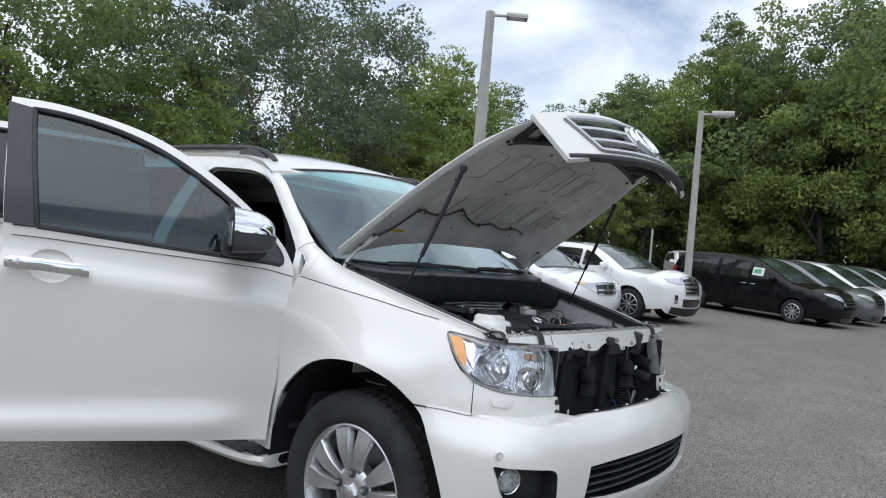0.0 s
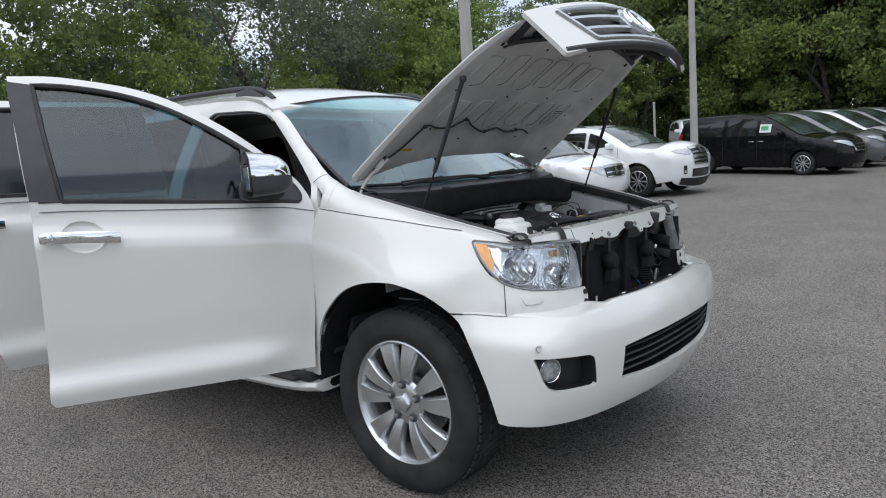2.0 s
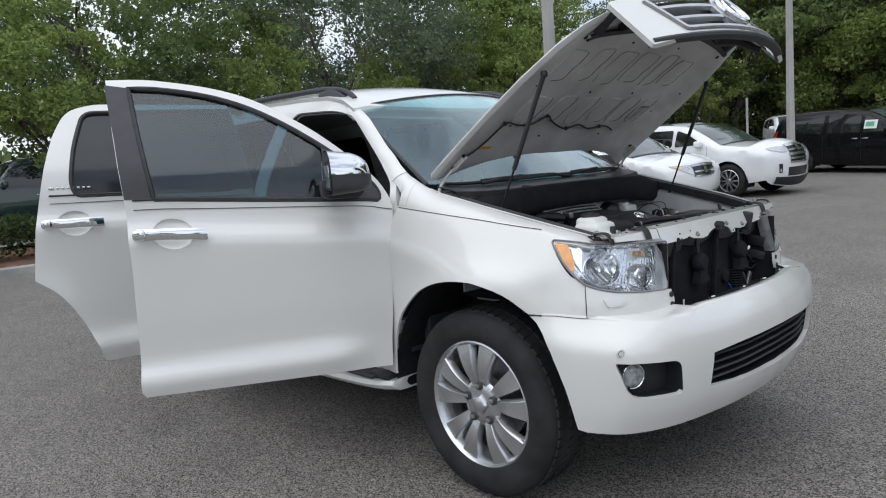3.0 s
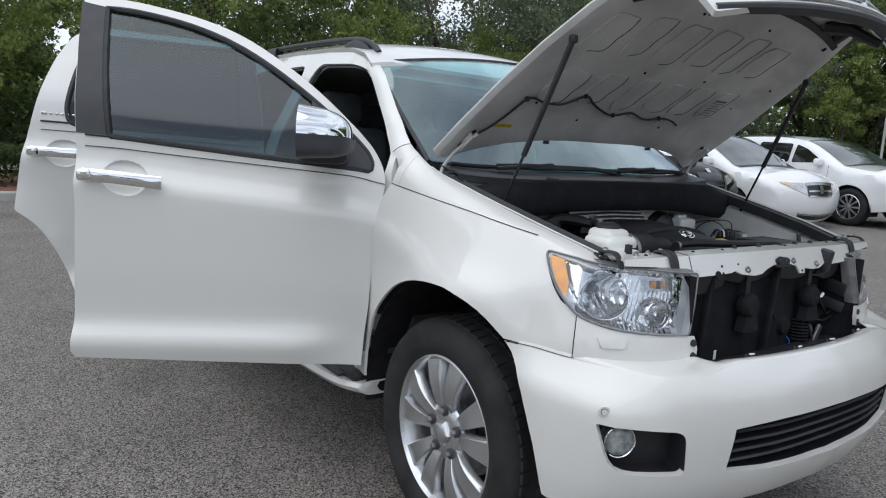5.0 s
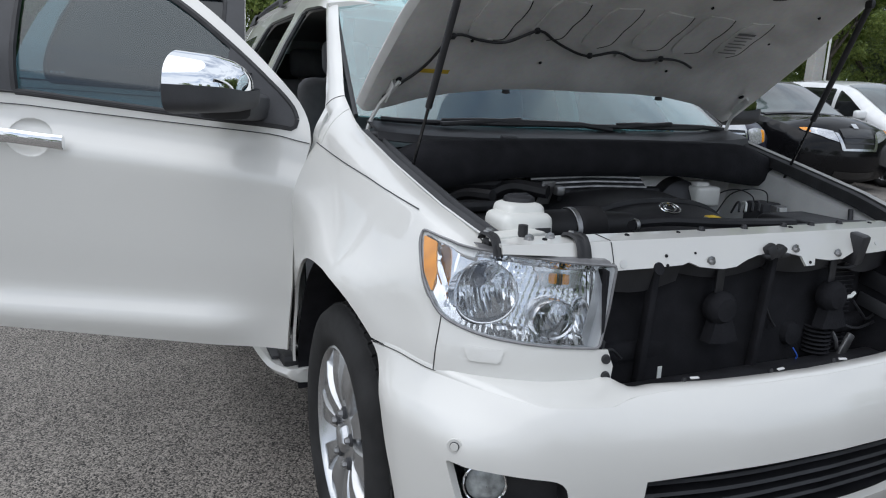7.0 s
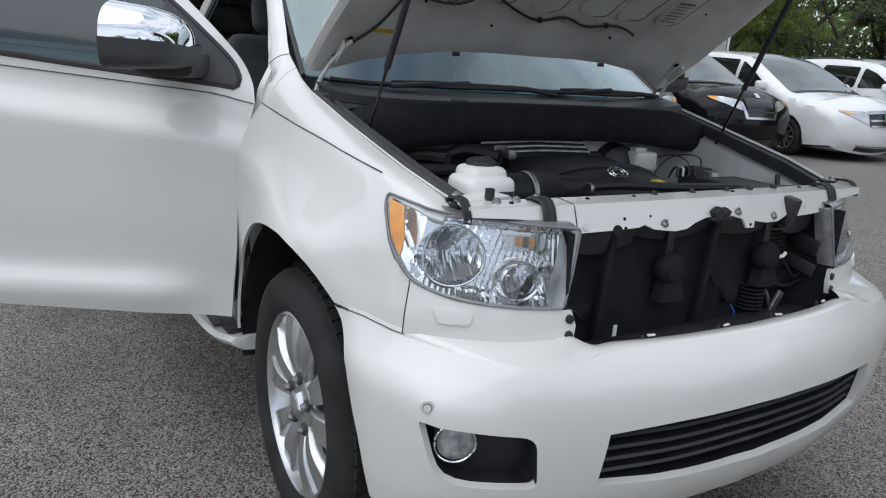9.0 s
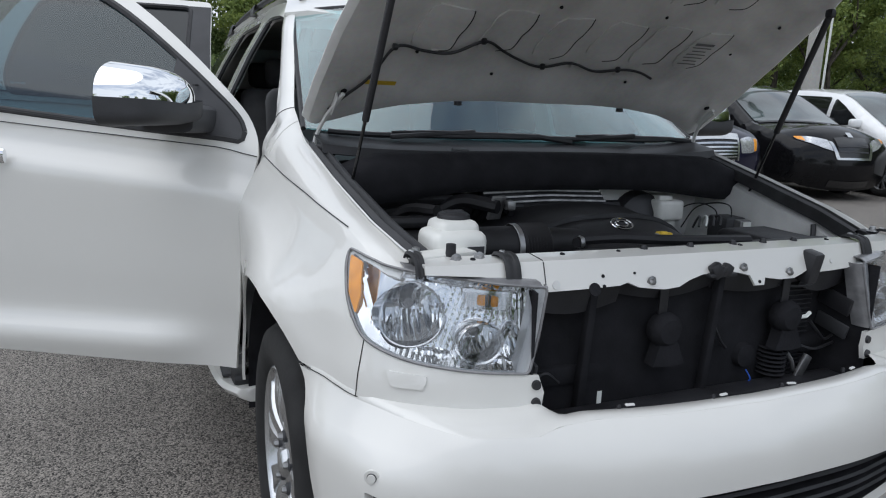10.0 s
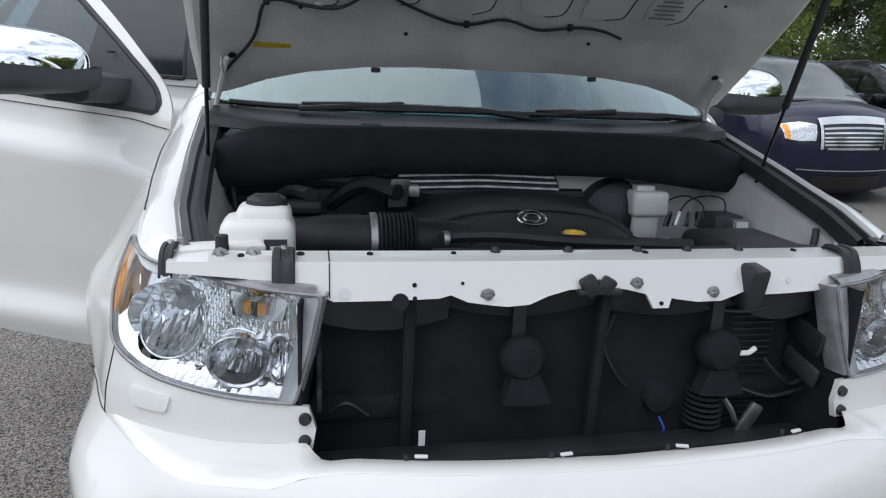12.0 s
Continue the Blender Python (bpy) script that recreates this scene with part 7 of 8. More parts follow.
VAN_TOP = [(0.86, 0.22), (0.94, 0.40), (0.94, 0.62), (0.86, 0.80), (0.66, 0.93), (0.25, 1.03), (-0.12, 1.10), (-0.45, 1.27), (-0.85, 1.49), (-1.15, 1.63), (-1.55, 1.715), (-2.3, 1.75), (-3.2, 1.735), (-3.75, 1.69), (-3.95, 1.50), (-4.08, 1.10), (-4.12, 0.70), (-4.05, 0.35)]
VAN = dict(top=VAN_TOP, width=1.985, wheelbase=3.03, wheel=0.335, sill=0.24, belt=1.08, lean=1.0, crown=0.05, screen=(-0.10, -1.30),
           windows=[[(-0.55, 1.14), (-1.02, 1.46), (-1.28, 1.59), (-1.30, 1.12)], [(-1.38, 1.12), (-1.38, 1.61), (-2.30, 1.64), (-2.34, 1.12)], [(-2.44, 1.12), (-2.42, 1.64), (-3.50, 1.60), (-3.76, 1.18)]],
           seams=(-0.52, -1.34, -2.42), mirror=(-0.62, 1.17), handles=(-1.22, -1.50), handle_mat=SILVER_BAR, spokes=10)

black_van_spec = dict(VAN, front=[("grille", 0.62, 0.83, -0.36, 0.36, GLOSS_BLACK, 0.012), ("grille_chrome", 0.60, 0.625, -0.40, 0.40, SILVER_BAR, 0.018), ("grille_bar", 0.68, 0.695, -0.34, 0.34, GREY_PL, 0.018), ("grille_bar", 0.735, 0.75, -0.34, 0.34, GREY_PL, 0.018),
                               ("emblem", 0.825, 0.870, -0.055, 0.055, SILVER_BAR, 0.022),
                               ("lower_intake", 0.27, 0.36, -0.5, 0.5, GLOSS_BLACK, 0.01)],
                   lamps=[("headlight", [(-0.97, 0.915), (-0.80, 0.885), (-0.50, 0.815), (-0.46, 0.70), (-0.66, 0.745), (-0.88, 0.83), (-0.97, 0.88)], LAMP, 0.012), ("turn_signal", [(-0.975, 0.915), (-0.86, 0.893), (-0.88, 0.838), (-0.97, 0.885)], AMBER, 0.016), ("grille_side", [(-0.49, 0.805), (-0.43, 0.79), (-0.34, 0.605), (-0.42, 0.605)], SILVER_BAR, 0.015)],
                   side=[("tail_lamp", [(-3.92, 1.0), (-4.06, 1.0), (-4.06, 1.20), (-3.86, 1.24)], RED_PL, 0.008)])
white_van_spec = dict(VAN, top=[(0.86, 0.22), (0.96, 0.38), (0.97, 0.60), (0.92, 0.76), (0.74, 0.88), (0.32, 0.99), (-0.10, 1.07), (-0.45, 1.25), (-0.85, 1.47), (-1.15, 1.61), (-1.55, 1.69), (-2.3, 1.73), (-3.2, 1.72), (-3.75, 1.68), (-3.98, 1.48), (-4.12, 1.10), (-4.16, 0.70), (-4.08, 0.35)],
                  front=[("grille", 0.60, 0.76, -0.44, 0.44, GLOSS_BLACK, 0.012), ("grille_bar", 0.735, 0.765, -0.46, 0.46, SILVER_BAR, 0.020), ("grille_bar", 0.665, 0.685, -0.42, 0.42, SILVER_BAR, 0.020), ("grille_bar", 0.595, 0.615, -0.40, 0.40, SILVER_BAR, 0.018), ("emblem", 0.645, 0.725, -0.055, 0.055, SILVER_BAR, 0.026),
                         ("lower_intake", 0.27, 0.33, -0.62, 0.62, GLOSS_BLACK, 0.010), ("intake_chrome", 0.335, 0.35, -0.66, 0.66, SILVER_BAR, 0.014)],
                  lamps=[("headlight", [(-0.98, 0.845), (-0.80, 0.80), (-0.48, 0.765), (-0.46, 0.625), (-0.62, 0.665), (-0.86, 0.745), (-0.97, 0.81)], LAMP, 0.012), ("turn_signal", [(-0.97, 0.84), (-0.80, 0.79), (-0.74, 0.745), (-0.84, 0.755), (-0.96, 0.81)], PALE_AMBER, 0.016)],
                  side=[("tail_lamp", [(-3.95, 1.0), (-4.08, 1.0), (-4.08, 1.3), (-3.9, 1.34)], RED_PL, 0.008)])
SUV_TOP = [(0.82, 0.26), (0.90, 0.42), (0.92, 0.70), (0.88, 0.90), (0.72, 1.02), (0.35, 1.09), (-0.15, 1.15), (-0.30, 1.19), (-0.65, 1.40), (-0.95, 1.56), (-1.20, 1.64), (-1.7, 1.70), (-2.4, 1.71), (-3.1, 1.67), (-3.55, 1.60), (-3.80, 1.38), (-3.95, 1.05), (-3.98, 0.70), (-3.9, 0.38)]
high_spec = dict(top=SUV_TOP, width=1.925, wheelbase=2.79, wheel=0.375, sill=0.33, belt=1.16, lean=0.95, crown=0.045, screen=(-0.22, -1.20), seams=(-0.50, -1.42, -2.40), mirror=(-0.68, 1.22), handles=(-1.25, -2.20), handle_mat=PAINT_WHITE, spokes=10,
                 windows=[[(-0.62, 1.21), (-1.02, 1.47), (-1.30, 1.57), (-1.36, 1.19)], [(-1.44, 1.19), (-1.40, 1.58), (-2.20, 1.60), (-2.34, 1.19)], [(-2.44, 1.19), (-2.34, 1.58), (-3.05, 1.54), (-3.32, 1.24)]],
                 front=[("grille", 0.68, 0.97, -0.42, 0.42, GLOSS_BLACK, 0.012), ("grille_bar", 0.935, 0.97, -0.45, 0.45, SILVER_BAR, 0.022), ("grille_bar", 0.88, 0.90, -0.42, 0.42, SILVER_BAR, 0.020), ("grille_bar", 0.815, 0.85, -0.46, 0.46, SILVER_BAR, 0.022), ("grille_bar", 0.75, 0.78, -0.45, 0.45, SILVER_BAR, 0.022), ("grille_bar", 0.68, 0.71, -0.43, 0.43, SILVER_BAR, 0.022), ("emblem", 0.87, 0.95, -0.08, 0.08, GREY_PL, 0.030),
                        ("lower_intake", 0.44, 0.60, -0.52, 0.52, GLOSS_BLACK, 0.010), ("bumper_valance", 0.28, 0.42, -0.95, 0.95, BLACK_PL, 0.012), ("fog_lamp", 0.50, 0.68, -0.86, -0.74, GLOSS_BLACK, 0.010), ("fog_light", 0.52, 0.58, -0.84, -0.78, LAMP, 0.016)],
                 lamps=[("headlight", [(-0.98, 1.01), (-0.75, 0.985), (-0.48, 0.95), (-0.48, 0.87), (-0.72, 0.885), (-0.95, 0.955)], LAMP, 0.012)],
                 side=[("sill_cladding", [(-0.46, 0.34), (-0.46, 0.46), (-2.30, 0.46), (-2.30, 0.34)], BLACK_PL, 0.008), ("tail_lamp", [(-3.72, 1.05), (-3.94, 1.05), (-3.86, 1.25), (-3.66, 1.22)], RED_PL, 0.008)])
navy_van_spec = dict(VAN, top=[(0.84, 0.22), (0.92, 0.38), (0.94, 0.66), (0.90, 0.86), (0.74, 0.97), (0.36, 1.05), (-0.08, 1.12), (-0.40, 1.29), (-0.75, 1.50), (-1.02, 1.64), (-1.45, 1.72), (-2.3, 1.75), (-3.2, 1.74), (-3.85, 1.70), (-4.05, 1.48), (-4.15, 1.10), (-4.18, 0.70), (-4.1, 0.35)],
                front=[("grille", 0.66, 0.87, -0.46, 0.46, GLOSS_BLACK, 0.012), ("grille_crown", 0.855, 0.90, -0.50, 0.50, SILVER_BAR, 0.022), ("grille_foot", 0.645, 0.665, -0.40, 0.40, SILVER_BAR, 0.020), ("grille_flank", 0.65, 0.88, -0.50, -0.46, SILVER_BAR, 0.020)] + [("grille_bar", 0.69 + 0.033 * k, 0.703 + 0.033 * k, -0.45, 0.45, SILVER_BAR, 0.020) for k in range(5)]
                + [("bumper_chrome", 0.425, 0.437, -0.80, 0.80, SILVER_BAR, 0.014), ("lower_intake", 0.27, 0.38, -0.55, 0.55, GLOSS_BLACK, 0.010)],
                lamps=[("headlight", [(-0.998, 0.915), (-0.75, 0.900), (-0.54, 0.865), (-0.56, 0.735), (-0.80, 0.735), (-0.97, 0.765)], LAMP, 0.012), ("turn_signal", [(-0.985, 0.905), (-0.905, 0.90), (-0.89, 0.755), (-0.95, 0.765)], AMBER, 0.016)],
                side=[("tail_lamp", [(-3.95, 1.0), (-4.1, 1.0), (-4.08, 1.3), (-3.9, 1.34)], RED_PL, 0.008)])


def stand(x, y, yaw):
    """A pose on the sloping lot for a car that heads along yaw."""
    h, l = Vector((math.cos(radians(yaw)), math.sin(radians(yaw)))), Vector((-math.sin(radians(yaw)), math.cos(radians(yaw))))
    z = ground_z(x, y)
    f = Vector((h.x * 3, h.y * 3, z - ground_z(x - 3 * h.x, y - 3 * h.y))).normalized()
    s_ = Vector((l.x, l.y, ground_z(x + l.x, y + l.y) - z)).normalized()
    u = f.cross(s_).normalized()
    s_ = u.cross(f)
    return Matrix(((f.x, s_.x, u.x, x), (f.y, s_.y, u.y, y), (f.z, s_.z, u.z, z), (0, 0, 0, 1)))


ROW_YAW = -8.0
navy_van = make_car("minivan", "dark navy minivan with a chrome grille, parked nose out", PAINT_NAVY, navy_van_spec)
navy_van.matrix_basis = stand(-6.25, 5.79, ROW_YAW)
black_van = make_car("minivan", "black minivan with silver grille edges, parked nose out", PAINT_BLACK, black_van_spec)
black_van.matrix_basis = stand(-6.39, 8.60, ROW_YAW)
white_van = make_car("minivan", "white minivan with a black and chrome grille", PAINT_WHITE, white_van_spec)
white_van.matrix_basis = stand(-5.70, 10.85, ROW_YAW)
white_crossover = make_car("crossover", "white crossover with silver grille bars, parked in the row", PAINT_WHITE, high_spec)
white_crossover.matrix_basis = stand(-4.63, 13.07, ROW_YAW)
for car in (black_van, white_crossover):
    for sg in (1, -1):
        zr = 1.76 if car is black_van else 1.735
        part("roof_rail", tube([(-1.6, sg * 0.60, zr - 0.03), (-1.75, sg * 0.60, zr), (-3.0, sg * 0.60, zr), (-3.2, sg * 0.60, zr - 0.06)], 0.016, 6), GREY_PL, car)

# second row of minivans, side on
ROW2 = "minivans of the second row"
plain_spec = dict(black_van_spec, lamps=[f for f in black_van_spec["lamps"] if f[0] != "turn_signal"])
row2 = make_car("minivan", "black minivan with a green window sticker, side on", PAINT_BLACK, plain_spec)
row2.matrix_basis = stand(-2.45, 19.2, -14)
tagged(row2, group=ROW2)
part("window_sticker", box((0.34, 0.006, 0.24), (-1.10, -0.958, 1.33), 0, 1, (-17, 0, 0)), PAPER, row2, "white and green window sticker")
part("sticker_print", box((0.22, 0.006, 0.12), (-1.12, -0.964, 1.34), 0, 1, (-17, 0, 0)), GREEN_PRINT, row2)
for k, (pt, lab) in enumerate(((PAINT_GREY, "dark grey minivan in the second row"), (PAINT_WHITE, "white minivan in the second row"), (PAINT_GREY, "grey minivan among the second row"), (PAINT_SILVER, "silver minivan at the end of the row"))):
    v = make_car("minivan", lab, pt, dict(plain_spec, spokes=8))
    v.matrix_basis = stand(-2.45 + (k + 1) * 0.38, 19.2 + (k + 1) * 2.65, -14)
    tagged(v, group=ROW2)
far_suv = make_car("crossover", "white crossover far back beside the trees", PAINT_WHITE, dict(high_spec, spokes=6))
far_suv.matrix_basis = stand(-8.6, 27.5, -60)


# ==== poles, kerb, hedge, fence ====
def lamp_pole(x, y, h, r0, r1, arm, head_yaw, label):
    z0 = ground_z(x, y) - 0.05
    lp = empty("lamp_post", pose(x, y, z0, 0, 0, head_yaw), label, "lamp post", "lamp posts")
    ca, sa = math.cos(radians(40)), math.sin(radians(40))
    rows = [[Vector((sx * r, sy * r, z)) for sx, sy in ((c * ca - s * sa, c * sa + s * ca) for c, s in ((-1, -0.9), (-0.9, -1), (0.9, -1), (1, -0.9), (1, 0.9), (0.9, 1), (-0.9, 1), (-1, 0.9)))] for z, r in ((0, r0), (h * 0.5, (r0 + r1) / 2), (h, r1))]
    bm = grid(rows, closed_v=True)
    bm.verts.ensure_lookup_table()
    bm.faces.new([bm.verts[16 + k] for k in range(8)])
    part("shaft", bm, POLE_CONC, lp, smooth=False)
    part("arm", box((arm, 0.07, 0.07), (arm / 2, 0, h - 0.10), 0.015), POLE_CONC, lp)
    rows = [[Vector((arm + dx, dy, h - 0.10 + dz)) for dy, dz in ((-0.17, -0.06), (-0.17, 0.02), (-0.11, 0.09), (0.11, 0.09), (0.17, 0.02), (0.17, -0.06))] for dx in (0.0, 0.05, 0.55, 0.62)]
    bm = grid(rows, closed_v=True)
    bm.verts.ensure_lookup_table()
    for k in (0, 3):
        bm.faces.new([bm.verts[k * 6 + j] for j in range(6)])
    bmesh.ops.recalc_face_normals(bm, faces=bm.faces[:])
    part("lamp_head", bm, POLE_CONC, lp, smooth=False)
    part("lamp_glass", box((0.44, 0.26, 0.02), (arm + 0.31, 0, h - 0.165), 0.005), PAPER, lp)
    return lp


lamp_pole(-10.48, 13.5, 8.5, 0.155, 0.10, 0.50, 40, "tall tapered concrete lamp post with a box lantern")
lamp_pole(-5.5, 17.8, 6.0, 0.085, 0.06, 0.30, 20, "shorter concrete lamp post with a white box lantern")
lamp_pole(-10.3, -2.15, 8.5, 0.17, 0.13, 0.5, 30, "square tan lamp post beside the kerb")


def post(x, y, h, r, m_, label):
    z = ground_z(x, y)
    ob = part("thin_post", tube([(x, y, z - 0.05), (x, y, z + h)], r, 8), m_)
    tagged(ob, label, "post")
    return ob


post(-6.75, 17.9, 2.3, 0.035, POLE_CONC, "thin grey post by the trees")
bx = part("utility_box", box((0.18, 0.14, 0.30), (-6.72, 17.85, ground_z(-6.7, 17.9) + 0.55), 0.02), PAPER)
tagged(bx, "small white utility box on a thin post", "box")
post(-12.25, 16.1, 4.0, 0.03, PAPER, "thin white mast behind the row")

# kerb and verge along the lot's west edge
rows = [[Vector((KERB_X + dx, y, ground_z(KERB_X, y) + dz)) for dx, dz in ((0.02, -0.05), (0.0, 0.13), (-0.02, 0.15), (-0.16, 0.155), (-0.18, -0.1))] for y in np.linspace(-30, 34.5, 44)]
kerb = part("kerb", grid(rows), CONCRETE, sharp=30)
tagged(kerb, "weathered concrete kerb along the verge", "kerb", kind="structure")
rows = [[Vector((x, 34.5 + dy, ground_z(x, 34.5) + dz)) for dy, dz in ((-0.02, -0.05), (0.0, 0.13), (0.02, 0.15), (0.16, 0.155), (0.18, -0.1))] for x in np.linspace(KERB_X, 40, 40)]
kerb2 = part("kerb", grid(rows), CONCRETE, sharp=30)
tagged(kerb2, "weathered concrete kerb before the trees", "kerb", kind="structure")
rows = [[Vector((x, y, ground_z(KERB_X, y) + dz)) for x, dz in ((KERB_X - 0.16, 0.14), (-14.5, 0.18), (-16.2, 0.25))] for y in np.linspace(-30, 34.5, 30)]
verge = part("verge", grid(rows), MULCH)
tagged(verge, "mulched verge under the hedge", "verge", kind="structure")
rows = [[Vector((x, y, 0.30)) for x in (-16.4, -23.5)] for y in np.linspace(-40, 16, 12)]
side_road = part("road", grid(rows), CONCRETE)
tagged(side_road, "pale side road behind the hedge", "road", kind="structure")


def leaves(n, size, spot, seed, squash=1.0):
    """n small bent leaf cards at places given by spot(rng)."""
    rng = np.random.default_rng(seed)
    pts = spot(rng, n)
    m = len(pts)
    ax = rng.normal(size=(m, 3))
    ax /= np.linalg.norm(ax, axis=1)[:, None]
    up = rng.normal(size=(m, 3)) + np.array([0, 0, 0.6])
    sd = np.cross(ax, up)
    sd /= np.maximum(np.linalg.norm(sd, axis=1), 1e-6)[:, None]
    s_ = size * rng.uniform(0.6, 1.35, size=(m, 1))
    v = np.empty((m, 4, 3))
    v[:, 0] = pts - ax * s_
    v[:, 1] = pts + sd * s_ * 0.55
    v[:, 2] = pts + ax * s_
    v[:, 3] = pts - sd * s_ * 0.55
    v[:, 1, 2] -= s_[:, 0] * 0.15
    me = bpy.data.meshes.new("leaves")
    me.from_pydata(v.reshape(-1, 3).tolist(), [], np.arange(m * 4).reshape(-1, 4).tolist())
    return me


def tree(seed, h, spread, leaf_m, leaf_n, leaf_size, low=0.25, label="tall leafy oak with a dense green crown"):
    """Trunk and limbs that fork, and clumps of leaves round the outer branches."""
    rng = np.random.default_rng(seed)
    tr = empty("tree", None, label, "tree", "trees round the car park")
    limbs, tips = [], []

    def grow(p, d, ln, r, depth):
        pts, rad = [p], [r]
        q, dd = p.copy(), d.copy()
        for k in range(3):
            dd = (dd + Vector(rng.normal(0, 0.14, 3)) + Vector((0, 0, 0.05))).normalized()
            q = q + dd * (ln / 3)
            pts.append(q.copy())
            rad.append(r * (1 - 0.14 * (k + 1)))
        limbs.append((pts, rad))
        if depth == 0:
            tips.append(q)
            tips.append(pts[2])
            return
        for k in range(3 if depth > 1 else 4):
            a = rng.uniform(0, 2 * math.pi)
            side = Vector((math.cos(a), math.sin(a), rng.uniform(-0.15, 0.5)))
            grow(q if k else pts[2], (dd * 0.55 + side * 0.8).normalized(), ln * rng.uniform(0.58, 0.82), r * 0.56, depth - 1)

    grow(Vector((0, 0, -0.1)), Vector((0, 0, 1)), h * 0.34, h * 0.016, 3)
    bm = bmesh.new()
    for pts, rad in limbs:
        if rad[0] > h * 0.005:
            join(bm, tube([Vector((p.x * 0.7, p.y * 0.7, p.z)) for p in pts], rad, 6, False))
    part("trunk", bm, BARK, tr)
    tp = np.array([(t.x, t.y, t.z) for t in tips])
    ctr = np.array([0, 0, h * (0.5 + low * 0.5)])
    tp = tp - tp.mean(0)
    tp = tp / np.abs(tp).max(0) * np.array([spread, spread, h * (0.5 - low * 0.5)]) + ctr
    extra = rng.normal(size=(len(tp), 3))
    extra = extra / np.linalg.norm(extra, axis=1)[:, None] * np.array([spread * 0.95, spread * 0.95, h * (0.48 - low * 0.5)]) * rng.uniform(0.55, 1.0, (len(tp), 1)) + ctr
    cl = np.concatenate([tp, extra])
    rad = rng.uniform(0.45, 1.2, len(cl)) * spread * 0.21

    def spot(rg, n):
        i = rg.integers(0, len(cl), n)
        o = rg.normal(size=(n, 3))
        o = o / np.linalg.norm(o, axis=1)[:, None] * rg.uniform(0.25, 1.0, (n, 1)) ** 0.5
        o[:, 2] *= 0.62
        return cl[i] + o * rad[i][:, None]

    me = leaves(leaf_n, leaf_size, spot, seed + 7)
    me.materials.append(leaf_m)
    cr = new("crown", me)
    cr.parent = tr
    return tr


def spread_trees(model, places, seed):
    rng = np.random.default_rng(seed)
    first = True
    for x, y, s_ in places:
        m = pose(x, y, ground_z(x, y) - 0.1, 0, 0, rng.uniform(0, 360))
        if first:
            model.matrix_basis = m
            model.scale = (s_, s_, s_)
            first = False
        else:
            model_copy = copy_thing(model, m)
            model_copy.scale = (s_, s_, s_ * rng.uniform(0.92, 1.08))


oak_dark = tree(3, 13.0, 5.4, LEAF_DARK, 27000, 0.085, 0.10)
oak_mid = tree(11, 12.0, 5.0, LEAF_MID, 30000, 0.098, 0.08)
oak_bright = tree(23, 11.5, 4.8, LEAF_BRIGHT, 30000, 0.095, 0.06)
young = tree(31, 8.0, 2.6, LEAF_BRIGHT, 13000, 0.07, 0.28, "young leafy tree with a light open crown")
thin_tree = tree(41, 11.0, 2.2, LEAF_MID, 10000, 0.08, 0.35, "slender dark-topped tree with gaps in its crown")

spread_trees(oak_dark, [(-20.5, 12.5, 1.0), (-24, 17.5, 1.05), (-27, 8, 1.0), (-30, 22, 1.15), (1.5, 43, 1.45), (-4.5, 47, 1.4), (8, 41, 1.5), (-12, 50, 1.05), (15, 44, 1.5), (-19, 31, 0.80), (-8.6, 41.5, 1.2), (-15, 40, 0.95)], 1)
spread_trees(oak_mid, [(-21, 5.0, 0.92), (-26, 27, 0.75), (-2.5, 38.5, 1.25), (5.5, 37.5, 1.5), (-26, -1, 0.95), (-9, 42, 0.85), (-32, 30, 0.85), (12, 37.5, 1.5), (20, 40, 1.4), (-40, -8, 1.1), (-15.8, 36.5, 0.92), (-6, 39.5, 1.28)], 2)
spread_trees(oak_bright, [(-22.5, -3.5, 0.85), (-5.5, 37, 1.05), (2.0, 36.5, 1.35), (-24, 31, 0.62), (-12, 38.5, 0.60), (9.5, 36.3, 1.3), (-28, -9, 0.9), (-10.8, 38.5, 1.1)], 3)
spread_trees(young, [(-17.8, 2.2, 0.85), (-18.8, 21.4, 1.2), (-20.5, 23.5, 1.25), (-17.5, 23.0, 1.05), (-18.2, 8.6, 0.8), (-17.5, -2.2, 0.8), (-18.5, 19.5, 0.8), (-18.0, 25.5, 0.75), (-15, 33, 0.8), (-18.8, 14.0, 0.75), (-8, 36.5, 0.7)], 4)
spread_trees(thin_tree, [(-13.5, 37.0, 1.25), (-10.0, 37.5, 1.15), (-16.5, 38.5, 1.3), (-15.0, 35.8, 1.1), (-18.5, 36, 1.15), (-21, 34, 0.95), (-7.5, 38.0, 1.1), (-12.2, 39.5, 1.35)], 5)

# far wood behind, and low brush under the trees
def wood_spot(rg, n):
    x, y = np.empty(n), np.empty(n)
    t = rg.uniform(0, 1, n)
    west = t < 0.5
    x[west], y[west] = rg.uniform(-52, -40, west.sum()), rg.uniform(-35, 60, west.sum())
    x[~west], y[~west] = rg.uniform(-52, 55, (~west).sum()), rg.uniform(50, 62, (~west).sum())
    hgt = np.where(west, 2.8, 7.5) + 1.6 * np.sin(x * 0.35) + 1.2 * np.sin(y * 0.4 + 1)
    return np.stack([x, y, 1.0 + hgt * rg.uniform(0, 1, n) ** 0.8], 1)


me = leaves(60000, 0.34, wood_spot, 90)
me.materials.append(LEAF_MID)
wood = new("far_wood", me)
tagged(wood, "dense dark wood behind the first trees", "wood", kind="stuff")


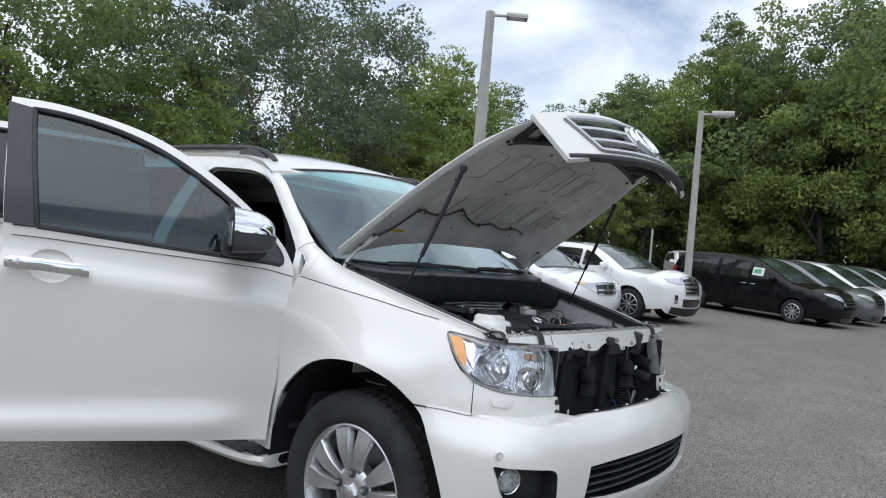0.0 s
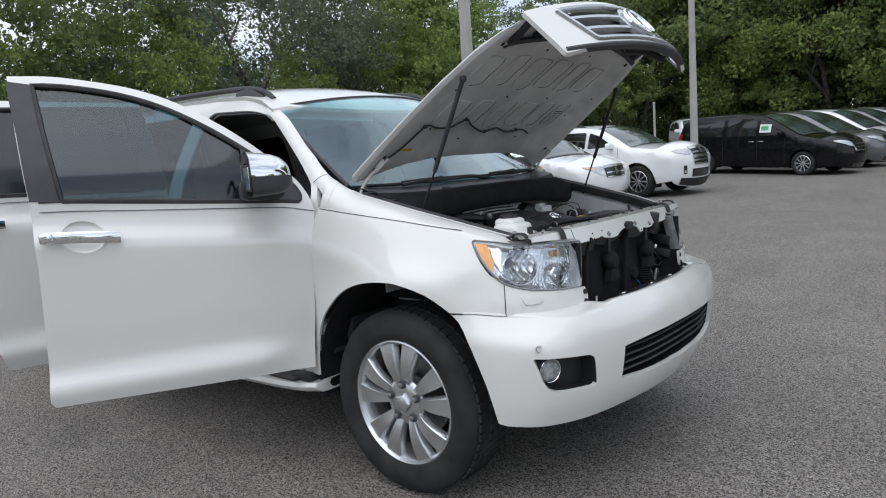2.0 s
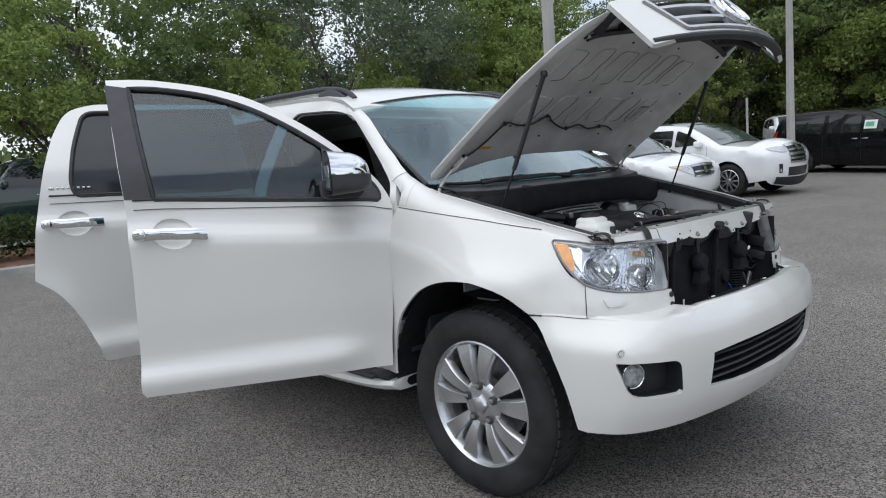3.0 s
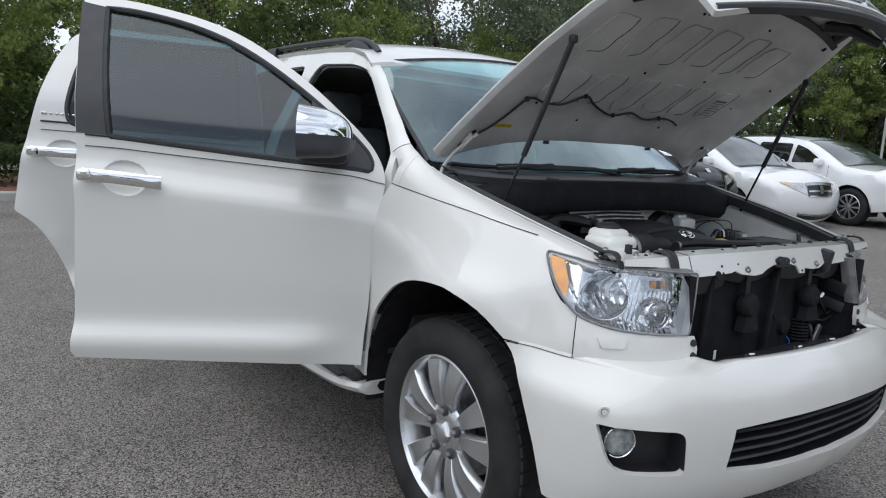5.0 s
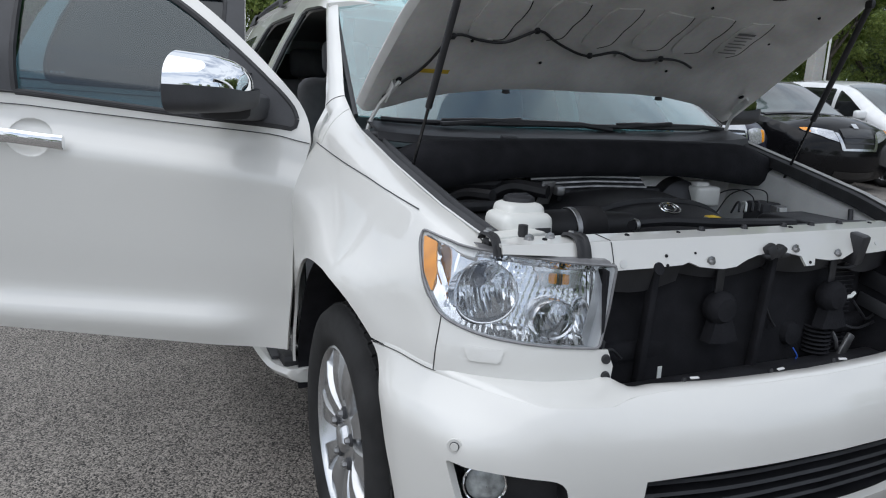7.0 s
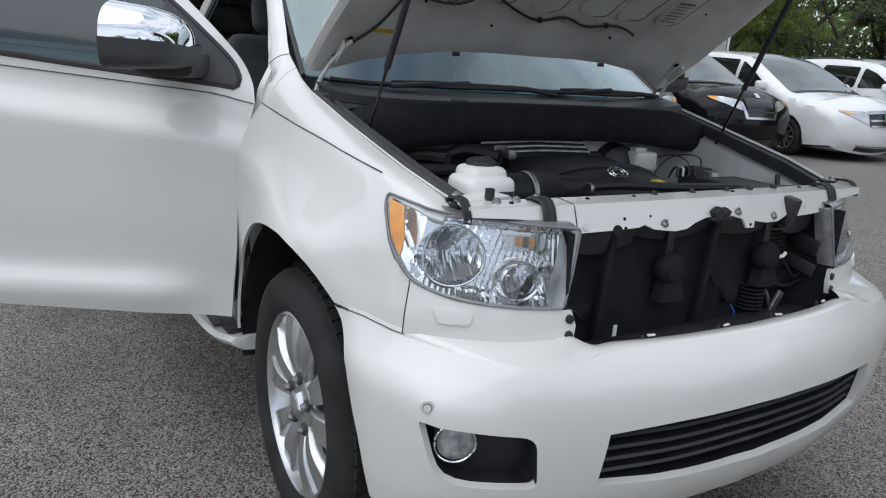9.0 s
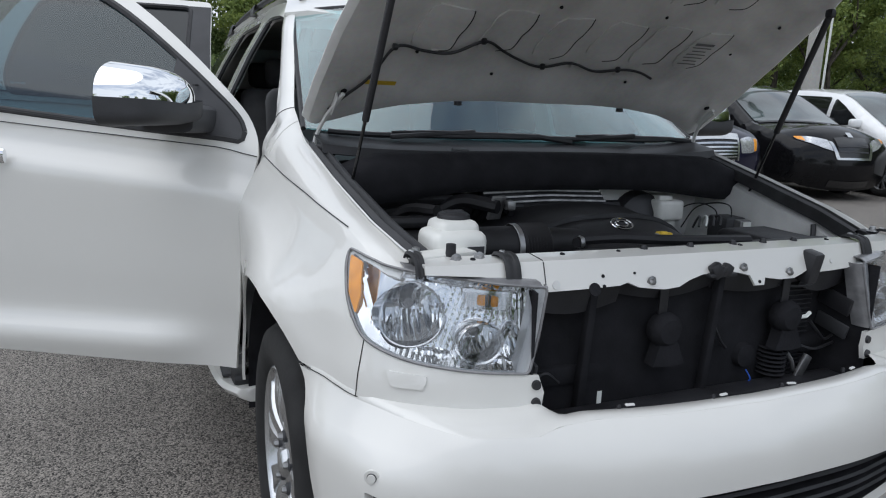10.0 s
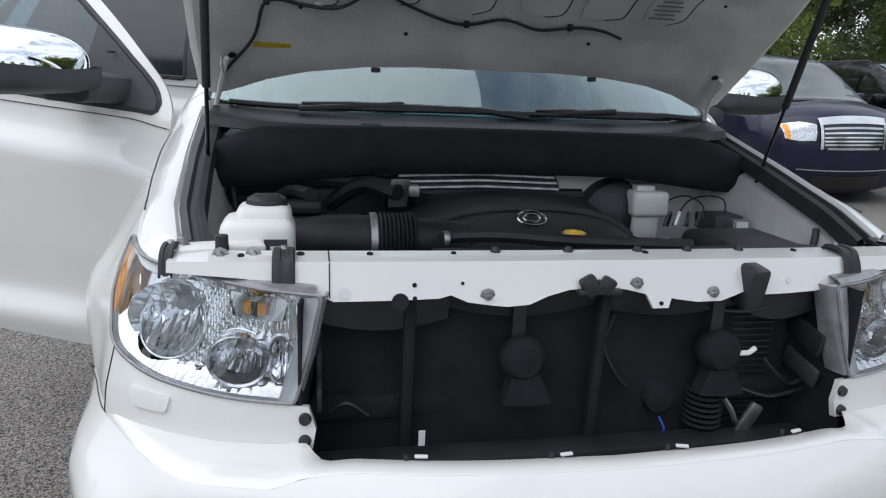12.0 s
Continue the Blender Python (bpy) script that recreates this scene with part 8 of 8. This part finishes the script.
def brush_spot(rg, n):
    t = rg.uniform(0, 1, n)
    x, y = np.where(t < 0.45, rg.uniform(-24.5, -18.5, n), rg.uniform(-22, 30, n)), np.where(t < 0.45, rg.uniform(-12, 34, n), rg.uniform(35.6, 40, n))
    hgt = np.where(y > 35, 2.9, 1.6) + 0.9 * np.sin(x * 1.3) * np.sin(y * 1.1)
    return np.stack([x, y, 0.3 + np.where(y > 35, 0.7, 0) + np.abs(hgt) * rg.uniform(0, 1, n)], 1)


me = leaves(64000, 0.12, brush_spot, 91)
me.materials.append(LEAF_HEDGE)
brush = new("undergrowth", me)
tagged(brush, "dark undergrowth at the foot of the trees", "undergrowth", kind="stuff")


def hedge_spot(rg, n):
    y = rg.uniform(-14, 30, n)
    x = -14.2 + rg.uniform(-0.6, 0.6, n)
    top = 0.98 + 0.06 * np.sin(y * 2.1) + 0.04 * np.sin(y * 5.3)
    z = 0.12 + (top - 0.12) * np.sqrt(rg.uniform(0, 1, n))
    return np.stack([x, y, z], 1)


me = leaves(42000, 0.055, hedge_spot, 92)
me.materials.append(LEAF_HEDGE)
hedge = new("hedge", me)
tagged(hedge, "clipped dark green hedge behind the kerb", "hedge", kind="stuff")

# dark van on the side road
van_spec = dict(VAN, top=[(0.70, 0.40), (0.78, 0.55), (0.78, 0.85), (0.72, 1.02), (0.45, 1.12), (0.05, 1.20), (-0.10, 1.26), (-0.55, 1.75), (-0.75, 1.95), (-1.2, 2.05), (-2.5, 2.08), (-4.0, 2.06), (-4.3, 1.9), (-4.42, 1.2), (-4.40, 0.5)],
                belt=1.25, wheel=0.37, wheelbase=3.5, sill=0.38, screen=(-0.08, -0.72), windows=[[(-0.42, 1.32), (-0.72, 1.80), (-1.25, 1.86), (-1.28, 1.30)], [(-1.5, 1.32), (-1.5, 1.86), (-2.6, 1.86), (-2.6, 1.32)]],
                seams=(-0.30, -1.38), mirror=(-0.45, 1.42), handles=(-1.2,), front=[("grille", 0.62, 0.98, -0.6, 0.6, GLOSS_BLACK, 0.01), ("headlight", 0.78, 0.96, -0.9, -0.62, LAMP, 0.012), ("front_bumper", 0.42, 0.56, -0.98, 0.98, SILVER_BAR, 0.03)], side=[("side_marker", [(0.60, 0.78), (0.60, 0.95), (0.40, 0.95), (0.40, 0.78)], AMBER, 0.006)])
van = make_car("delivery_van", "dark green van on the side road behind the hedge", PAINT_GREEN, van_spec)
van.matrix_basis = pose(-18.6, 0.55, 0.30, 0, 0, -90)

# white rail fence and pale road beyond the far end of the lot
fence = empty("rail_fence", None, "low white rail fence at the lot's far end", "fence")
for k in range(5):
    part("fence_post", box((0.10, 0.10, 0.75), (4.2 + 0.95 * k, 34.9 + 0.12 * k, ground_z(4, 34.9) + 0.37), 0.015), PAPER, fence)
part("fence_rail", box((4.0, 0.06, 0.10), (6.1, 35.14, ground_z(4, 34.9) + 0.62), 0.01, 2, (0, 0, 7)), PAPER, fence)

# added trees behind the walk dim the low sky; seen only in paint, chrome
spread_trees(tree(61, 11.0, 4.6, LEAF_MID, 9000, 0.2, 0.1, "leafy tree added out of view across the lot"), [(30, -42, 1.0), (38, -30, 1.1), (20, -50, 0.9), (8, -52, 1.0), (-4, -50, 0.9), (-16, -48, 1.0), (46, -14, 1.1), (50, 2, 1.0), (48, 18, 1.1), (-30, -40, 1.0), (44, -44, 1.1)], 6)
